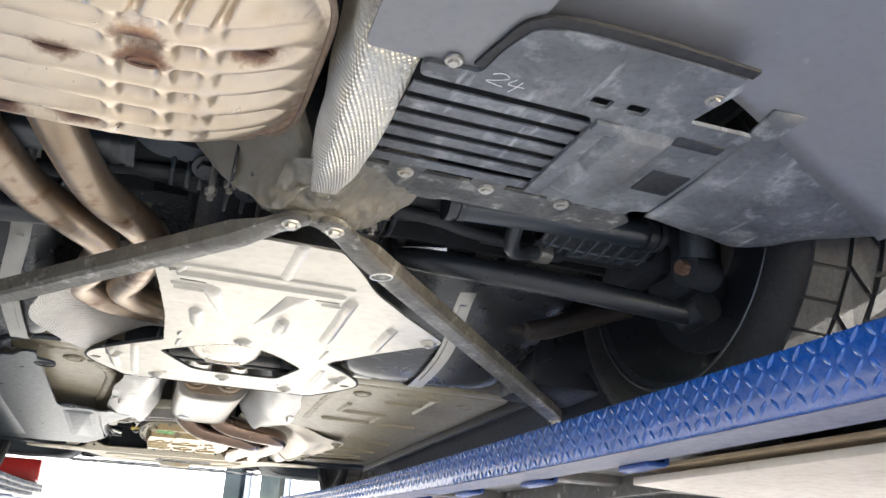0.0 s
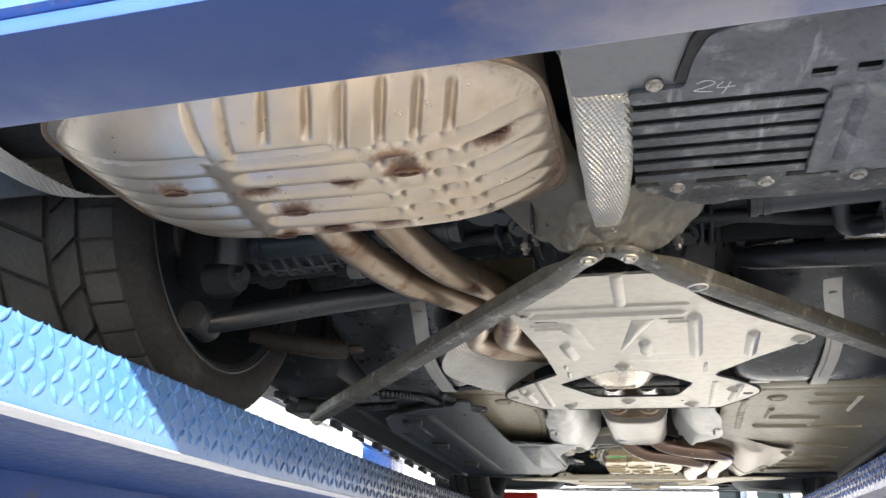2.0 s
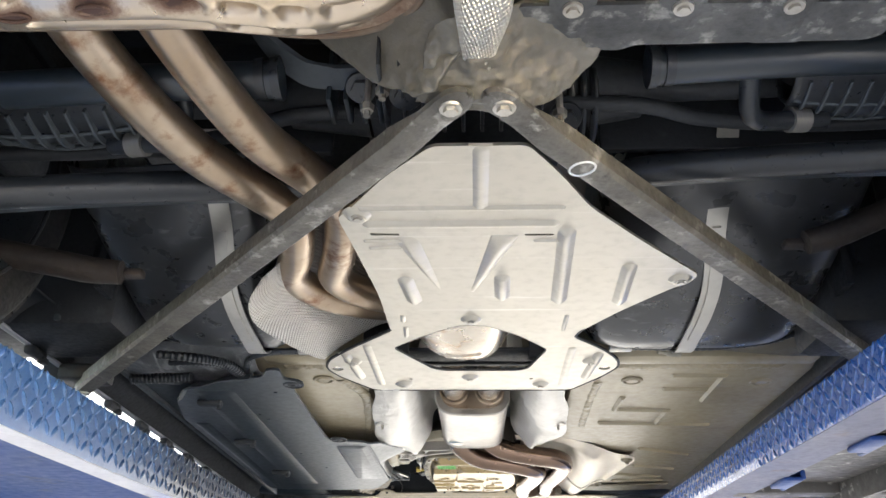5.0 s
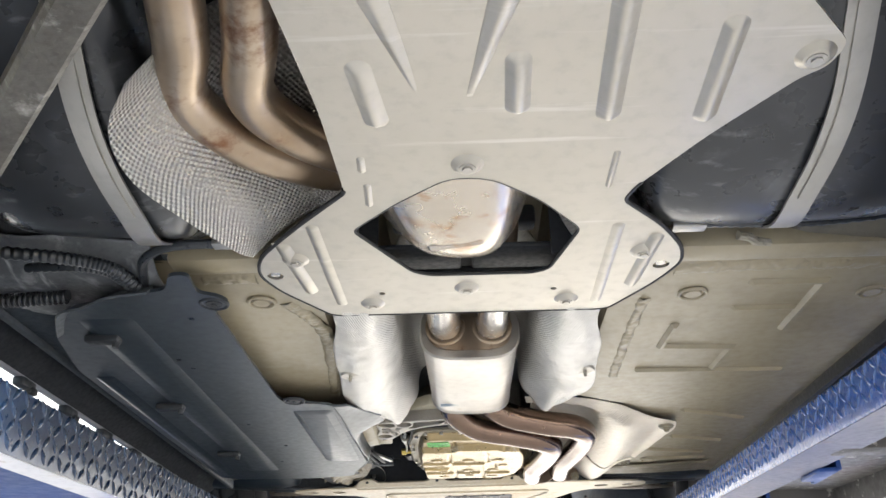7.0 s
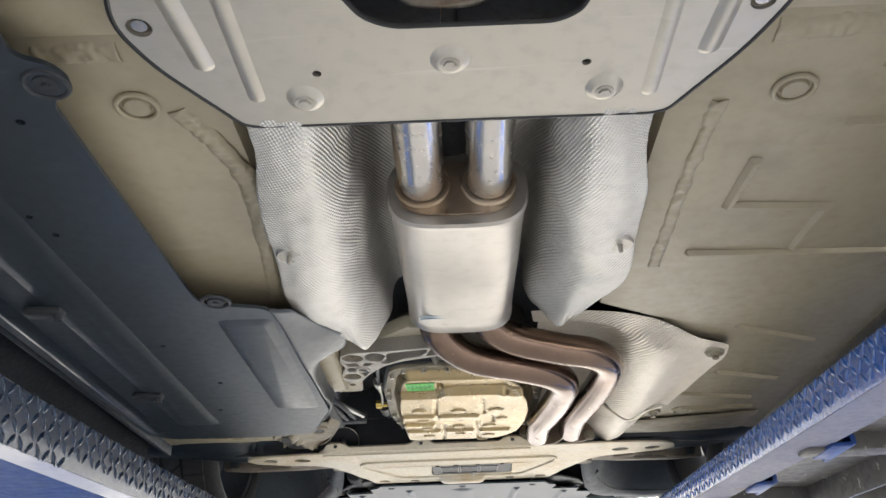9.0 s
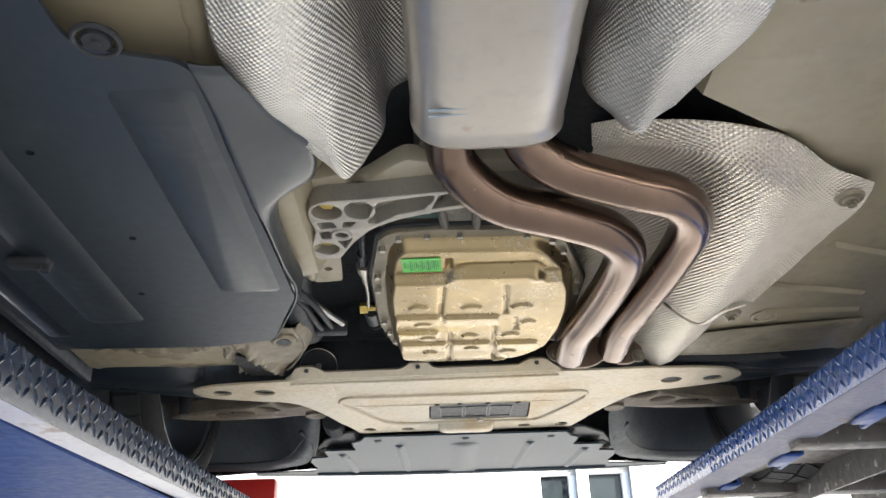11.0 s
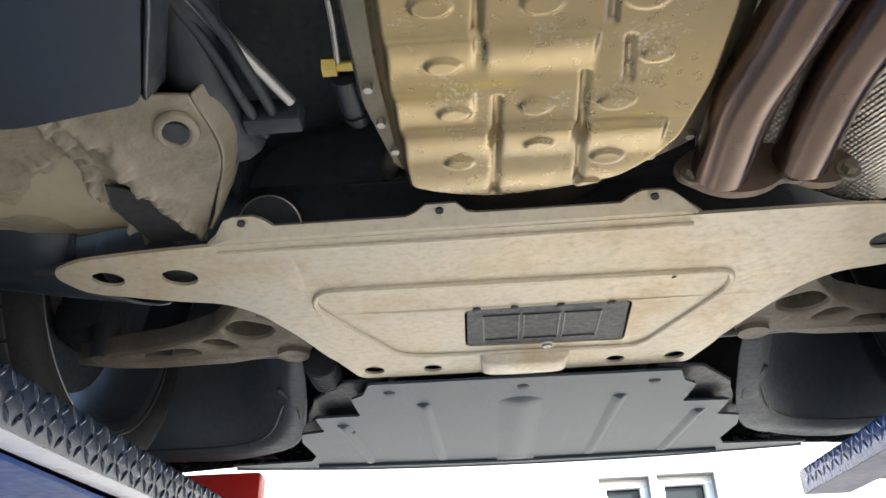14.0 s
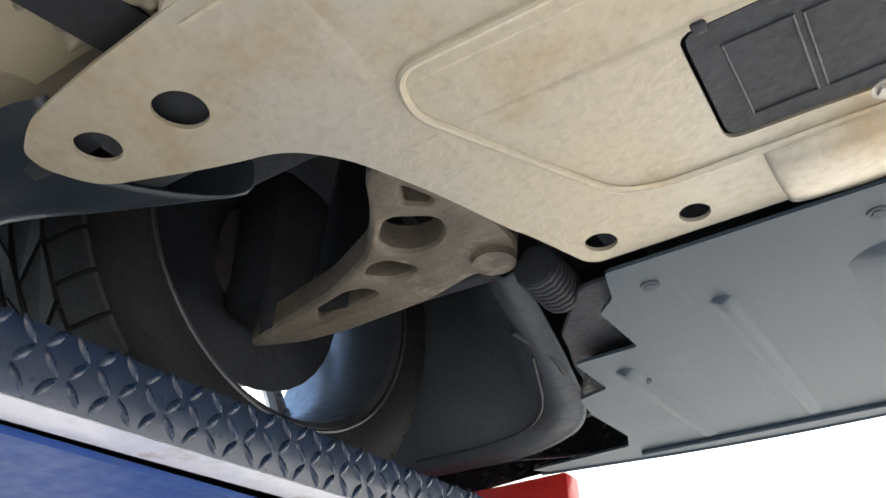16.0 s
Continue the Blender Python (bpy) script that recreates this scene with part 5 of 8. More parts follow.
fl = part("pipe_flange", g, mat("tan_flange_steel", (0.20, 0.145, 0.098), (0.11, 0.076, 0.052), 20, (0.45, 0.65), 0.5, 0.3, 120), car, "tan steel pipe flange")
for x, z in ((0.146, 1.757), (0.236, 1.752), (0.285, 1.752)):
    part("bolt", Geo().bolt((x, 1.971, z), 0.0075, 0.010, True, (0, -1, 0)), PAN_FLANGE, fl, "rusty flange bolt")

# ---- V brace ----
apex = {-1: (-0.012, -0.172), 1: (0.040, -0.172)}
for s in (-1, 1):
    ax, ay = apex[s]
    bx, by = (-0.718, 0.630) if s < 0 else (0.72, 0.578)
    za, zb = U - 0.004, U - (0.048 if s < 0 else 0.030)
    d = Vector((bx - ax, by - ay, zb - za))
    L = d.length
    d.normalize()
    side_v = Vector((-d.y, d.x, 0)).normalized()
    nn = d.cross(side_v).normalized()
    if nn.z > 0:
        nn = -nn
    g = Geo()
    vs = []
    st = [(-0.026, 0.004), (-0.022, 0.012), (-0.012, 0.018), (0.0, 0.0195), (0.03, 0.0185), (0.08, 0.0195), (0.3, 0.0205), (L - 0.1, 0.0205), (L - 0.03, 0.019), (L, 0.016), (L + 0.012, 0.008)]
    o = Vector((ax, ay, za))
    for t, w in st:
        th = 0.004 if t < 0.035 else 0.012
        w *= 0.88
        p = o + d * t
        vs += [p - side_v * w - nn * th, p - side_v * w * 0.98 + nn * th * 0.6, p - side_v * (w - 0.005) + nn * th, p + side_v * (w - 0.005) + nn * th, p + side_v * w * 0.98 + nn * th * 0.6, p + side_v * w - nn * th]
    g.add(vs, [(i * 6 + j, i * 6 + (j + 1) % 6, i * 6 + 6 + (j + 1) % 6, i * 6 + 6 + j) for i in range(len(st) - 1) for j in range(6)] + [tuple(range(6)), tuple(range(len(vs) - 6, len(vs)))])
    br = part("brace_bar", g, BRACE, car, "scraped dark steel brace bar")
    part("bolt", Geo().bolt((ax, ay, za - 0.004), 0.0078, 0.006), BOLT, br, "bright hexagon bolt")
    part("bolt", Geo().bolt(o + d * (L - 0.01) + nn * 0.011, 0.009, 0.008), BOLT, br, "end bolt")
    if s < 0:
        part("end_bracket", Geo().box(Vector((bx, by, zb)) + Vector((0.012, -0.018, 0.020)), (0.085, 0.06, 0.030), 0.008).box(Vector((bx, by, zb)) + Vector((-0.045, 0.02, 0.03)), (0.05, 0.10, 0.04), 0.008), BLACK, br, "black bracket at the end of the bar")
    if s > 0:
        p = o + d * 0.128 + nn * 0.0125
        g = Geo().tube([p + d * 0.0115 * math.cos(a) + side_v * 0.015 * math.sin(a) for a in np.linspace(0, 6.283, 17)[:-1]], 0.0013, 6, 2, True)
        part("paint_mark", g, CHALK, br, "white hand-painted ring mark")

# ---- aluminium stiffening plate ----
OUT = [(-0.035, -0.10), (0.068, -0.10), (0.105, -0.045), (0.15, 0.035), (0.222, 0.12), (0.325, 0.232), (0.318, 0.262), (0.30, 0.275), (0.24, 0.36), (0.185, 0.455), (0.178, 0.482), (0.235, 0.545),
       (0.268, 0.60), (0.277, 0.64), (0.255, 0.70), (0.205, 0.785), (0.19, 0.79), (-0.18, 0.79), (-0.195, 0.785), (-0.25, 0.70), (-0.268, 0.648), (-0.255, 0.60), (-0.20, 0.53), (-0.137, 0.46), (-0.128, 0.45), (-0.132, 0.30),
       (-0.145, 0.17), (-0.158, 0.055), (-0.14, 0.035), (-0.09, -0.04)]
HOLE = [(-0.132, 0.536), (-0.068, 0.652), (-0.045, 0.664), (0.09, 0.664), (0.11, 0.652), (0.138, 0.545), (0.085, 0.475), (0.03, 0.428), (-0.015, 0.425), (-0.075, 0.475)]
g = Geo()
hole = rounded(HOLE, [0.012, 0.03, 0.03, 0.03, 0.03, 0.012, 0.02, 0.03, 0.03, 0.02])
out = rounded(OUT, [0.01, 0.01, 0.02, 0.02, 0.02, 0.012, 0.012, 0.01, 0.03, 0.012, 0.01, 0.04, 0.03, 0.03, 0.05, 0.02, 0.02, 0.02, 0.02, 0.05, 0.03, 0.03, 0.04, 0.008, 0.008, 0.03, 0.03, 0.02, 0.015, 0.02])
small = [circle(-0.114, 0.716, 0.0042, 10), circle(0.120, 0.714, 0.0042, 10), circle(-0.247, 0.652, 0.0105, 18), circle(0.252, 0.648, 0.0105, 18)]
slots = [rounded([(-0.122, 0.098), (-0.085, 0.1), (-0.085, 0.105), (-0.122, 0.104)], 0.002), rounded([(0.075, 0.103), (0.112, 0.103), (0.112, 0.108), (0.075, 0.108)], 0.002)]
g.plate(out, U - 0.004, U, [hole] + small + slots)
plate_ob = part("stiffening_plate", g, ALU_PLATE, car, "bare aluminium stiffening plate with pressed ribs")
for a, b, w, h in [((-0.088, 0.245), (-0.080, 0.318), 0.017, 0.0075), ((0.050, 0.240), (0.052, 0.304), 0.017, 0.0075), ((0.128, 0.10), (0.137, 0.318), 0.017, 0.0080), ((0.224, 0.205), (0.228, 0.325), 0.016, 0.0075),
                   ((-0.103, 0.384), (-0.104, 0.405), 0.007, 0.0032), ((-0.102, 0.436), (-0.104, 0.474), 0.007, 0.0032), ((0.156, 0.386), (0.156, 0.448), 0.006, 0.0030), ((0.181, 0.540), (0.182, 0.755), 0.013, 0.0026), ((-0.177, 0.525), (-0.173, 0.745), 0.013, 0.0026),
                   ((0.231, 0.572), (0.222, 0.700), 0.014, 0.0060), ((-0.220, 0.572), (-0.208, 0.698), 0.014, 0.0060), ((-0.125, 0.035), (0.115, 0.035), 0.009, 0.0030),
                   ((-0.120, 0.075), (0.108, 0.075), 0.014, 0.0045), ((0.018, -0.09), (0.018, 0.03), 0.015, 0.0030), ((-0.13, 0.12), (-0.085, 0.12), 0.006, 0.003), ((0.09, 0.122), (0.125, 0.122), 0.006, 0.003),
                   ((-0.125, 0.14), (-0.085, 0.14), 0.006, 0.003)]:
    part("pressed_rib", Geo().rib((*a, U - 0.0038), (*b, U - 0.0038), w, h), ALU_PLATE, plate_ob)
# wedge-shaped pressings
for x0, x1, sx in ((-0.098, -0.040, 1), (0.068, 0.010, -1)):
    rows = []
    for k in range(7):
        a = k / 6
        e = U - 0.0036
        xl, xr = x0 + (x1 - x0) * a, x0 + sx * 0.036 * (1 - a) + (x1 + sx * 0.005 - x0) * a
        d = 0.0085 * math.sin(math.pi * min(1.0, 0.06 + 0.94 * a)) ** 0.6 * (1 - a) ** 0.7 if k else 0.0
        y = 0.106 + 0.182 * a
        rows.append([(xl + (xr - xl) * q, y, e - d * b) for q, b in ((0, 0), (0.2, 0.55), (0.45, 1.0), (0.7, 0.7), (1, 0))])
    patch("pressed_wedge", rows, ALU_PLATE, plate_ob, 36, 16, 0.0004)
for x, y in ((0.005, 0.399), (0.002, 0.704), (-0.130, 0.749), (0.140, 0.749), (-0.212, 0.606), (0.222, 0.607), (0.302, 0.246), (-0.132, 0.050)):
    # dished seat and bolt
    g = Geo()
    rr = [(0.019, 0.0006), (0.015, -0.0018), (0.0115, -0.0052), (0.0090, -0.0056)]
    vs = [(x + r * math.cos(2 * math.pi * i / 22), y + r * 1.1 * math.sin(2 * math.pi * i / 22), U - 0.0035 + dz) for r, dz in rr for i in range(22)]
    g.add(vs, [(k * 22 + i, k * 22 + (i + 1) % 22, (k + 1) * 22 + (i + 1) % 22, (k + 1) * 22 + i) for k in range(3) for i in range(22)] + [tuple(range(66, 88))])
    seat = part("bolt_seat", g, ALU_PLATE, plate_ob)
    part("bolt", Geo().bolt((x, y, U - 0.0080), 0.0058, 0.004), BOLT, plate_ob, "zinc bolt")
part("edge_trim", Geo().tube([(x, y, U - 0.002) for x, y in out if y > 0.44], 0.0032, 6, 1), GASKET, plate_ob, "black rubber edge trim")
part("edge_trim", Geo().tube([(x, y, U - 0.002) for x, y in hole], 0.0024, 6, 1, True), GASKET, plate_ob, "black rubber edge trim")
for x, y in ((-0.247, 0.652), (0.252, 0.648)):
    part("locating_pin", Geo().cyl((x, y, U + 0.02), (x, y, U - 0.002), 0.008, 0.0065, 16), STEEL_BRIGHT, plate_ob, "bright round locating pin")

# ---- fuel tank halves, straps, tank shield ----
for s in (1, -1):
    q = 0.0 if s > 0 else 0.105
    patch("fuel_tank", [[(s * (0.19 + q), 0.13, 1.96), (s * (0.19 + q), 0.30, 1.96), (s * (0.19 + q), 0.48, 1.95), (s * (0.19 + q), 0.60, 1.94)],
                        [(s * (0.20 + q), 0.13, 1.88), (s * (0.20 + q), 0.30, 1.835), (s * (0.20 + q), 0.50, 1.80), (s * (0.20 + q), 0.615, 1.85)],
                        [(s * (0.24 + q * 0.85), 0.12, 1.86), (s * (0.24 + q * 0.85), 0.30, 1.803), (s * (0.24 + q * 0.85), 0.50, 1.750), (s * (0.24 + q * 0.85), 0.62, 1.795)],
                        [(s * 0.38, 0.11, 1.86), (s * 0.38, 0.30, 1.80), (s * 0.38, 0.50, 1.743), (s * 0.38, 0.62, 1.79)],
                        [(s * 0.53, 0.12, 1.86), (s * 0.53, 0.30, 1.803), (s * 0.53, 0.50, 1.755), (s * 0.52, 0.615, 1.81)],
                        [(s * 0.565, 0.14, 1.90), (s * 0.57, 0.30, 1.86), (s * 0.565, 0.50, 1.83), (s * 0.55, 0.61, 1.86)],
                        [(s * 0.565, 0.15, 2.0), (s * 0.57, 0.30, 2.0), (s * 0.565, 0.50, 2.0), (s * 0.55, 0.60, 2.0)]], TANK, car, 36, 24, 0.003, "black plastic fuel tank half with scuffs")
    g = Geo().strip([(s * 0.348, 0.085, 1.90), (s * 0.350, 0.14, 1.855), (s * 0.357, 0.225, 1.820), (s * 0.375, 0.335, 1.783), (s * 0.374, 0.40, 1.756), (s * 0.368, 0.47, 1.738), (s * 0.367, 0.53, 1.736), (s * 0.370, 0.60, 1.775), (s * 0.372, 0.63, 1.81)], 0.029, 0.003)
    st = part("tank_strap", g, STRAP, car, "zinc-plated tank strap")
    g = Geo().strip([(s * 0.357, 0.225, 1.8185), (s * 0.375, 0.335, 1.7815), (s * 0.374, 0.40, 1.7545), (s * 0.368, 0.47, 1.7365)], 0.012, 0.006)
    part("strap_bead", g, STRAP, st)
for x, y, w in ((0.267, 0.556, 0.040), (-0.291, 0.568, 0.030)):
    part("clip", Geo().box((x, y, 1.752), (w, 0.017, 0.010), 0.002), STRAP, car, "pale clip on the tank edge")


def corrugated(pts, r, n=10):
    """A hose with rings along it."""
    P = spline([Vector(p) for p in pts], n, False)
    return Geo().tube([tuple(p) for p in P], [r * (1.0 if i % 2 else 0.80) for i in range(len(P))], 10, 1)


part("fuel_line", corrugated([(0.285, 0.553, 1.753), (0.36, 0.556, 1.753), (0.43, 0.557, 1.754), (0.52, 0.553, 1.762), (0.58, 0.55, 1.78)], 0.006, 12), BLACK_SATIN, car, "black corrugated line")
part("fuel_line", Geo().tube([(-0.306, 0.567, 1.752), (-0.345, 0.567, 1.751), (-0.375, 0.576, 1.750), (-0.402, 0.60, 1.749), (-0.414, 0.63, 1.747), (-0.424, 0.67, 1.742)], 0.0062, 10, 8), BLACK_SATIN, car, "black bent hose")
part("sill_hose", corrugated([(-0.56, 0.56, 1.744), (-0.50, 0.575, 1.743), (-0.462, 0.59, 1.742), (-0.440, 0.61, 1.740), (-0.428, 0.655, 1.738)], 0.009, 12), BLACK_SATIN, car, "black corrugated hose")
part("sill_hose", corrugated([(-0.55, 0.60, 1.742), (-0.49, 0.60, 1.742), (-0.455, 0.612, 1.741), (-0.440, 0.64, 1.738), (-0.436, 0.672, 1.736)], 0.007, 12), BLACK_SATIN, car, "thin black corrugated hose")
# black bar added in the tunnel to darken the plate's window
brace = part("tunnel_brace", Geo().box((0.0, 0.7355, 1.786), (0.29, 0.02, 0.010), 0.003), BLACK, car, "added black bar that darkens the plate's window")
for x in (-0.080, 0.085):
    part("brace_plate", Geo().box((x, 0.690, 1.787), (0.15, 0.066, 0.008), 0.003), BLACK, brace)
patch("tank_shield", [[(-0.305, 0.275, 1.764), (-0.332, 0.315, 1.740), (-0.340, 0.40, 1.738), (-0.308, 0.49, 1.738), (-0.279, 0.575, 1.745), (-0.264, 0.598, 1.748)],
                      [(-0.27, 0.258, 1.79), (-0.287, 0.31, 1.768), (-0.290, 0.37, 1.763), (-0.265, 0.44, 1.76), (-0.235, 0.52, 1.762), (-0.225, 0.562, 1.763)],
                      [(-0.22, 0.255, 1.845), (-0.22, 0.31, 1.84), (-0.22, 0.37, 1.835), (-0.21, 0.44, 1.825), (-0.18, 0.50, 1.80), (-0.165, 0.54, 1.79)],
                      [(-0.12, 0.255, 1.87), (-0.12, 0.31, 1.87), (-0.12, 0.37, 1.86), (-0.12, 0.42, 1.84), (-0.12, 0.46, 1.80), (-0.118, 0.49, 1.78)]], FOIL_GREY, car, 30, 40, 0.0015, "grey embossed heat shield beside the tank")
part("tunnel_shield", Geo().box((0.03, 0.42, 1.90), (0.30, 0.5, 0.004), 0.001), FOIL_DARK, car, "dark embossed shield above the resonator")

# ---- tunnel heat shields ----
def tunnel_shield(s, front):
    """front: a point of the outer edge and the front corner, as (x, y)."""
    y0 = 0.78
    (xa, ya), (xb, yb) = front
    crumple = lambda a, b, p: 0.0045 * noise.noise(p * 15) + 0.0022 * noise.noise(p * 42)
    patch("heat_shield", [[(s * 0.194, y0, 1.750), (s * 0.196, 0.84, 1.748), (s * 0.214, 0.93, 1.746), (s * 0.220, 1.04, 1.745), (s * xa, ya, 1.745), (s * xb, yb, 1.747)],
                          [(s * 0.165, y0, 1.747), (s * 0.170, 0.84, 1.742), (s * 0.180, 0.93, 1.739), (s * 0.182, 1.04, 1.740), (s * (xa - 0.035), ya, 1.742), (s * (xb - 0.012), yb + 0.022, 1.749)],
                          [(s * 0.135, y0, 1.752), (s * 0.138, 0.84, 1.748), (s * 0.142, 0.93, 1.745), (s * 0.145, 1.04, 1.750), (s * (xa - 0.070), ya, 1.758), (s * (xb - 0.030), yb + 0.046, 1.750)],
                          [(s * 0.112, y0, 1.79), (s * 0.114, 0.84, 1.79), (s * 0.118, 0.93, 1.785), (s * 0.116, 1.04, 1.80), (s * (xa - 0.105), ya, 1.81), (s * 0.110, yb + 0.048, 1.805)],
                          [(s * 0.092, y0, 1.875), (s * 0.092, 0.84, 1.875), (s * 0.094, 0.93, 1.875), (s * 0.092, 1.04, 1.875), (s * 0.095, ya, 1.875), (s * 0.094, yb + 0.045, 1.87)],
                          [(0, y0, 1.90), (0, 0.84, 1.90), (0, 0.93, 1.90), (0, 1.04, 1.90), (0, ya, 1.90), (0, yb + 0.04, 1.90)]], FOIL_FINE, car, 60, 70, 0.0012, "crinkled silver embossed heat shield", relief=crumple)


tunnel_shield(-1, ((0.229, 1.21), (0.172, 1.342)))
tunnel_shield(1, ((0.226, 1.15), (0.180, 1.274)))
# black sheet added to darken the painted tunnel ahead of the shields
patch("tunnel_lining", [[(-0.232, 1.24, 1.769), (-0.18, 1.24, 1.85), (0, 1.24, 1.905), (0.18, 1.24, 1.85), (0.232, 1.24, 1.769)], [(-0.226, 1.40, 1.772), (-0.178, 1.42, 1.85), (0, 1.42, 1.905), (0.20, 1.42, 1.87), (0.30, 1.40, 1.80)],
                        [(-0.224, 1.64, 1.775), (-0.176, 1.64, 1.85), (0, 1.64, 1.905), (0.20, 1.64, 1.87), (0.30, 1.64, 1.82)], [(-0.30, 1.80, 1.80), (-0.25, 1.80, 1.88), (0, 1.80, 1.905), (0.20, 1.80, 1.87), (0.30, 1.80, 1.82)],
                        [(-0.30, 2.04, 1.80), (-0.25, 2.04, 1.88), (0, 2.04, 1.905), (0.20, 2.04, 1.87), (0.30, 2.04, 1.82)]], BLACK, car, 24, 24, 0.002, "added black sheet that darkens the tunnel")
patch("tunnel_wall", [[(0.15, 0.40, 1.775), (0.15, 0.52, 1.772), (0.15, 0.66, 1.772)], [(0.125, 0.40, 1.83), (0.122, 0.52, 1.83), (0.12, 0.66, 1.83)], [(0.11, 0.40, 1.90), (0.108, 0.52, 1.90), (0.105, 0.66, 1.90)]], FOIL, car, 16, 20, 0.001, "crumpled embossed tunnel wall",
      relief=lambda a, b, p: 0.004 * noise.noise(p * 22))
# another black sheet added to darken the tunnel's left side
part("tunnel_wall", Geo().box((-0.14, 0.62, 1.845), (0.004, 0.14, 0.12), 0.001), BLACK, car, "added black sheet that darkens the tunnel's left side")
for s in (-1, 1):
    g = Geo().cyl((s * 0.201, 1.043, 1.742), (s * 0.201, 1.043, 1.7385), 0.017, 0.015, 20)
    g.cyl((s * 0.201, 1.043, 1.740), (s * 0.201, 1.043, 1.728), 0.0035, 0.0025, 8)
    part("stud_washer", g, BOLT, car, "round washer on a threaded stud")
dents = lambda a, b, p: 0.003 * noise.noise(p * 14) + 0.0015 * noise.noise(p * 30)
patch("heat_shield", [[(0.118, 1.36, 1.79), (0.155, 1.345, 1.787), (0.217, 1.346, 1.782), (0.29, 1.350, 1.772), (0.335, 1.362, 1.760), (0.385, 1.40, 1.753), (0.44, 1.425, 1.749)],
                      [(0.125, 1.40, 1.792), (0.165, 1.395, 1.790), (0.22, 1.395, 1.784), (0.285, 1.392, 1.770), (0.335, 1.40, 1.752), (0.392, 1.43, 1.752), (0.445, 1.45, 1.749)],
                      [(0.14, 1.46, 1.830), (0.20, 1.46, 1.825), (0.255, 1.452, 1.800), (0.292, 1.445, 1.760), (0.335, 1.445, 1.738), (0.397, 1.480, 1.752), (0.447, 1.490, 1.748)],
                      [(0.15, 1.65, 1.85), (0.22, 1.65, 1.84), (0.272, 1.64, 1.805), (0.300, 1.62, 1.760), (0.342, 1.60, 1.733), (0.402, 1.595, 1.753), (0.430, 1.59, 1.747)],
                      [(0.15, 1.80, 1.85), (0.22, 1.80, 1.84), (0.268, 1.79, 1.805), (0.298, 1.775, 1.760), (0.336, 1.765, 1.732), (0.390, 1.755, 1.752), (0.408, 1.745, 1.747)]], FOIL_WARM, car, 60, 60, 0.0012, "silver embossed heat shield round the front pipes", relief=dents)
patch("shield_tip", [[(0.15, 1.77, 1.85), (0.22, 1.77, 1.842), (0.268, 1.765, 1.807), (0.300, 1.75, 1.765), (0.336, 1.745, 1.738), (0.388, 1.745, 1.755)],
                     [(0.16, 1.93, 1.85), (0.22, 1.93, 1.835), (0.268, 1.92, 1.80), (0.300, 1.90, 1.765), (0.334, 1.875, 1.741), (0.378, 1.84, 1.752)],
                     [(0.18, 2.06, 1.84), (0.23, 2.07, 1.825), (0.28, 2.065, 1.80), (0.308, 2.05, 1.772), (0.332, 2.03, 1.752), (0.352, 2.01, 1.753)]], FOIL_WARM, car, 40, 30, 0.0012, "lower piece of the embossed heat shield", relief=dents)
patch("inner_shield", [[(0.150, 1.58, 1.80), (0.172, 1.60, 1.802), (0.205, 1.62, 1.815)], [(0.158, 1.72, 1.80), (0.180, 1.72, 1.80), (0.212, 1.72, 1.81)], [(0.168, 1.80, 1.80), (0.186, 1.80, 1.80), (0.215, 1.80, 1.81)]], FOIL_WARM, car, 14, 14, 0.0012, "embossed shield strip beside the gearbox")
for x, y in ((0.425, 1.455), (0.388, 1.790)):
    part("stud_washer", Geo().cyl((x, y, 1.749), (x, y, 1.744), 0.017, 0.014, 24).cyl((x, y, 1.745), (x, y, 1.741), 0.010, 0.008, 16).bolt((x, y, 1.742), 0.006, 0.006, False), PAN_FLANGE, car, "round dished washer with a nut")
part("shield_lip", Geo().strip([(0.28, 1.80, 1.788), (0.30, 1.79, 1.757), (0.336, 1.782, 1.7295), (0.372, 1.772, 1.744), (0.40, 1.755, 1.7475)], 0.004, 0.0015), FOIL_WARM, car, "rolled lip of the shield")
g = Geo().tube([(0.29, 1.795, 1.775), (0.31, 1.789, 1.748), (0.336, 1.785, 1.7305), (0.37, 1.776, 1.7440), (0.385, 1.772, 1.748)], 0.0017, 6, 6)
part("shield_joint", g, GASKET, car, "dark joint across the shield")


# blue chalk strokes on the front silencer
CHALK_BLUE = mat("blue_chalk", (0.30, 0.37, 0.42), (0.38, 0.42, 0.45), 60, (0.7, 0.9))
for y in (1.281, 1.290):
    part("chalk_stroke", Geo().tube([(-0.055, y + 0.002, 1.7555), (-0.035, y, 1.7553), (-0.014, y - 0.002, 1.7552)], 0.0014, 6, 3), CHALK_BLUE, car, "blue chalk stroke")
# ---- plastic cover under the left floor ----
LC = [(-0.535, 0.700), (-0.505, 0.690), (-0.465, 0.664), (-0.389, 0.648), (-0.370, 0.604), (-0.346, 0.604), (-0.350, 0.66), (-0.325, 0.672), (-0.316, 0.696), (-0.345, 0.722), (-0.345, 0.80), (-0.344, 1.12), (-0.340, 1.145), (-0.303, 1.162),
      (-0.262, 1.172), (-0.250, 1.19), (-0.250, 1.30), (-0.249, 1.40), (-0.246, 1.47), (-0.243, 1.645), (-0.300, 1.795), (-0.40, 1.815), (-0.585, 1.810), (-0.628, 1.78), (-0.632, 1.40), (-0.632, 0.95), (-0.60, 0.80)]
dots = [(-0.314, 1.336), (-0.313, 1.493), (-0.439, 1.296), (-0.40, 1.47), (-0.33, 1.60), (-0.44, 1.62), (-0.384, 0.745), (-0.455, 0.91), (-0.445, 0.951), (-0.318, 1.577)]
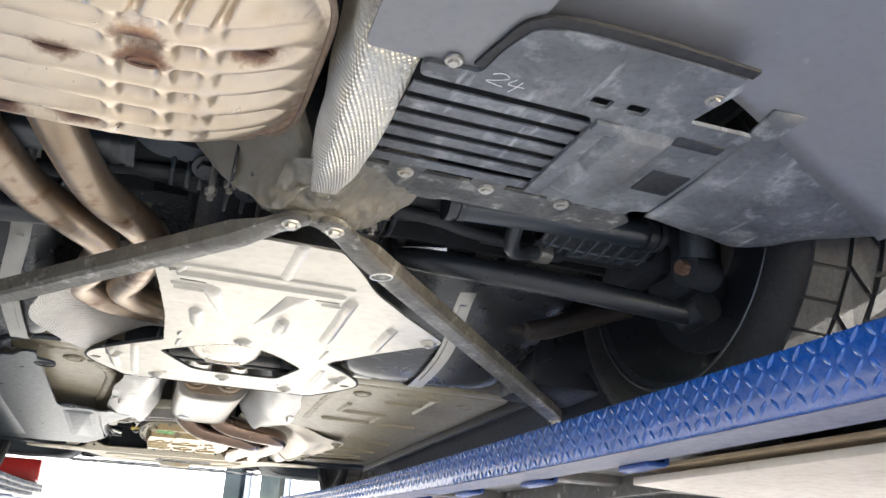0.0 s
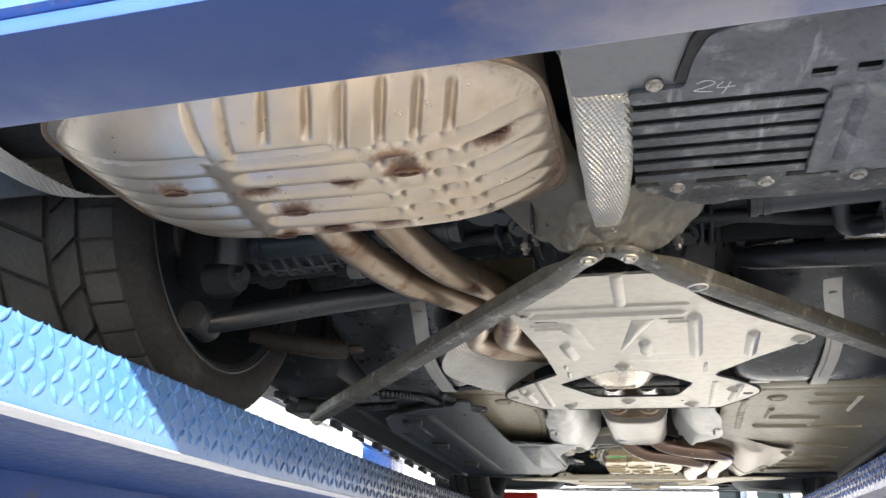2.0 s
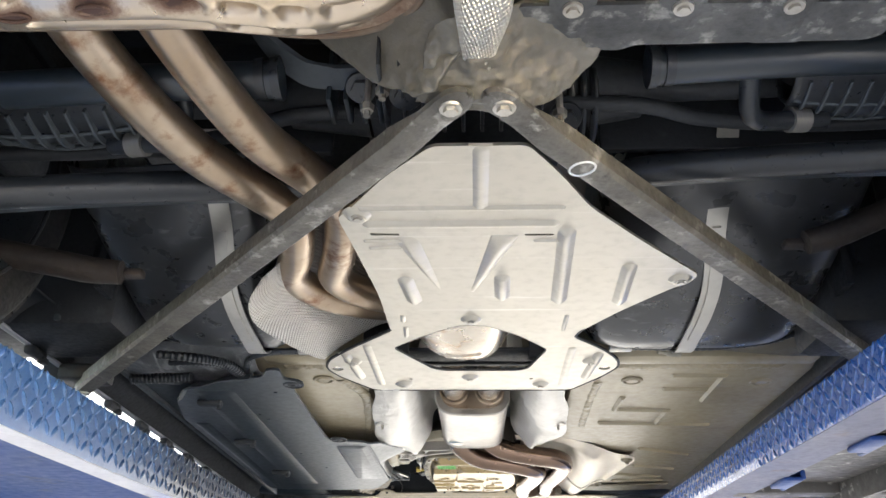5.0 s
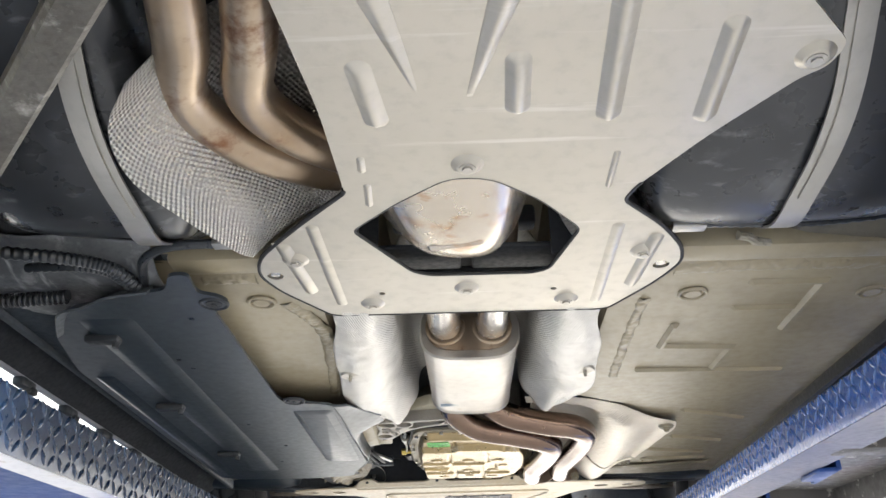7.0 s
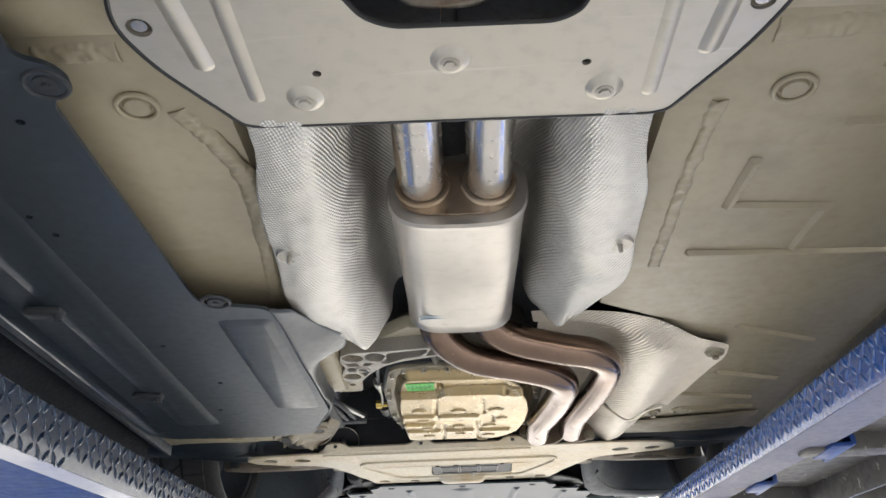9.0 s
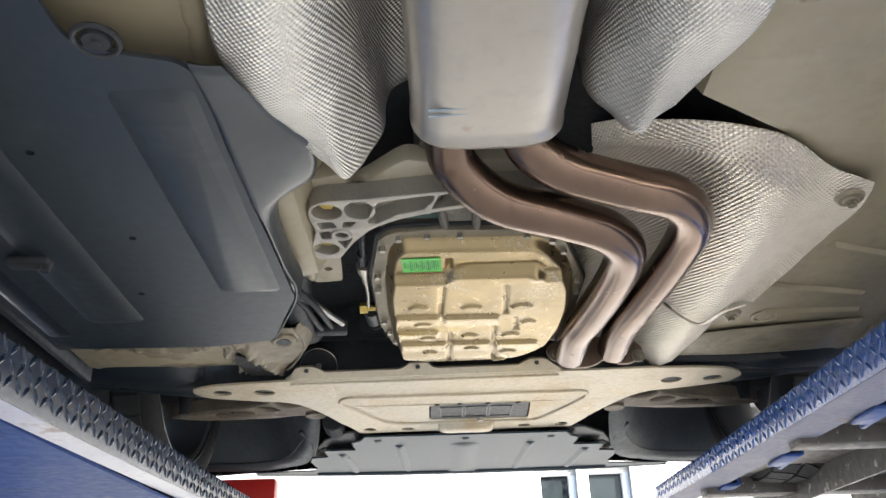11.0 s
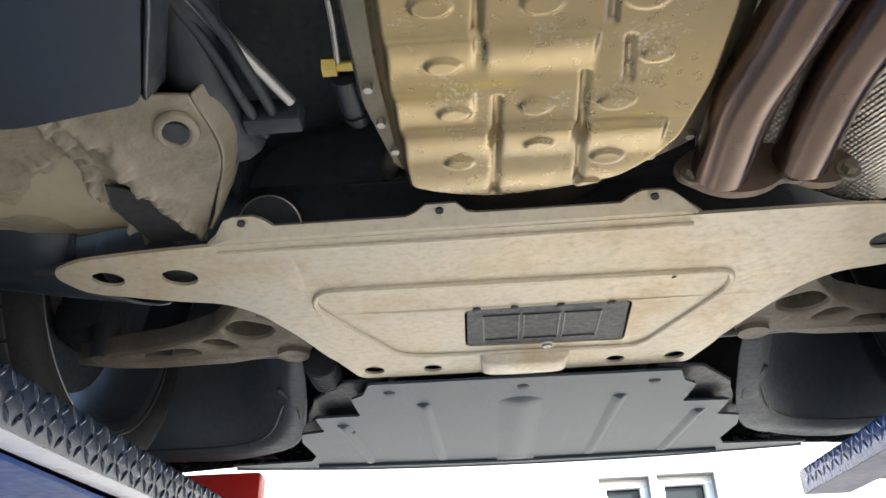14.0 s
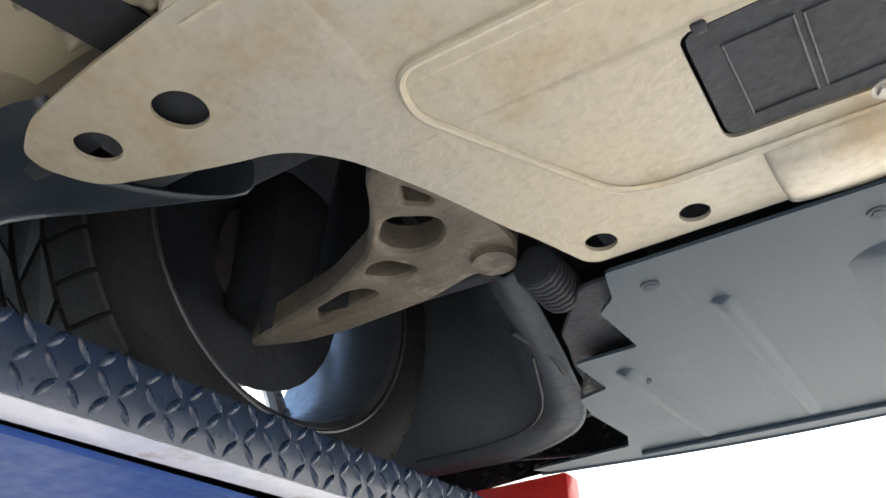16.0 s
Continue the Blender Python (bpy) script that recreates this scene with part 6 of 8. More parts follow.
g = Geo().plate(rounded(LC, 0.012), 1.728, 1.733, [circle(x, y, 0.0045, 10) for x, y in dots])


def tub(g, x0, x1, y0, y1, z, h, ch):
    """A shallow pressed tub that hangs h below z, with sloped flanks."""
    a = rounded([(x0, y0), (x1, y0), (x1, y1), (x0, y1)], ch * 0.9, 4)
    b = rounded([(x0 + ch, y0 + ch), (x1 - ch, y0 + ch), (x1 - ch, y1 - ch), (x0 + ch, y1 - ch)], ch * 0.6, 4)
    n = len(a)
    g.add([(x, y, z + 0.0005) for x, y in a] + [(x, y, z - h) for x, y in b], [(i, (i + 1) % n, n + (i + 1) % n, n + i) for i in range(n)] + [tuple(range(n, 2 * n))])


tub(g, -0.336, -0.256, 1.205, 1.625, 1.728, 0.0045, 0.014)
tub(g, -0.545, -0.462, 0.735, 1.715, 1.728, 0.0032, 0.016)
tub(g, -0.620, -0.585, 0.98, 1.760, 1.728, 0.0035, 0.010)
cover = part("floor_cover", g, PLASTIC_CLEAN, car, "large grey-black plastic floor cover with small drain holes")
# upturned inner flank and the turned lip at the rear corner
patch("cover_flank", [[(-0.254, 1.174, 1.730), (-0.250, 1.25, 1.730), (-0.250, 1.33, 1.730), (-0.249, 1.40, 1.730), (-0.246, 1.45, 1.730), (-0.244, 1.56, 1.730), (-0.243, 1.645, 1.730), (-0.298, 1.792, 1.730)],
                      [(-0.242, 1.178, 1.730), (-0.226, 1.26, 1.738), (-0.213, 1.33, 1.742), (-0.216, 1.395, 1.743), (-0.238, 1.445, 1.742), (-0.240, 1.56, 1.742), (-0.240, 1.650, 1.742), (-0.294, 1.796, 1.742)],
                      [(-0.228, 1.183, 1.733), (-0.201, 1.27, 1.745), (-0.174, 1.328, 1.752), (-0.184, 1.392, 1.756), (-0.232, 1.443, 1.758), (-0.238, 1.56, 1.758), (-0.238, 1.655, 1.758), (-0.290, 1.80, 1.758)]], PLASTIC_CLEAN, cover, 10, 42, 0.003, "raised inner flank of the cover")
# paler plastic here stands in for the light on the turned lip
part("cover_lip", Geo().strip([(-0.585, 0.79, 1.730), (-0.545, 0.705, 1.727), (-0.505, 0.687, 1.728), (-0.462, 0.662, 1.730), (-0.41, 0.652, 1.731)], 0.022, 0.003, (0.5, 0.5, 0.6)), LINER, cover, "turned lip of the cover, paler for the light on it")
for x, y in ((-0.338, 0.695), (-0.318, 1.145)):
    g = Geo()
    g.tube([(x + 0.018 * math.cos(a), y + 0.018 * math.sin(a), 1.7285) for a in np.linspace(0, 6.283, 17)[:-1]], 0.0026, 8, 2, True)
    g.cyl((x, y, 1.731), (x, y, 1.7265), 0.0125, 0.011, 16).cyl((x, y, 1.728), (x, y, 1.7245), 0.005, 0.004, 6)
    part("fastener", g, BLACK, cover, "round plastic fastener")
for x, y in ((-0.545, 1.145), (-0.53, 0.80), (-0.535, 1.511)):
    g = Geo().box((x, y, 1.722), (0.05, 0.022, 0.012), 0.004).cyl((x + 0.02, y, 1.72), (x + 0.02, y, 1.709), 0.006, 0.005, 10)
    part("clip", g, BLACK, cover, "dark moulded clip")
# black discs above the small holes stand in for their shade
for i, (x, y) in enumerate(dots):
    part("drain_recess", Geo().cyl((x, y, 1.7345), (x, y, 1.7335), 0.006, None, 12), BLACK, cover)

# ---- gearbox, pan, carrier ----
PANF = [(-0.128, 1.580), (-0.112, 1.562), (-0.05, 1.556), (0.088, 1.562), (0.118, 1.592), (0.160, 1.718), (0.160, 1.745), (0.158, 1.920), (0.140, 1.948), (0.09, 1.985), (0.0, 2.005), (-0.10, 1.99), (-0.130, 1.950), (-0.146, 1.866), (-0.146, 1.694)]
PANB = [(-0.108, 1.600), (-0.092, 1.574), (0.074, 1.578), (0.094, 1.596), (0.119, 1.640), (0.133, 1.691), (0.139, 1.755), (0.137, 1.830), (0.124, 1.905), (0.106, 1.935), (0.076, 1.967), (0.019, 1.989), (-0.037, 2.000), (-0.085, 1.984), (-0.117, 1.962), (-0.122, 1.819), (-0.120, 1.70)]
PANB = [(0.004 + (x - 0.004) * 1.055, y) for x, y in PANB]
a, b = rounded(PANF, 0.010), rounded(PANB, 0.012)


def inside_depth(x, y, poly):
    """Distance from (x, y) to the outline, negative outside."""
    d, odd = 9.0, False
    for i in range(len(poly)):
        (x0, y0), (x1, y1) = poly[i - 1], poly[i]
        ex, ey = x1 - x0, y1 - y0
        t = max(0.0, min(1.0, ((x - x0) * ex + (y - y0) * ey) / (ex * ex + ey * ey + 1e-12)))
        d = min(d, math.hypot(x - x0 - t * ex, y - y0 - t * ey))
        if (y0 > y) != (y1 > y) and x < x0 + (y - y0) / (y1 - y0) * ex:
            odd = not odd
    return d if odd else -d


def ridge(v, v0, w):
    return math.exp(-((v - v0) / w) ** 2)


def pan_z(x, y):
    d = inside_depth(x, y, b)
    z = 1.776 - 0.0165 * step(-0.002, 0.012, d)
    inner = step(0.002, 0.013, d)
    # the front field hangs lower; its edge steps across the pan
    ys = 1.655 + (-0.016 * step(-0.046, -0.024, x) + 0.016 * step(0.078, 0.102, x))
    z -= 0.0115 * step(ys - 0.006, ys + 0.006, y) * inner
    # rolled lip behind the step, with a knuckle at its corner
    z += 0.0030 * ridge(y, ys - 0.012, 0.006) * step(-0.024, -0.006, x) * step(0.10, 0.085, x) * inner
    z -= 0.0040 * math.exp(-((x - 0.084) / 0.009) ** 2 - ((y - 1.645) / 0.010) ** 2)
    z += 0.0050 * ridge(x, -0.0355, 0.004) * step(1.602, 1.608, y) * step(1.638, 1.632, y)
    # terraces
    for y0, x0, x1 in ((1.767, -0.116, -0.051), (1.770, -0.043, 0.038), (1.826, -0.116, -0.053), (1.874, -0.113, -0.042), (1.873, -0.032, 0.028), (1.877, 0.040, 0.104)):
        side_fade = step(x0 - 0.003, x0 + 0.003, x) * step(x1 + 0.003, x1 - 0.003, x) * inner
        z -= 0.0045 * step(y0 - 0.0025, y0 + 0.0025, y) * (1 - step(y0 + 0.004, y0 + 0.046, y)) * side_fade
    # pressed grooves
    for x0, x1, y0, y1 in ((-0.044, -0.049, 1.668, 1.767), (0.042, 0.048, 1.666, 1.766), (0.063, 0.067, 1.778, 1.828), (-0.034, -0.038, 1.836, 1.985), (0.033, 0.038, 1.812, 1.958)):
        xc = x0 + (x1 - x0) * (y - y0) / (y1 - y0)
        z += 0.0042 * ridge(x, xc, 0.0036) * step(y0 - 0.003, y0 + 0.003, y) * step(y1 + 0.003, y1 - 0.003, y) * inner
    for x0, y0, r in PAN_KNOBS:
        q = math.hypot((x - x0) / r, (y - y0) / (r * 0.72))
        z -= 0.0030 * step(1.0, 0.72, q)
    # the front end curves up, with shallow dents all over
    z += 0.012 * step(1.93, 2.01, y) ** 1.5
    return z + 0.0003 * noise.noise((x * 22, y * 22, 3)) * inner


PAN_KNOBS = [(-0.080, 1.738, 0.017), (-0.003, 1.741, 0.017), (0.070, 1.741, 0.018), (-0.075, 1.796, 0.015), (0.084, 1.799, 0.013), (-0.069, 1.850, 0.015), (-0.004, 1.850, 0.015), (0.060, 1.849, 0.016), (-0.068, 1.920, 0.014),
             (0.0, 1.896, 0.014), (0.060, 1.922, 0.016), (0.048, 1.966, 0.014)]
pan_edge = Geo().cast(a, 1.7755, 1.783, (), 0.002)
g = Geo()
nx_, ny_ = 170, 250
keep = {}
vs, fs = [], []
for i in range(nx_ + 1):
    for j in range(ny_ + 1):
        x, y = -0.140 + 0.296 * i / nx_, 1.566 + 0.445 * j / ny_
        if inside_depth(x, y, b) > -0.006:
            keep[i, j] = len(vs)
            vs.append((x, y, pan_z(x, y)))
for i in range(nx_):
    for j in range(ny_):
        q = [keep.get(k) for k in ((i, j), (i + 1, j), (i + 1, j + 1), (i, j + 1))]
        if None not in q:
            fs.append(tuple(q))
g.add(vs, fs)
gearbox = part("gearbox", Geo().box((0, 1.77, 1.86), (0.25, 0.42, 0.155), 0.02).box((0.0, 1.50, 1.865), (0.15, 0.16, 0.10), 0.02).cyl((0, 1.98, 1.90), (0, 2.2, 1.93), 0.11, 0.14, 32), CASE, car, "grimy cast gearbox housing")
pan = part("gearbox_pan", g, PAN, gearbox, "yellow-chromated oil pan with white corrosion", angle=50)
part("pan_flange", pan_edge, PAN_FLANGE, pan, "grimy bolted flange of the pan")
part("gasket", Geo().cast([(0.004 + (x - 0.004) * 1.02, 1.78 + (y - 1.78) * 1.015) for x, y in a], 1.7832, 1.788, (), 0.001), BLACK, pan, "black pan gasket")
P = [Vector((x, y, 0)) for x, y in rounded(PANF, 0.03)]
acc = 0.0
for i in range(len(P)):
    acc += (P[i] - P[i - 1]).length
    if acc > 0.037:
        acc = 0.0
        c = Vector((0.005, 1.772, 0))
        q = c + (P[i] - c) * 0.95
        part("bolt", Geo().bolt((q.x, q.y, 1.7755), 0.0045, 0.006, False), BOLT, pan)
g = Geo().box((-0.072, 1.620, 1.7586), (0.052, 0.039, 0.0008), 0, Euler((0, 0, radians(-2))).to_matrix())
st = part("sticker", g, GREEN, pan, "bright green paper sticker")
g = Geo()
rnd = random.Random(4)
for r_ in range(18):
    ln = 0.030 * rnd.uniform(0.45, 1.0)
    g.box((-0.0945 + 0.0026 * r_, 1.620 + rnd.uniform(-0.2, 0.2) * (0.032 - ln), 1.7579), (0.0006 + 0.0006 * (r_ % 3 == 0), ln, 0.0003), 0, Euler((0, 0, radians(-2))).to_matrix())
part("print", g, INK, st, "rows of small print", smooth=False)
g = Geo().box((-0.068, 1.535, 1.800), (0.042, 0.034, 0.002), 0, Euler((radians(-35), 0, 0)).to_matrix())
lb = part("type_label", g, LABEL_DARK, gearbox, "dark green type label")
g = Geo()
for r_ in range(3):
    g.box((-0.068, 1.527 + r_ * 0.0075, 1.8038 - r_ * 0.00525), (0.032 - 0.006 * r_, 0.0028, 0.001), 0, Euler((radians(-35), 0, 0)).to_matrix())
part("print", g, LABEL_INK, lb, "rows of pale print", smooth=False)
g = Geo()
g.add([(-0.055, 1.49, 1.80), (0.06, 1.49, 1.80), (0.045, 1.55, 1.785), (-0.045, 1.55, 1.785), (-0.055, 1.49, 1.81), (0.06, 1.49, 1.81), (0.045, 1.55, 1.80), (-0.045, 1.55, 1.80)],
      [(0, 1, 2, 3), (4, 5, 6, 7), (0, 1, 5, 4), (1, 2, 6, 5), (2, 3, 7, 6), (3, 0, 4, 7)])
for x in (-0.05, 0.0, 0.05):
    g.tube([(x, 1.485, 1.797), (x * 0.8, 1.56, 1.782)], 0.006, 8, 2)
g.cyl((-0.03, 1.52, 1.796), (-0.03, 1.52, 1.783), 0.012, 0.010).cyl((0.03, 1.52, 1.796), (0.03, 1.52, 1.783), 0.012, 0.010)
part("rear_housing", g, CASE, gearbox, "ribbed rear housing of the gearbox")
# carrier arm: cast web with pockets
CARR = [(-0.204, 1.492), (-0.187, 1.481), (-0.139, 1.478), (-0.106, 1.473), (-0.049, 1.466), (0.0, 1.463), (0.06, 1.461), (0.12, 1.465), (0.12, 1.49), (0.06, 1.494), (-0.004, 1.500), (-0.053, 1.512), (-0.099, 1.528), (-0.132, 1.549),
        (-0.156, 1.580), (-0.172, 1.610), (-0.181, 1.628), (-0.211, 1.631), (-0.218, 1.60), (-0.203, 1.553), (-0.208, 1.52)]
pockets = [circle(-0.184, 1.506, 0.0185, 22), circle(-0.144, 1.504, 0.0185, 22, 0.021), circle(-0.172, 1.561, 0.0085, 16), rounded([(-0.2, 1.531), (-0.18, 1.529), (-0.176, 1.545), (-0.197, 1.549)], 0.004),
           rounded([(-0.2, 1.555), (-0.186, 1.552), (-0.186, 1.573), (-0.199, 1.574)], 0.004), circle(-0.196, 1.600, 0.0165, 20), rounded([(-0.166, 1.53), (-0.150, 1.53), (-0.16, 1.545), (-0.17, 1.545)], 0.003),
           rounded([(-0.180, 1.578), (-0.165, 1.574), (-0.158, 1.570), (-0.172, 1.60)], 0.003), rounded([(-0.121, 1.487), (-0.093, 1.480), (-0.052, 1.472), (-0.053, 1.484), (-0.066, 1.505), (-0.099, 1.516), (-0.127, 1.538), (-0.137, 1.535)], 0.004),
           rounded([(-0.046, 1.472), (0.0, 1.468), (0.02, 1.468), (0.02, 1.491), (-0.01, 1.494), (-0.056, 1.505)], 0.004), rounded([(0.026, 1.468), (0.10, 1.468), (0.10, 1.486), (0.026, 1.490)], 0.004)]
g = Geo().cast(rounded(CARR, 0.010), 1.776, 1.798, pockets, 0.0012)
carrier = part("gearbox_carrier", g, ALU_CAST, car, "cast aluminium gearbox carrier with thin-walled pockets", angle=25)
part("carrier_web", Geo().plate(rounded(CARR, 0.012), 1.798, 1.801), ALU_CAST, carrier)
part("bolt", Geo().bolt((-0.184, 1.506, 1.798), 0.010, 0.012), BRASS, carrier, "yellow-zinc bolt")
part("bolt", Geo().bolt((-0.196, 1.600, 1.798), 0.009, 0.012), BRASS, carrier, "yellow-zinc bolt")
g = Geo().tube([(-0.172 + 0.0105 * math.cos(a), 1.561 + 0.0105 * math.sin(a), 1.776) for a in np.linspace(0, 6.283, 15)[:-1]], 0.003, 8, 2, True)
part("boss", g, ALU_CAST, carrier)
BRK = [(-0.218, 1.475), (-0.160, 1.459), (-0.151, 1.492), (-0.128, 1.472), (-0.098, 1.443), (-0.084, 1.433), (-0.055, 1.440), (0.0, 1.436), (0.09, 1.440), (0.09, 1.50), (-0.10, 1.515), (-0.188, 1.56), (-0.21, 1.57), (-0.224, 1.69), (-0.244, 1.70)]
part("tunnel_bracket", Geo().cast(rounded(BRK, 0.006), 1.8015, 1.824, (), 0.004), mat("beige_bracket_paint", (0.42, 0.385, 0.29), (0.33, 0.295, 0.215), 8, (0.35, 0.5), 0.1, 0.2, 90), car, "beige painted bracket behind the carrier")
# body-coloured tunnel edge beside the carrier and bracket
patch("tunnel_edge", [[(-0.232, 1.40, 1.784), (-0.232, 1.50, 1.784), (-0.234, 1.62, 1.786), (-0.24, 1.70, 1.788)], [(-0.214, 1.39, 1.782), (-0.212, 1.50, 1.785), (-0.214, 1.62, 1.787), (-0.228, 1.71, 1.79)],
                      [(-0.19, 1.36, 1.82), (-0.19, 1.50, 1.85), (-0.20, 1.62, 1.85), (-0.225, 1.72, 1.85)]], FLOOR_PAINT, car, 12, 20, 0.003, "beige painted tunnel edge")
g = Geo().plate(rounded([(-0.227, 1.60), (-0.180, 1.60), (-0.190, 1.725), (-0.231, 1.729)], 0.008), 1.790, 1.795, [circle(-0.206, 1.686, 0.006, 12)])
part("tunnel_tab", g, FLOOR_PAINT, car, "beige painted tab with a hole")
# shift linkage and selector
g = Geo().tube([(-0.146, 1.54, 1.81), (-0.152, 1.62, 1.80), (-0.156, 1.685, 1.797)], 0.0045, 8, 4).cyl((-0.156, 1.66, 1.80), (-0.157, 1.69, 1.797), 0.007, 0.007)
lk = part("shift_linkage", g, BLACK_SATIN, car, "black shift linkage rod")
part("joint", Geo().cyl((-0.157, 1.688, 1.797), (-0.158, 1.712, 1.796), 0.0105, 0.009, 16).cyl((-0.158, 1.712, 1.796), (-0.158, 1.745, 1.796), 0.0055, 0.0055, 12), BOLT, lk, "bare metal joint")
part("lower_rod", Geo().tube([(-0.158, 1.74, 1.796), (-0.159, 1.79, 1.796), (-0.163, 1.84, 1.797)], 0.0028, 8, 4), STRAP, lk, "thin bare rod")
part("nut", Geo().cyl((-0.176, 1.842, 1.797), (-0.164, 1.842, 1.797), 0.0085, None, 6).cyl((-0.164, 1.842, 1.797), (-0.150, 1.842, 1.797), 0.005), BRASS, lk, "yellow-zinc nut")
g = Geo().cyl((-0.160, 1.855, 1.80), (-0.158, 1.90, 1.80), 0.013, 0.013).cyl((-0.158, 1.90, 1.80), (-0.156, 1.915, 1.80), 0.015, 0.011)
part("plug_connector", g, BLACK_SATIN, car, "black plug connector with a ribbed collar")
# pipe and lines beside the gearbox
for pts, r, mt, nm, lbl in [([(-0.26, 1.68, 1.82), (-0.268, 1.76, 1.80), (-0.276, 1.85, 1.79), (-0.270, 1.93, 1.80)], 0.027, BLACK, "elbow_hose", "black rubber elbow hose"),
                            ([(-0.285, 1.70, 1.785), (-0.255, 1.78, 1.776), (-0.243, 1.85, 1.774), (-0.24, 1.91, 1.785)], 0.0045, BLACK, "brake_line", "thin black line"),
                            ([(-0.275, 1.69, 1.785), (-0.240, 1.765, 1.774), (-0.226, 1.84, 1.774), (-0.224, 1.90, 1.785)], 0.0045, BLACK, "brake_line", "thin black line"),
                            ([(-0.268, 1.70, 1.78), (-0.236, 1.785, 1.778), (-0.206, 1.862, 1.78)], 0.005, STRAP, "support_rod", "bare metal support rod"),
                            ([(-0.10, 1.96, 1.83), (-0.135, 2.0, 1.82), (-0.15, 2.08, 1.85)], 0.009, CASE, "breather_pipe", "grimy pipe beside the gearbox")]:
    part(nm, Geo().tube(pts, r, 12, 8), mt, car, lbl)
part("line_bracket", Geo().box((-0.226, 1.885, 1.784), (0.05, 0.02, 0.025), 0.003), BLACK, car, "black line bracket")
# box section and rail end at the front of the left floor
def lumps(a, b, p):
    """Dents, brushed sealer that lies thick along two seams, and the trench between them."""
    x1 = float(np.interp(p.y, (1.84, 1.873, 1.925, 1.978, 2.025), (-0.381, -0.362, -0.355, -0.340, -0.336)))
    x2 = float(np.interp(p.y, (1.865, 1.905, 1.958, 2.026), (-0.400, -0.397, -0.410, -0.397)))
    seam = max(math.exp(-((p.x - x1) / 0.007) ** 2), math.exp(-((p.x - x2) / 0.009) ** 2), 0.8 * math.exp(-((p.y - 1.90 - 0.1 * (p.x + 0.5)) / 0.012) ** 2) * step(-0.41, -0.44, p.x))
    trench = step(1.93, 1.955, p.y) * step(2.05, 2.035, p.y) * step(x2 + 0.006, x2 + 0.016, p.x) * step(x1 - 0.005, x1 - 0.013, p.x)
    rough = 0.0045 * noise.noise(p * 60) + 0.004 * noise.noise(p * 140)
    return 0.005 * noise.noise(p * 11) + 0.0015 * noise.noise(p * 45) + seam * (0.0085 + 1.7 * rough) - 0.034 * trench


patch("rail_end", [[(-0.62, 1.80, 1.758), (-0.50, 1.80, 1.756), (-0.40, 1.81, 1.754), (-0.345, 1.81, 1.752), (-0.276, 1.82, 1.756)], [(-0.62, 1.90, 1.765), (-0.50, 1.90, 1.76), (-0.41, 1.89, 1.764), (-0.35, 1.89, 1.748), (-0.272, 1.89, 1.754)],
                   [(-0.62, 2.0, 1.77), (-0.50, 2.0, 1.768), (-0.42, 1.98, 1.776), (-0.36, 1.97, 1.750), (-0.297, 1.96, 1.757)], [(-0.6, 2.06, 1.79), (-0.50, 2.06, 1.782), (-0.42, 2.06, 1.790), (-0.360, 2.05, 1.762), (-0.332, 2.04, 1.766)]], GRIMY_PAINT, car, 110, 110, 0.003, "grimy beige painted rail end, sealed and dented",
      relief=lumps)
# a black sheet puts the trench's shade over the floor pan
part("rail_trench", Geo().plate([(-0.394, 1.938), (-0.376, 1.946), (-0.350, 1.99), (-0.342, 2.04), (-0.388, 2.04), (-0.402, 1.975)], 1.7590, 1.7610), GASKET, car, "black sheet that darkens the trench in the rail end")
patch("rail_side", [[(-0.276, 1.82, 1.756), (-0.272, 1.89, 1.754), (-0.297, 1.96, 1.757), (-0.332, 2.04, 1.766)], [(-0.266, 1.82, 1.775), (-0.260, 1.89, 1.775), (-0.284, 1.96, 1.778), (-0.32, 2.03, 1.785)],
                    [(-0.262, 1.82, 1.80), (-0.256, 1.89, 1.80), (-0.278, 1.96, 1.805), (-0.314, 2.02, 1.81)]], GRIMY_PAINT, car, 16, 16, 0.003, "grimy beige painted rail side", relief=lumps)
g = Geo().tube([(-0.298 + 0.015 * math.cos(a) - 0.004 * math.sin(a), 1.857 + 0.019 * math.sin(a), 1.7515) for a in np.linspace(0, 6.283, 19)[:-1]], 0.0045, 10, 2, True)
part("drain_ring", g, GRIMY_PAINT, car, "raised ring round a drain hole")
# a solid black plug stands in for the hole's shade
part("drain_hole", Geo().cyl((-0.298, 1.857, 1.756), (-0.298, 1.857, 1.7485), 0.0135, 0.0125), BLACK, car, "black plug in place of a drain hole")
# black pulley with a bright rim above the axle plate
g = Geo().cyl((-0.272, 2.058, 1.781), (-0.272, 2.076, 1.797), 0.033, 0.033, 36)
pulley = part("cooling_fan_pulley", g, BLACK, car, "black pulley with a thin bright rim")
part("pulley_rim", Geo().tube([(-0.272 + 0.0335 * math.cos(a), 2.0575 - 0.66 * 0.0335 * math.sin(a), 1.7805 + 0.75 * 0.0335 * math.sin(a)) for a in np.linspace(0, 6.283, 37)[:-1]], 0.0008, 6, 1, True), STRAP, pulley)
part("pulley_bolt", Geo().cyl((-0.272, 2.0535, 1.7765), (-0.272, 2.058, 1.781), 0.005, 0.006, 6), BOLT, pulley, "bright centre bolt")
patch("rail_end_right", [[(0.62, 1.85, 1.762), (0.48, 1.87, 1.76), (0.36, 1.9, 1.762)], [(0.62, 2.0, 1.77), (0.48, 2.0, 1.765), (0.36, 2.0, 1.765)], [(0.6, 2.05, 1.80), (0.48, 2.05, 1.79), (0.36, 2.05, 1.79)]], GRIMY_PAINT, car, 8, 8, 0.003, "grimy beige painted rail end")
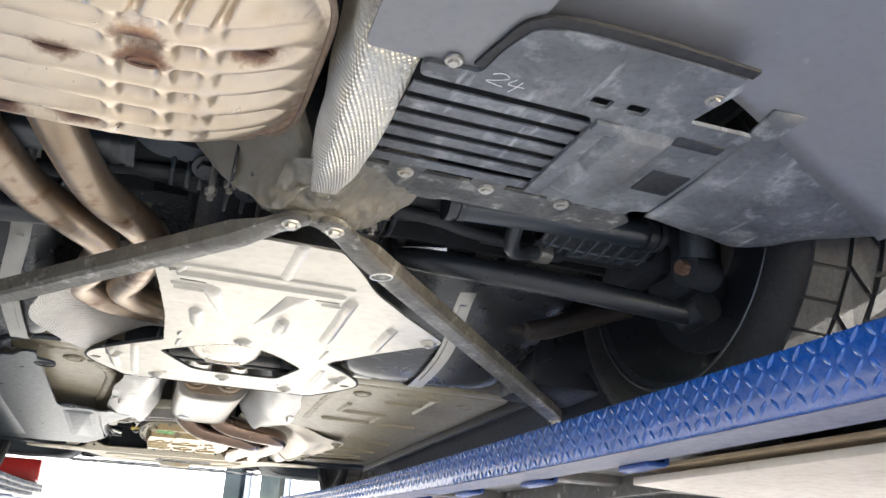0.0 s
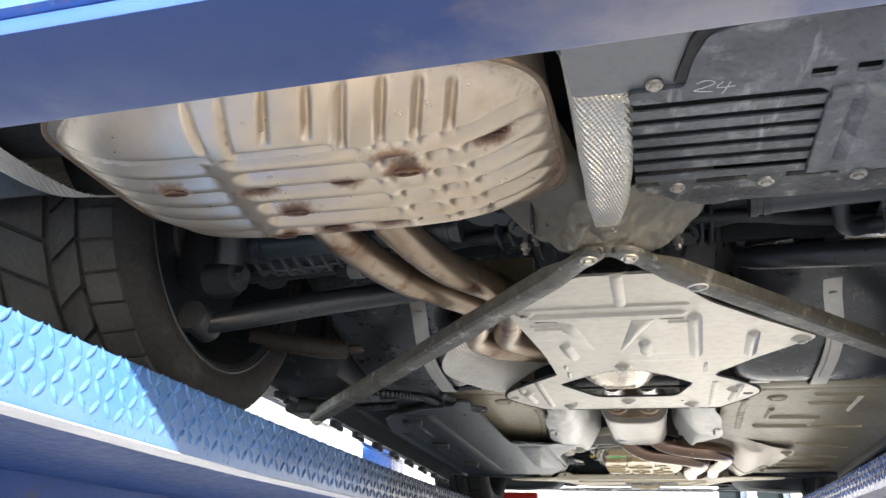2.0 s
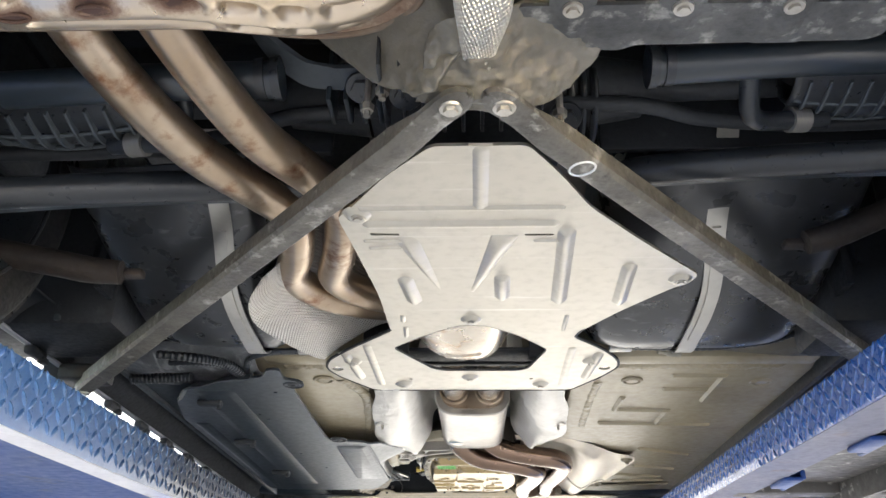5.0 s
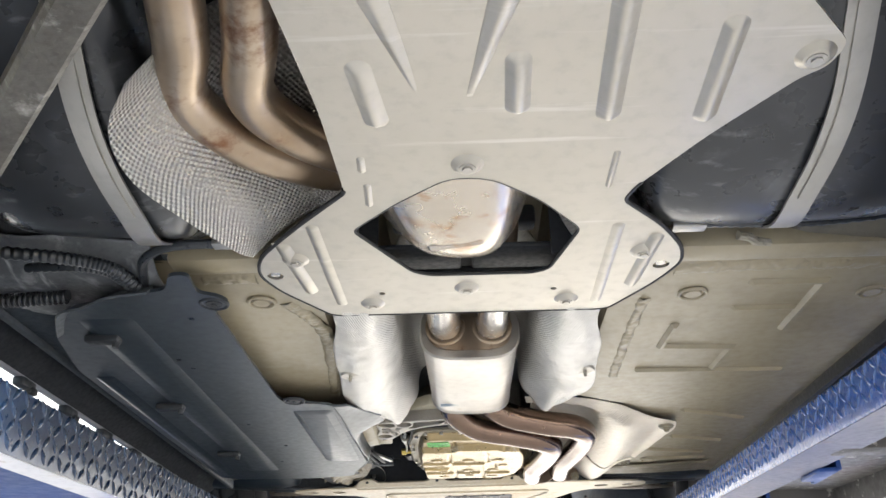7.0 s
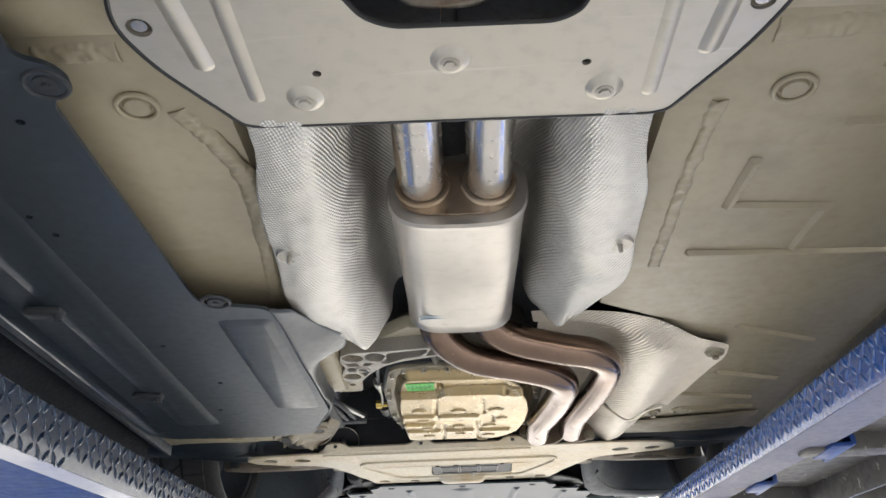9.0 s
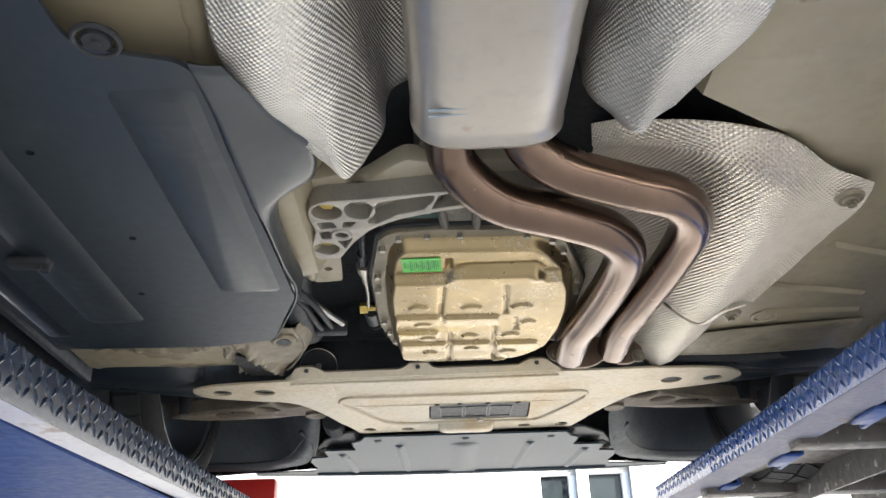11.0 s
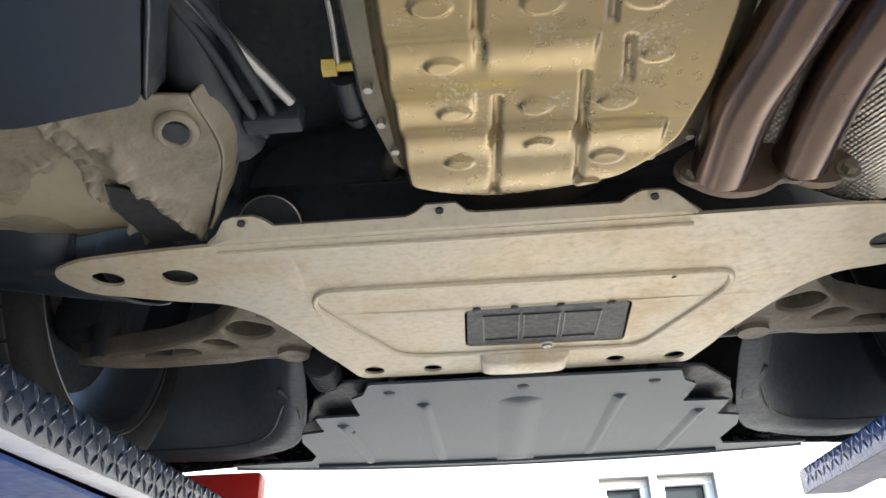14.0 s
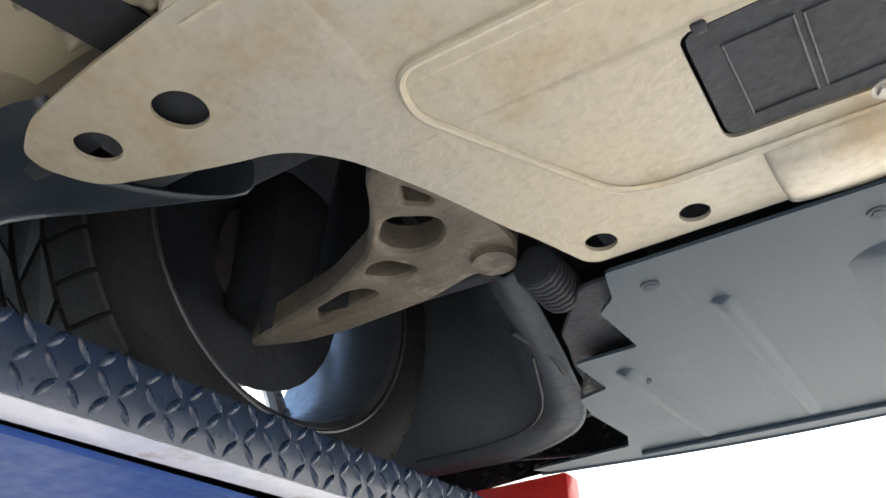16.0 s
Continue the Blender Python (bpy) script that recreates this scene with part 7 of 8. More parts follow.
# black sheet added to hide a sunlit strip above the axle plate
patch("rail_front_right", [[(0.34, 2.035, 1.774), (0.45, 2.035, 1.772), (0.60, 2.035, 1.772)], [(0.34, 2.06, 1.768), (0.45, 2.06, 1.766), (0.60, 2.06, 1.768)], [(0.31, 2.20, 1.84), (0.45, 2.20, 1.84), (0.60, 2.20, 1.84)]], BLACK, car, 10, 10, 0.004, "added black sheet over a bright gap above the axle plate")

# ---- front axle plate ----
HALF = [(0.305, 2.033), (0.40, 2.040), (0.465, 2.052), (0.495, 2.078), (0.50, 2.10), (0.485, 2.135), (0.40, 2.165), (0.345, 2.178), (0.315, 2.21), (0.285, 2.28), (0.255, 2.37), (0.235, 2.432), (0.225, 2.44)]
out = HALF + mirror(HALF)
out = rounded(out, [0.02] * 3 + [0.02] * 3 + [0.04] * 3 + [0.03] * 2 + [0.01] * 2 + [0.01] * 2 + [0.03] * 2 + [0.04] * 3 + [0.02] * 6)
holes = [circle(sx * x, y, r, 20) for sx in (1, -1) for x, y, r in ((0.449, 2.105, 0.017), (0.374, 2.11, 0.019), (0.21, 2.412, 0.014), (0.128, 2.415, 0.013))]
SLOT = rounded([(-0.070, 2.226), (0.130, 2.222), (0.136, 2.345), (-0.073, 2.341)], 0.012)
tilt = lambda x, y: -0.0025 * math.exp(-((x / 0.2) ** 2) - ((y - 2.26) / 0.07) ** 2)
g = Geo().plate(out, 1.739, 1.743, holes + [SLOT, circle(0.165, 2.17, 0.003, 8)], tilt)
axle_plate = part("axle_plate", g, ALU_DUSTY, car, "dusty aluminium axle plate with round holes")
EMB = rounded([(-0.235, 2.158), (0.225, 2.158), (0.238, 2.195), (0.165, 2.352), (0.145, 2.364), (-0.135, 2.364), (-0.165, 2.350), (-0.245, 2.195)], 0.02)
g = Geo().tube([(x, y, 1.7385 + tilt(x, y)) for x, y in EMB], 0.0036, 8, 1, True)
part("pressed_edge", g, ALU_DUSTY, axle_plate, "pressed edge of the raised field")
g = Geo()
vs = []
xs = np.linspace(-0.325, 0.165, 50)
tabs = (-0.285, -0.091, 0.116)
for x in xs:
    lift_ = max(max(0.0, 1 - max(0, abs(x - c) - 0.016) / 0.012) for c in tabs)
    end = min(1.0, (x + 0.325) / 0.02, (0.165 - x) / 0.02)
    yb = 2.036 + 0.002 * end
    h = 0.012 * end + 0.014 * min(lift_, 1) * end
    vs += [(x, yb + 0.012, 1.7385), (x, yb - 0.012 * end, 1.740), (x, yb - 0.014 * end - h * 0.55, 1.742 + h * 0.6), (x, yb - 0.011 * end - h * 0.55, 1.746 + h * 0.6), (x, yb + 0.012, 1.7425)]
g.add(vs, [(i * 5 + j, i * 5 + (j + 1) % 5, i * 5 + 5 + (j + 1) % 5, i * 5 + 5 + j) for i in range(49) for j in range(5)])
part("bend_edge", Geo().tube([(-0.318, 2.050, 1.7390), (-0.1, 2.050, 1.7386), (0.158, 2.050, 1.7390)], 0.0034, 8, 6), ALU_DUSTY, axle_plate, "rounded bend behind the lip")
part("folded_lip", g, ALU_DUSTY, axle_plate, "folded lip with three tabs")
# black discs stand in for the shade in the tab holes
for x in tabs:
    part("tab_hole", Geo().cyl((x, 2.0095, 1.7490), (x, 2.0105, 1.7515), 0.004, None, 10), BLACK, axle_plate)
# bulge at the front edge
patch("bulge", [[(-0.060, 2.366, 1.742), (-0.060, 2.378, 1.742), (-0.060, 2.41, 1.745), (-0.058, 2.442, 1.743)], [(-0.052, 2.366, 1.741), (-0.050, 2.376, 1.729), (-0.050, 2.41, 1.729), (-0.049, 2.444, 1.738)], [(0.0, 2.364, 1.741), (0.0, 2.374, 1.727), (0.0, 2.41, 1.728), (0.0, 2.446, 1.737)],
                [(0.052, 2.366, 1.741), (0.050, 2.376, 1.729), (0.050, 2.41, 1.729), (0.049, 2.444, 1.738)], [(0.060, 2.366, 1.742), (0.060, 2.378, 1.742), (0.060, 2.41, 1.745), (0.058, 2.442, 1.743)]], ALU_DUSTY, axle_plate, 24, 18, 0.002, "smooth bulge at the front edge")
# black service flap
g = Geo().plate(rounded([(-0.067, 2.229), (0.127, 2.225), (0.133, 2.342), (-0.070, 2.338)], 0.012), 1.7395, 1.7425)
flap = part("service_flap", g, BLACK, axle_plate, "black plastic service flap with three panels")
for i in range(3):
    x0 = -0.048 + i * 0.050
    g = Geo().tube([(x0, 2.250, 1.7393), (x0 + 0.044, 2.249, 1.7393), (x0 + 0.044, 2.322, 1.7393), (x0, 2.323, 1.7393)], 0.0013, 6, 1, True)
    part("flap_frame", g, BLACK_SATIN, flap)
for x in (-0.055, -0.01, 0.045, 0.105):
    part("flap_hinge", Geo().box((x, 2.2265, 1.7395), (0.010, 0.010, 0.008), 0.002), BLACK, flap)
part("flap_screw", Geo().bolt((0.035, 2.348, 1.740), 0.007, 0.005), BOLT, flap, "flap screw")


def hang_plate(x, y, z):
    """Stretches, skews and tilts the plate to fit the camera's view; it rises towards the front."""
    x -= 0.006 * step(2.14, 2.20, y) * step(0.30, 0.22, abs(x)) * step(2.37, 2.35, y)
    y = 2.0945 + (y - 2.108) * (0.93 if y < 2.108 else 1.067) + 0.02 * x * min(1.0, max(0.0, (y - 2.04) / 0.04))
    return x, y, z + 0.0085 + 0.045 * (y - 2.09) + 0.010 * x


reshape(axle_plate, hang_plate)
# subframe above the plate
part("front_subframe", Geo().box((0, 2.10, 1.80), (0.94, 0.06, 0.09), 0.015).box((0, 2.18, 1.85), (1.0, 0.16, 0.03), 0.01).box((0.19, 2.32, 1.83), (0.08, 0.36, 0.08), 0.015).box((-0.19, 2.32, 1.83), (0.08, 0.36, 0.08), 0.015), BLACK, car, "black front subframe")
part("engine_block", Geo().box((0, 2.36, 1.96), (0.44, 0.62, 0.28), 0.03).box((0, 2.40, 1.82), (0.34, 0.40, 0.06), 0.02), BLACK, car, "dark engine block and sump")
boot = part("steering_boot", Geo().cyl((-0.30, 2.47, 1.80), (-0.30, 2.54, 1.80), 0.022, 0.018), BLACK, car, "ribbed rubber steering boot")
for i in range(8):
    y = 2.475 + i * 0.008
    part("boot_fold", Geo().tube([(-0.30 + 0.022 * math.cos(a), y, 1.80 + 0.022 * math.sin(a)) for a in np.linspace(0, 6.283, 13)[:-1]], 0.0035, 6, 1, True), BLACK, boot)
# control arms
ARM = [(0.30, 2.275), (0.325, 2.262), (0.345, 2.268), (0.366, 2.306), (0.408, 2.364), (0.479, 2.400), (0.594, 2.426), (0.620, 2.436), (0.615, 2.445), (0.567, 2.468), (0.511, 2.476), (0.409, 2.474), (0.345, 2.456), (0.320, 2.462), (0.295, 2.455),
       (0.283, 2.426), (0.284, 2.378), (0.296, 2.33)]
AH = [rounded([(0.390, 2.352), (0.369, 2.331), (0.357, 2.328), (0.325, 2.349), (0.327, 2.371), (0.347, 2.388), (0.371, 2.388), (0.388, 2.372)], 0.010), rounded([(0.437, 2.396), (0.417, 2.382), (0.399, 2.385), (0.384, 2.411), (0.393, 2.418), (0.417, 2.416)], 0.007),
      rounded([(0.512, 2.419), (0.468, 2.409), (0.447, 2.415), (0.441, 2.431), (0.48, 2.437), (0.526, 2.438)], 0.007), rounded([(0.326, 2.292), (0.312, 2.325), (0.321, 2.331), (0.337, 2.316)], 0.005)]
for s in (1, -1):
    o = ARM if s > 0 else mirror(ARM)
    hs = [h if s > 0 else [(-x, y) for x, y in h][::-1] for h in AH]
    g = Geo().cast(rounded(o, 0.014), 1.778, 1.812, hs, 0.0055, lambda x, y: -0.02 * max(0, abs(x) - 0.45) + 0.0)
    arm = part("control_arm", g, ARM_CAST, car, "cast aluminium front control arm with openings", angle=25)
    part("ball_joint", Geo().cyl((s * 0.313, 2.437, 1.815), (s * 0.313, 2.437, 1.770), 0.026, 0.021, 24), ARM_CAST, arm, "cast boss of the arm")
    part("ball_joint", Geo().cyl((s * 0.585, 2.435, 1.83), (s * 0.585, 2.435, 1.780), 0.022, 0.016, 20), BLACK, arm, "black ball joint")
    reshape(arm, lambda x, y, z: (x * 1.072, y + 0.015, z + 0.034))
    part("tie_rod", Geo().tube([(s * 0.30, 2.52, 1.84), (s * 0.46, 2.505, 1.838), (s * 0.62, 2.50, 1.838)], 0.010, 12, 6), BLACK_SATIN, car, "black tie rod")
    part("damper", Geo().cyl((s * 0.55, 2.46, 1.82), (s * 0.50, 2.46, 2.12), 0.03, None, 20), BLACK_SATIN, car, "black front damper")
    patch("arch_edge", [[(s * 0.475, 2.045, 1.79), (s * 0.53, 2.025, 1.785), (s * 0.62, 1.995, 1.785), (s * 0.72, 2.0, 1.79)], [(s * 0.485, 2.075, 1.768), (s * 0.54, 2.06, 1.762), (s * 0.63, 2.04, 1.762), (s * 0.74, 2.04, 1.768)],
                        [(s * 0.50, 2.12, 1.765), (s * 0.55, 2.105, 1.760), (s * 0.62, 2.085, 1.760), (s * 0.76, 2.07, 1.766)], [(s * 0.43, 2.205, 1.775), (s * 0.52, 2.155, 1.768), (s * 0.61, 2.115, 1.768), (s * 0.76, 2.09, 1.775)],
                        [(s * 0.43, 2.19, 1.84), (s * 0.52, 2.15, 1.84), (s * 0.61, 2.11, 1.84), (s * 0.78, 2.09, 1.84)]], PLASTIC_CLEAN, car, 24, 16, 0.003, "grey-black liner edge behind the front wheel")
    part("liner_flap", Geo().box((s * 0.43, 2.150, 1.776), (0.17, 0.02, 0.018), 0.004), BLACK, car)
# front undertray
TR = [(0.225, 2.455), (0.240, 2.51), (0.263, 2.535), (0.265, 2.645), (0.342, 2.648), (0.346, 2.752), (0.390, 2.768), (0.404, 2.84), (0.405, 2.975), (0.425, 3.03), (0.60, 3.045), (0.58, 3.085), (0.30, 3.145), (0.12, 3.160)]
o = TR + mirror(TR)
rise = lambda x, y: 0.006 + 0.105 * (y - 2.49)
g = Geo().plate(rounded(o, 0.006), 1.752, 1.756, [], rise)
tray_ribs = []
for x in (-0.305, -0.155, 0.0, 0.155, 0.305):
    y = 2.71 if abs(x) > 0.2 else 2.585
    tray_ribs.append(Geo().rib((x, y, 1.7515 + rise(x, y)), (x, 3.05, 1.7515 + rise(x, 3.05)), 0.016 if x else 0.046, 0.0055))
tray = part("undertray", g, TRAY, car, "grey plastic front undertray with long ribs")
for g in tray_ribs:
    part("tray_rib", g, TRAY, tray)
part("front_lip", Geo().tube([(-0.60, 3.08, 1.822), (-0.3, 3.145, 1.829), (0, 3.163, 1.831), (0.3, 3.145, 1.829), (0.60, 3.08, 1.822)], 0.005, 8, 6).tube([(-0.42, 3.075, 1.8165), (0, 3.098, 1.8195), (0.42, 3.075, 1.8165)], 0.004, 8, 8), TRAY, tray, "pale front lip")
for x, y in ((-0.20, 2.505), (0.195, 2.505), (0.0, 2.50), (-0.30, 2.76), (0.31, 2.76)):
    part("screw", Geo().bolt((x, y, 1.752 + rise(x, y)), 0.006, 0.003), LINER, tray, "dusty washer screw")
for s in (1, -1):
    side_plate = [(0.20, 2.50), (0.272, 2.507), (0.335, 2.60), (0.345, 2.64), (0.365, 2.70), (0.375, 2.75), (0.42, 2.82), (0.40, 2.87), (0.20, 2.87)]
    o = side_plate if s > 0 else mirror(side_plate)
    part("tray_side", Geo().cast(rounded(o, 0.008), 1.780, 1.785, (), 0.002, lambda x, y: 0.105 * max(0.0, y - 2.52)), BLACK, car, "black plate above the undertray edge")
    wave = lambda a, b, p: 0.004 * noise.noise(p * 9) + 0.0015 * noise.noise(p * 30)
    patch("arch_front_liner", [[(s * 0.335, 2.50, 1.82), (s * 0.345, 2.58, 1.81), (s * 0.368, 2.70, 1.795), (s * 0.408, 2.83, 1.795), (s * 0.48, 2.915, 1.80), (s * 0.60, 2.945, 1.80), (s * 0.82, 2.93, 1.80)],
                               [(s * 0.36, 2.50, 1.825), (s * 0.385, 2.58, 1.82), (s * 0.412, 2.70, 1.808), (s * 0.455, 2.80, 1.808), (s * 0.52, 2.865, 1.812), (s * 0.62, 2.885, 1.812), (s * 0.82, 2.88, 1.812)],
                               [(s * 0.385, 2.49, 1.90), (s * 0.43, 2.58, 1.93), (s * 0.45, 2.68, 1.93), (s * 0.49, 2.76, 1.93), (s * 0.55, 2.81, 1.93), (s * 0.63, 2.83, 1.93), (s * 0.82, 2.83, 1.93)],
                               [(s * 0.40, 2.48, 2.12), (s * 0.45, 2.57, 2.12), (s * 0.48, 2.66, 2.12), (s * 0.52, 2.73, 2.12), (s * 0.57, 2.77, 2.12), (s * 0.64, 2.79, 2.12), (s * 0.82, 2.80, 2.12)]],
          LINER, car, 30, 48, 0.003, "grey-black plastic liner ahead of the front wheel", relief=wave)
    # a black line stands in for the shade in the liner's crease
    part("liner_seam", Geo().tube([(s * 0.40, 2.66, 1.807), (s * 0.455, 2.792, 1.803), (s * 0.52, 2.86, 1.806), (s * 0.60, 2.883, 1.808), (s * 0.72, 2.882, 1.808)], 0.0022, 6, 6), BLACK, car, "black line for the shaded crease in the liner")
    part("liner_rib", Geo().tube([(s * 0.395, 2.60, 1.812), (s * 0.375, 2.66, 1.80), (s * 0.378, 2.70, 1.796)], 0.004, 8, 6), BLACK, car, "moulded rib of the liner")
    part("tray_clip", Geo().box((s * 0.335, 2.728, 1.80), (0.05, 0.03, 0.008), 0.003, Euler((0, 0, s * -0.5)).to_matrix()), BLACK, car, "black plastic clip at the tray edge")
# black sheet added to shut light out of the nose
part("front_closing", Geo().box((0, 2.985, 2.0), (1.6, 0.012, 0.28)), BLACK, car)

# ---- rear right cover with louvres ----
CV = [(0.052, -0.452), (0.108, -0.455), (0.115, -0.50), (0.128, -0.535), (0.16, -0.545), (0.245, -0.548), (0.342, -0.545), (0.347, -0.525), (0.335, -0.46), (0.415, -0.462), (0.418, -0.262), (0.395, -0.255), (0.395, -0.242), (0.30, -0.245), (0.262, -0.25), (0.25, -0.30), (0.255, -0.40),
      (0.24, -0.43), (0.055, -0.43)]
z0 = 1.806
holes = [rounded([(0.224, -0.465), (0.247, -0.465), (0.247, -0.448), (0.224, -0.448)], 0.003), rounded([(0.264, -0.467), (0.287, -0.467), (0.287, -0.450), (0.264, -0.450)], 0.003)]
g = Geo().plate(rounded(CV, 0.008), z0, z0 + 0.005, holes)
tub(g, 0.27, 0.345, -0.43, -0.27, z0, 0.010, 0.012)
vent = part("rear_cover", g, PLASTIC, car, "scuffed black plastic rear cover with louvres")
for i in range(6):
    y = -0.398 + i * 0.0292
    g = Geo()
    x0, x1 = 0.054, 0.2465
    g.add([(x0, y - 0.0205, z0 - 0.001), (x1, y - 0.0205, z0 - 0.001), (x1, y, z0 + 0.001), (x0, y, z0 + 0.001), (x0, y - 0.0195, z0 + 0.002), (x1, y - 0.0195, z0 + 0.002), (x1, y, z0 + 0.004), (x0, y, z0 + 0.004)],
          [(0, 1, 2, 3), (4, 5, 6, 7), (0, 1, 5, 4), (1, 2, 6, 5), (2, 3, 7, 6), (3, 0, 4, 7)])
    part("louvre", g, PLASTIC, vent, smooth=False)
# a black sheet stands in for the shade behind the louvres
part("louvre_back", Geo().box((0.155, -0.345, z0 + 0.027), (0.22, 0.20, 0.006)), BLACK, vent, "black sheet that darkens the gap behind the louvres")
g = Geo().box((0.256, -0.335, z0 - 0.002), (0.022, 0.16, 0.008), 0.003).box((0.262, -0.42, z0 - 0.002), (0.03, 0.02, 0.008), 0.003)
part("louvre_post", g, PLASTIC, vent)
# front flange strip
g = Geo().plate(rounded([(0.052, -0.24), (0.395, -0.24), (0.412, -0.225), (0.405, -0.192), (0.39, -0.186), (0.17, -0.184), (0.155, -0.176), (0.06, -0.182)], 0.006), z0 + 0.001, z0 + 0.006)
fl = part("cover_flange", g, PLASTIC_WORN, vent, "scuffed flange strip of the cover")
for x in (0.103, 0.205, 0.306):
    part("flange_pad", Geo().rib((x, -0.236, z0 + 0.001), (x, -0.205, z0 + 0.001), 0.026, 0.004), PLASTIC_WORN, fl)
    part("bolt", Geo().bolt((x, -0.238, z0 - 0.002), 0.0065, 0.005), BOLT, fl, "rusty flange bolt")
part("bolt", Geo().bolt((0.079, -0.460, z0 + 0.003), 0.0058, 0.005), BOLT, vent, "washer bolt")
part("bolt", Geo().bolt((0.333, -0.505, z0 + 0.001), 0.0065, 0.005), BOLT, vent, "washer bolt")
# black blocks stand in for the shade in two recesses
part("recess", Geo().box((0.385, -0.335, z0 + 0.001), (0.05, 0.05, 0.006), 0.002), BLACK, vent, "black patch for a square recess")
part("recess", Geo().box((0.372, -0.425, z0 + 0.001), (0.06, 0.018, 0.006), 0.002), BLACK, vent, "black patch for a slot")
# a black strip stands in for the unlit gap beside the bumper
part("cover_gap", Geo().strip([(0.104, -0.462, z0 + 0.0035), (0.112, -0.50, z0 + 0.0035), (0.124, -0.538, z0 + 0.0035), (0.16, -0.552, z0 + 0.0035), (0.245, -0.555, z0 + 0.0035), (0.345, -0.552, z0 + 0.0035)], 0.012, 0.004, (0, 1, 0)), GASKET, vent, "black strip in the unlit gap along the cover")
# hand-written chalk figures
chalk = [[(0.119, -0.453), (0.126, -0.457), (0.133, -0.456), (0.136, -0.451), (0.126, -0.445), (0.117, -0.441), (0.127, -0.438), (0.135, -0.437)], [(0.144, -0.453), (0.139, -0.443), (0.156, -0.443)], [(0.151, -0.451), (0.148, -0.441), (0.144, -0.431)]]
g = Geo()
for stroke in chalk:
    g.tube([(x, y - 0.006, z0 - 0.0002) for x, y in stroke], 0.00042, 6, 5)
part("chalk_figures", g, CHALK, vent, "white hand-written figures 24")
# inner bumper tab beside the cover
g = Geo().plate(rounded([(-0.008, -0.62), (0.135, -0.62), (0.128, -0.535), (0.115, -0.50), (0.106, -0.453), (0.09, -0.447), (-0.003, -0.447)], 0.008), z0 + 0.006, z0 + 0.010)
part("bumper_tab", g, BUMPER, car, "grey bumper tab bolted to the cover")
# wheel arch panels beside the covers
patch("arch_panel", [[(0.41, -0.50, 1.815), (0.55, -0.51, 1.82), (0.68, -0.49, 1.82), (0.86, -0.46, 1.83)], [(0.416, -0.36, 1.802), (0.53, -0.36, 1.797), (0.66, -0.37, 1.795), (0.84, -0.38, 1.81)],
                     [(0.416, -0.255, 1.802), (0.51, -0.245, 1.797), (0.60, -0.24, 1.80), (0.80, -0.345, 1.83)]], PLASTIC, car, 14, 20, 0.004, "scuffed black arch panel")
patch("arch_panel", [[(-0.62, -0.46, 1.86), (-0.68, -0.42, 1.85), (-0.76, -0.42, 1.86)], [(-0.61, -0.36, 1.87), (-0.66, -0.37, 1.86), (-0.74, -0.38, 1.87)], [(-0.60, -0.30, 1.90), (-0.62, -0.32, 1.90), (-0.66, -0.34, 1.91)]], BLACK, car, 8, 8, 0.004, "black arch panel")
# embossed shield left of the silencer
patch("side_shield", [[(-0.60, -0.66, 1.810), (-0.64, -0.55, 1.786), (-0.63, -0.40, 1.785), (-0.615, -0.325, 1.810)], [(-0.66, -0.66, 1.810), (-0.69, -0.56, 1.790), (-0.68, -0.41, 1.788), (-0.66, -0.335, 1.815)],
                      [(-0.72, -0.66, 1.870), (-0.74, -0.56, 1.860), (-0.73, -0.42, 1.855), (-0.70, -0.35, 1.875)]], FOIL_GREY, car, 20, 20, 0.0015, "grey embossed shield beside the silencer")
# pointed centre shield
patch("centre_shield", [[(-0.036, -0.60, 1.99), (-0.026, -0.50, 1.97), (-0.018, -0.43, 1.94), (-0.010, -0.30, 1.86), (-0.004, -0.205, 1.80)], [(-0.026, -0.60, 1.90), (-0.012, -0.50, 1.858), (-0.006, -0.43, 1.826), (-0.003, -0.30, 1.790), (0.002, -0.196, 1.772)],
                        [(0.010, -0.60, 1.89), (0.018, -0.50, 1.850), (0.020, -0.43, 1.818), (0.020, -0.30, 1.784), (0.015, -0.190, 1.768)], [(0.052, -0.60, 1.89), (0.053, -0.50, 1.852), (0.053, -0.43, 1.822), (0.045, -0.295, 1.788), (0.028, -0.196, 1.772)],
                        [(0.056, -0.60, 1.93), (0.057, -0.50, 1.89), (0.056, -0.43, 1.86), (0.050, -0.29, 1.82), (0.033, -0.205, 1.80)]], FOIL, car, 40, 60, 0.0015, "silver embossed pointed heat shield",
      relief=lambda a, b, p: 0.0025 * noise.noise(p * 26))
# grey sealed body nose round the brace apex
lump = lambda a, b, p: 0.008 * noise.noise(p * 28) + 0.005 * noise.noise(p * 65) + 0.002 * noise.noise(p * 160)
patch("body_nose", [[(-0.030, -0.215, 1.80), (-0.040, -0.190, 1.770), (-0.046, -0.158, 1.764)], [(-0.008, -0.235, 1.80), (-0.016, -0.195, 1.764), (-0.020, -0.160, 1.753)], [(0.03, -0.24, 1.80), (0.025, -0.195, 1.764), (0.02, -0.156, 1.752)],
                    [(0.085, -0.235, 1.835), (0.08, -0.190, 1.795), (0.06, -0.15, 1.757)], [(0.150, -0.23, 1.85), (0.140, -0.180, 1.815), (0.095, -0.145, 1.775)]], GREY_SEAL, car, 90, 80, 0.004, "grey undersealed body nose with lumpy sealer", relief=lump)
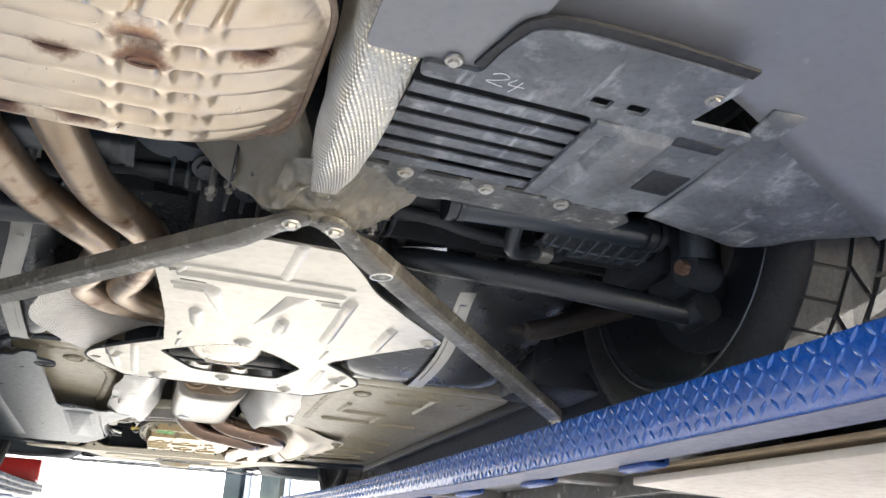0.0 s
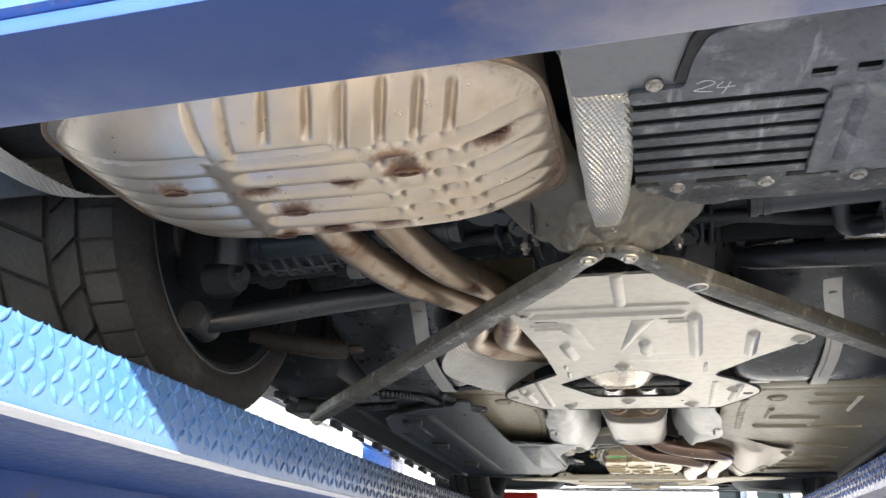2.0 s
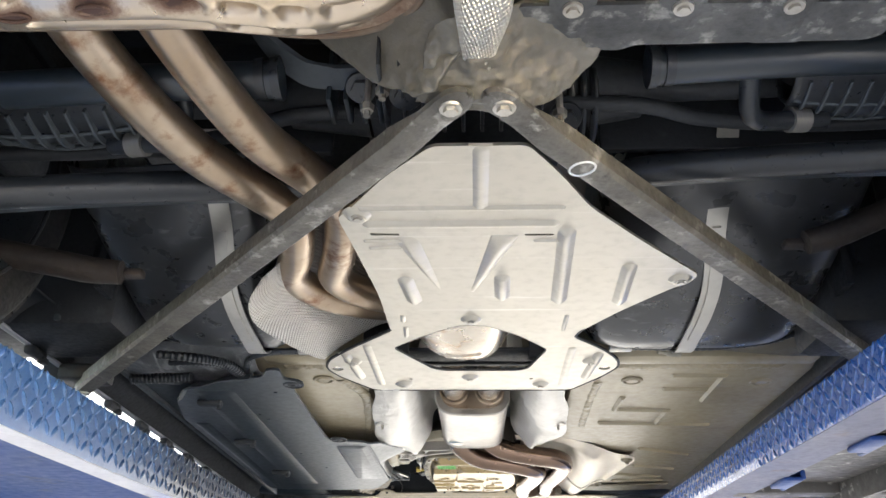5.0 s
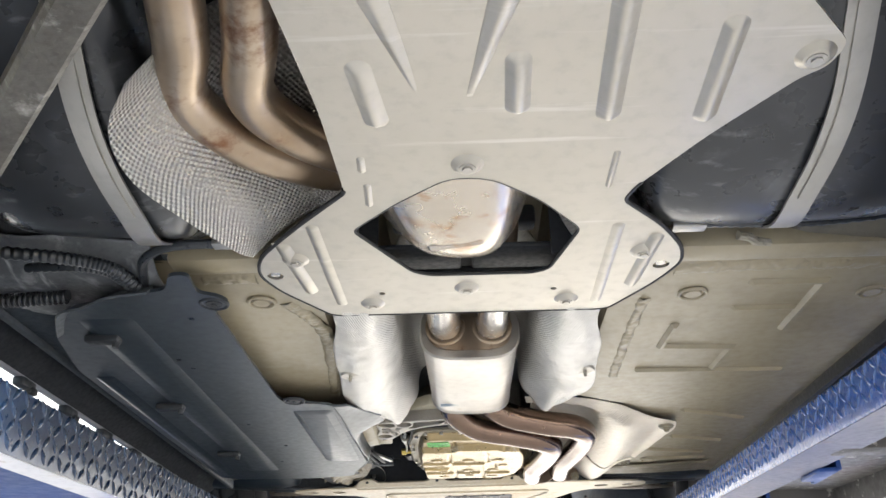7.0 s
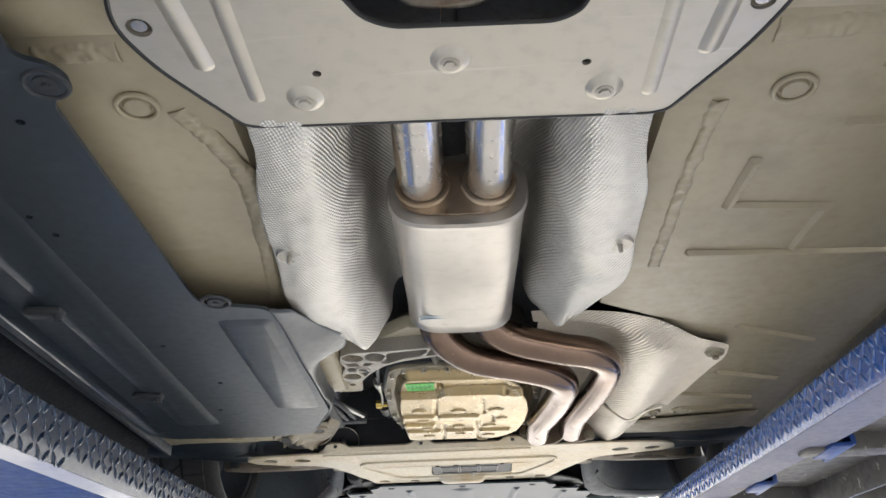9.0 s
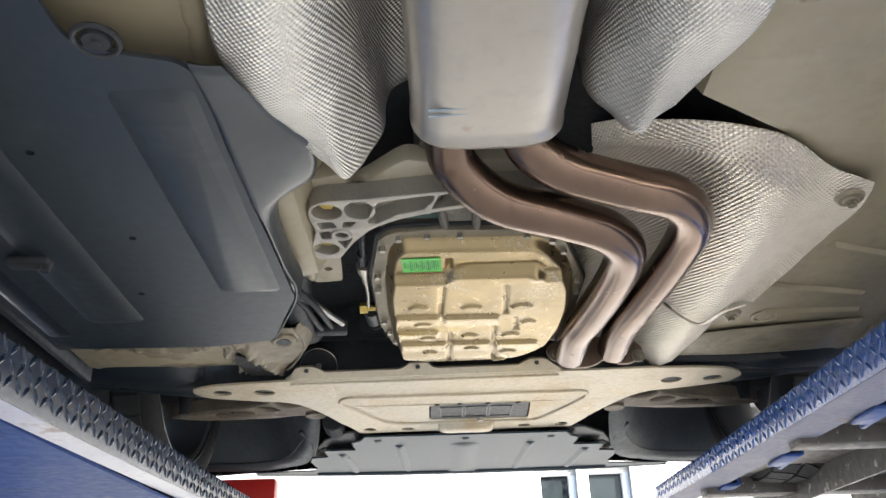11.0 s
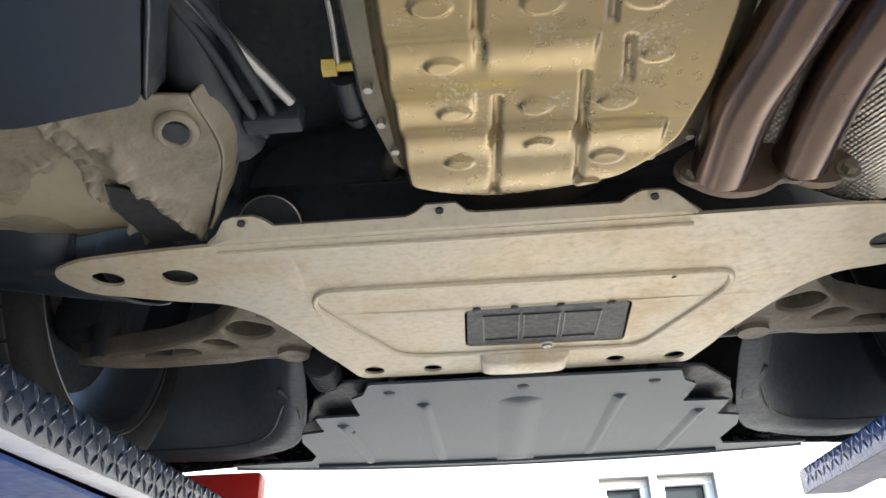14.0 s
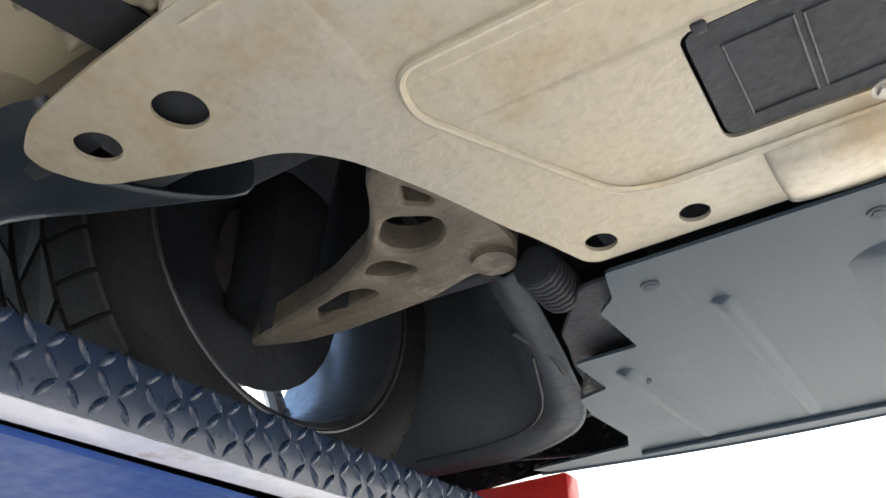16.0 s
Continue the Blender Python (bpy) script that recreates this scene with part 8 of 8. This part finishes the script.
patch("body_leg", [[(-0.046, -0.140, 1.785), (-0.086, -0.120, 1.815), (-0.119, -0.110, 1.850), (-0.154, -0.100, 1.890), (-0.214, -0.09, 1.96)],
                   [(-0.046, -0.170, 1.760), (-0.082, -0.150, 1.785), (-0.115, -0.140, 1.820), (-0.150, -0.130, 1.860), (-0.21, -0.12, 1.93)],
                   [(-0.030, -0.190, 1.750), (-0.058, -0.172, 1.775), (-0.088, -0.165, 1.808), (-0.118, -0.160, 1.845), (-0.18, -0.16, 1.92)],
                   [(-0.016, -0.205, 1.762), (-0.034, -0.200, 1.788), (-0.058, -0.200, 1.822), (-0.082, -0.205, 1.858), (-0.13, -0.22, 1.935)],
                   [(0.0, -0.212, 1.778), (-0.012, -0.210, 1.808), (-0.030, -0.222, 1.842), (-0.050, -0.240, 1.880), (-0.09, -0.27, 1.95)],
                   [(0.004, -0.205, 1.80), (-0.004, -0.205, 1.84), (-0.020, -0.210, 1.88), (-0.040, -0.225, 1.92), (-0.08, -0.25, 1.98)]], GREY_SEAL, car, 50, 60, 0.004, "grey-brown undersealed body leg",
      relief=lambda a, b, p: lump(a, b, p) * (0.15 + 0.6 * step(1.81, 1.77, p.z)))
# differential behind the brace
g = Geo().box((0.0, 0.07, 1.94), (0.26, 0.28, 0.20), 0.05).cyl((0, 0.12, 1.88), (0, 0.3, 1.88), 0.05, None, 20)
diff = part("differential", g, BLACK, car, "dark finned differential housing")
for i in range(9):
    part("fin", Geo().box((-0.085 + i * 0.021, -0.12, 1.815), (0.004, 0.12, 0.05), 0.001), BLACK_SATIN, diff)
for x, y in ((-0.085, -0.13), (-0.105, -0.10), (-0.06, -0.145), (0.105, -0.085)):
    part("stud", Geo().cyl((x, y, 1.84), (x, y, 1.785), 0.004, None, 8).bolt((x, y, 1.80), 0.008, 0.008, False), BOLT, diff, "threaded stud with nut")
part("propshaft", Geo().tube([(0, 0.28, 1.88), (0, 0.9, 1.885), (0, 1.45, 1.88)], 0.035, 20, 4), BLACK, car, "dark propeller shaft")
# rear suspension, both sides; the car leans a little to its outer left
RUSTY_ARM = mat("rusty_arm_steel", (0.032, 0.024, 0.020), (0.018, 0.015, 0.014), 12, (0.55, 0.8), 0.2, 0.5, 100, spots=((0.085, 0.05, 0.032), 16, 0.58, 0.78))
for s in (1, -1):
    def at(x, y, z):
        return s * x, y, z - (0.0 if s > 0 else 0.006 + 0.075 * max(0.0, x - 0.15))

    part("half_shaft", Geo().tube([at(0.12, 0.02, 1.905), at(0.38, 0.02, 1.912), at(0.66, 0.0, 1.92)], 0.017, 14, 4).cyl(at(0.12, 0.02, 1.905), at(0.22, 0.02, 1.907), 0.05, 0.035, 20).cyl(at(0.56, 0, 1.917), at(0.64, 0, 1.92), 0.035, 0.05, 20), BLACK, car, "black half shaft with boots")
    # subframe tube with collars
    tube = part("subframe_tube", Geo().tube([at(0.20, -0.105, 1.842), at(0.36, -0.11, 1.848), at(0.54, -0.105, 1.856)], 0.021, 20, 8), PLASTIC_CLEAN, car, "dusty black rear subframe tube")
    for x, r in ((0.205, 0.025), (0.222, 0.0235), (0.515, 0.027), (0.535, 0.025)):
        a, b = Vector(at(x - 0.005, -0.107, 1.842 + (x - 0.2) * 0.04)), Vector(at(x + 0.005, -0.107, 1.842 + (x - 0.2) * 0.04))
        part("collar", Geo().cyl(a, b, r, r * 0.97, 24), BLACK_SATIN, tube)
    # ribbed cover under the tube
    rows = []
    for i in range(9):
        x = 0.375 + 0.19 * i / 8
        q = math.sqrt(max(0.04, 1 - ((x - 0.470) / 0.102) ** 2))
        rows.append([at(x, -0.085, 1.872), at(x, -0.062, 1.852), at(x, -0.048 + 0.036 * q, 1.848), at(x, -0.040 + 0.052 * q, 1.862), at(x, -0.04 + 0.05 * q, 1.89)])
    seat = patch("ribbed_cover", rows, BLACK_SATIN, car, 24, 12, 0.003, "black ribbed plastic cover under the subframe")
    for i in range(8):
        x = 0.392 + i * 0.0225
        q = math.sqrt(max(0.04, 1 - ((x - 0.470) / 0.102) ** 2))
        part("fin", Geo().strip([at(x, -0.066, 1.852), at(x, -0.050 + 0.030 * q, 1.844), at(x, -0.040 + 0.050 * q, 1.856)], 0.0032, 0.010, (1, 0, 0), 4), LINER, seat)
    for k in (0, 1):
        rim_pts = []
        for i in range(11):
            x = 0.380 + 0.18 * i / 10
            q = math.sqrt(max(0.0, 1 - ((x - 0.470) / 0.102) ** 2))
            rim_pts.append(at(x, -0.046 + (0.056 if k else 0.018) * q, 1.852 if k else 1.845))
        part("fin_rail", Geo().tube(rim_pts, 0.0026, 6, 3), LINER, seat)
    # lower control arm: a channel with a pale flange along its front edge
    inner, outer = ((0.20, 0.120, 1.846), (0.640, -0.050, 1.762)) if s > 0 else ((-0.20, 0.120, 1.830), (-0.640, -0.050, 1.716))
    a, b = Vector(inner), Vector(outer)
    beam = [a.lerp(b, t) + Vector((0, 0, 0.006 * math.sin(math.pi * t))) for t in (0, 0.08, 0.3, 0.6, 0.9, 1)]
    g = Geo().tube(beam, [0.013, 0.019, 0.0205, 0.0200, 0.0185, 0.014], 16, 6)
    arm = part("lower_arm", g, BLACK_SATIN, car, "satin black lower control arm")
    part("arm_flange", Geo().strip([p + Vector((0, 0.030, -0.004)) for p in beam[1:5]], 0.013, 0.004, (0, 1, 0.2)), PLASTIC_CLEAN, arm, "pale lower flange of the arm")
    part("arm_web", Geo().strip([p + Vector((0, 0.016, 0.002)) for p in beam[1:5]], 0.030, 0.003, (0, 1, -0.1)), BLACK, arm)
    part("bush", Geo().cyl(b + Vector((0, -0.028, 0.01)), b + Vector((0, 0.030, 0.004)), 0.024, 0.024, 22).cyl(b + Vector((0, 0.030, 0.004)), b + Vector((0, 0.040, 0.003)), 0.012, 0.011, 6), BLACK, arm, "rubber arm bush with a bolt")
    # hanging hose with a metal band
    g = Geo().tube([at(0.316, -0.135, 1.87), at(0.320, -0.080, 1.846), at(0.326, -0.045, 1.826), at(0.342, -0.028, 1.824), at(0.366, -0.016, 1.832), at(0.43, 0.0, 1.845)], 0.0115, 14, 7)
    hose = part("bent_hose", g, BLACK_SATIN, car, "black bent hose above the arm")
    part("hose_band", Geo().cyl(at(0.382, -0.012, 1.836), at(0.404, -0.006, 1.840), 0.0155, 0.0155, 22), STRAP, hose, "bare metal hose band")
    part("roll_bar", Geo().tube([at(0.0, -0.02, 1.86), at(0.20, -0.01, 1.862), at(0.30, 0.03, 1.868), at(0.45, 0.045, 1.868), at(0.60, 0.02, 1.86)], 0.010, 12, 6), BLACK, car, "black anti-roll bar")
    # damper with its eye
    ex, ez = (0.598, 1.808) if s > 0 else (0.567, 1.772)
    damper = part("damper", Geo().cyl((s * (ex - 0.008), -0.125, ez + 0.015), (s * (ex - 0.03), -0.20, ez + 0.25), 0.026, None, 22), BLACK_SATIN, car, "black rear damper")
    part("damper_eye", Geo().cyl((s * (ex - 0.022), -0.115, ez), (s * (ex + 0.03), -0.105, ez), 0.025, None, 24), BLACK, damper, "damper eye")
    part("damper_bolt", Geo().cyl((s * (ex - 0.036), -0.118, ez), (s * (ex - 0.022), -0.115, ez), 0.0105, 0.0115, 6), RUST if s > 0 else BLACK, damper, "rusty damper bolt")
    # rusty trailing arm
    line = [(0.470, 0.205, 1.782), (0.510, 0.20, 1.792), (0.570, 0.19, 1.815), (0.665, 0.18, 1.850)] if s > 0 else [(-0.485, 0.205, 1.742), (-0.53, 0.20, 1.745), (-0.58, 0.19, 1.752), (-0.665, 0.18, 1.765)]
    tr = part("trailing_arm", Geo().tube(line, [0.017, 0.019, 0.019, 0.020], 14, 7), RUSTY_ARM, car, "rusty trailing arm")
    part("arm_foot", Geo().box((line[0][0], 0.222, line[0][2] + 0.006), (0.05, 0.02, 0.012), 0.004), RUSTY_ARM, tr)
    part("hub_carrier", Geo().box((s * 0.60, 0.05, 1.91), (0.06, 0.16, 0.16), 0.03), BLACK, car, "dark hub carrier")
    part("backing_plate", Geo().cyl((s * 0.70, 0, 1.90), (s * 0.705, 0, 1.90), 0.17, None, 32), BLACK_SATIN, car, "dark brake backing plate")
    part("inner_panel", Geo().box((s * 0.585, 0.52, 1.92), (0.01, 0.36, 0.28)), BLACK, car)
    patch("sill_end", [[(s * 0.40, 0.66, 1.775), (s * 0.52, 0.65, 1.77), (s * 0.66, 0.62, 1.765)], [(s * 0.42, 0.63, 1.79), (s * 0.54, 0.60, 1.78), (s * 0.67, 0.55, 1.77)], [(s * 0.56, 0.58, 1.85), (s * 0.60, 0.55, 1.83), (s * 0.68, 0.50, 1.80)]],
          GREY_SEAL if s > 0 else BLACK, car, 8, 8, 0.004, "dark sealed sill end")
# sensor bracket beside the differential
g = Geo().plate(rounded([(0.196, 1.868), (0.232, 1.876), (0.290, 1.884), (0.296, 1.902), (0.236, 1.908), (0.198, 1.912)], 0.003), 0, 0.003, [circle(0.248, 1.890, 0.004, 10), circle(0.268, 1.892, 0.003, 10)])
g.v = [(x, 0.139 + z, y) for x, y, z in g.v]
br = part("sensor_bracket", g, PLASTIC_CLEAN, car, "grey sensor bracket with rivets")
for x, z in ((0.210, 1.880), (0.218, 1.900)):
    part("rivet", Geo().cyl((x, 0.133, z), (x, 0.138, z), 0.0055, 0.006, 12), STRAP, br, "bare rivet")
part("diagonal_strip", Geo().strip([(0.214, 0.136, 1.873), (0.226, 0.136, 1.903)], 0.004, 0.003, (0, 1, 0)), STRAP, br)
part("sensor", Geo().box((0.322, 0.128, 1.884), (0.046, 0.03, 0.028), 0.005).box((0.296, 0.126, 1.886), (0.008, 0.036, 0.040), 0.002), BLACK_SATIN, br, "black sensor box")
part("sensor_terminal", Geo().box((0.303, 0.118, 1.888), (0.004, 0.006, 0.030), 0.001), STRAP, br)
# bolts and clamps round the differential
for x, y, z, r in ((-0.115, -0.085, 1.835, 0.012), (-0.062, -0.118, 1.800, 0.012), (0.118, -0.030, 1.83, 0.013)):
    part("flange_bolt", Geo().bolt((x, y, z), r, 0.012, True, (0, -0.55, -0.83)), BLACK_SATIN, diff, "dark flange bolt")
for x in (-0.155, -0.135, -0.118, -0.098):
    part("casting_rib", Geo().box((x, -0.045, 1.868), (0.006, 0.05, 0.075), 0.002), PLASTIC_CLEAN, diff)
for x in (0.128, 0.142, 0.156):
    part("boot_fold", Geo().tube([(x, 0.02 + 0.046 * math.cos(a), 1.885 + 0.046 * math.sin(a)) for a in np.linspace(0, 6.283, 19)[:-1]], 0.005, 8, 1, True), BLACK_SATIN, diff)
# curved bracket that hangs beside the body leg
part("body_arch", Geo().strip([(-0.27, -0.17, 1.93), (-0.225, -0.125, 1.880), (-0.185, -0.090, 1.858), (-0.150, -0.078, 1.856), (-0.115, -0.085, 1.850)], 0.030, 0.007, (0.3, 0.9, -0.3)), LINER, car, "grey undersealed curved bracket")
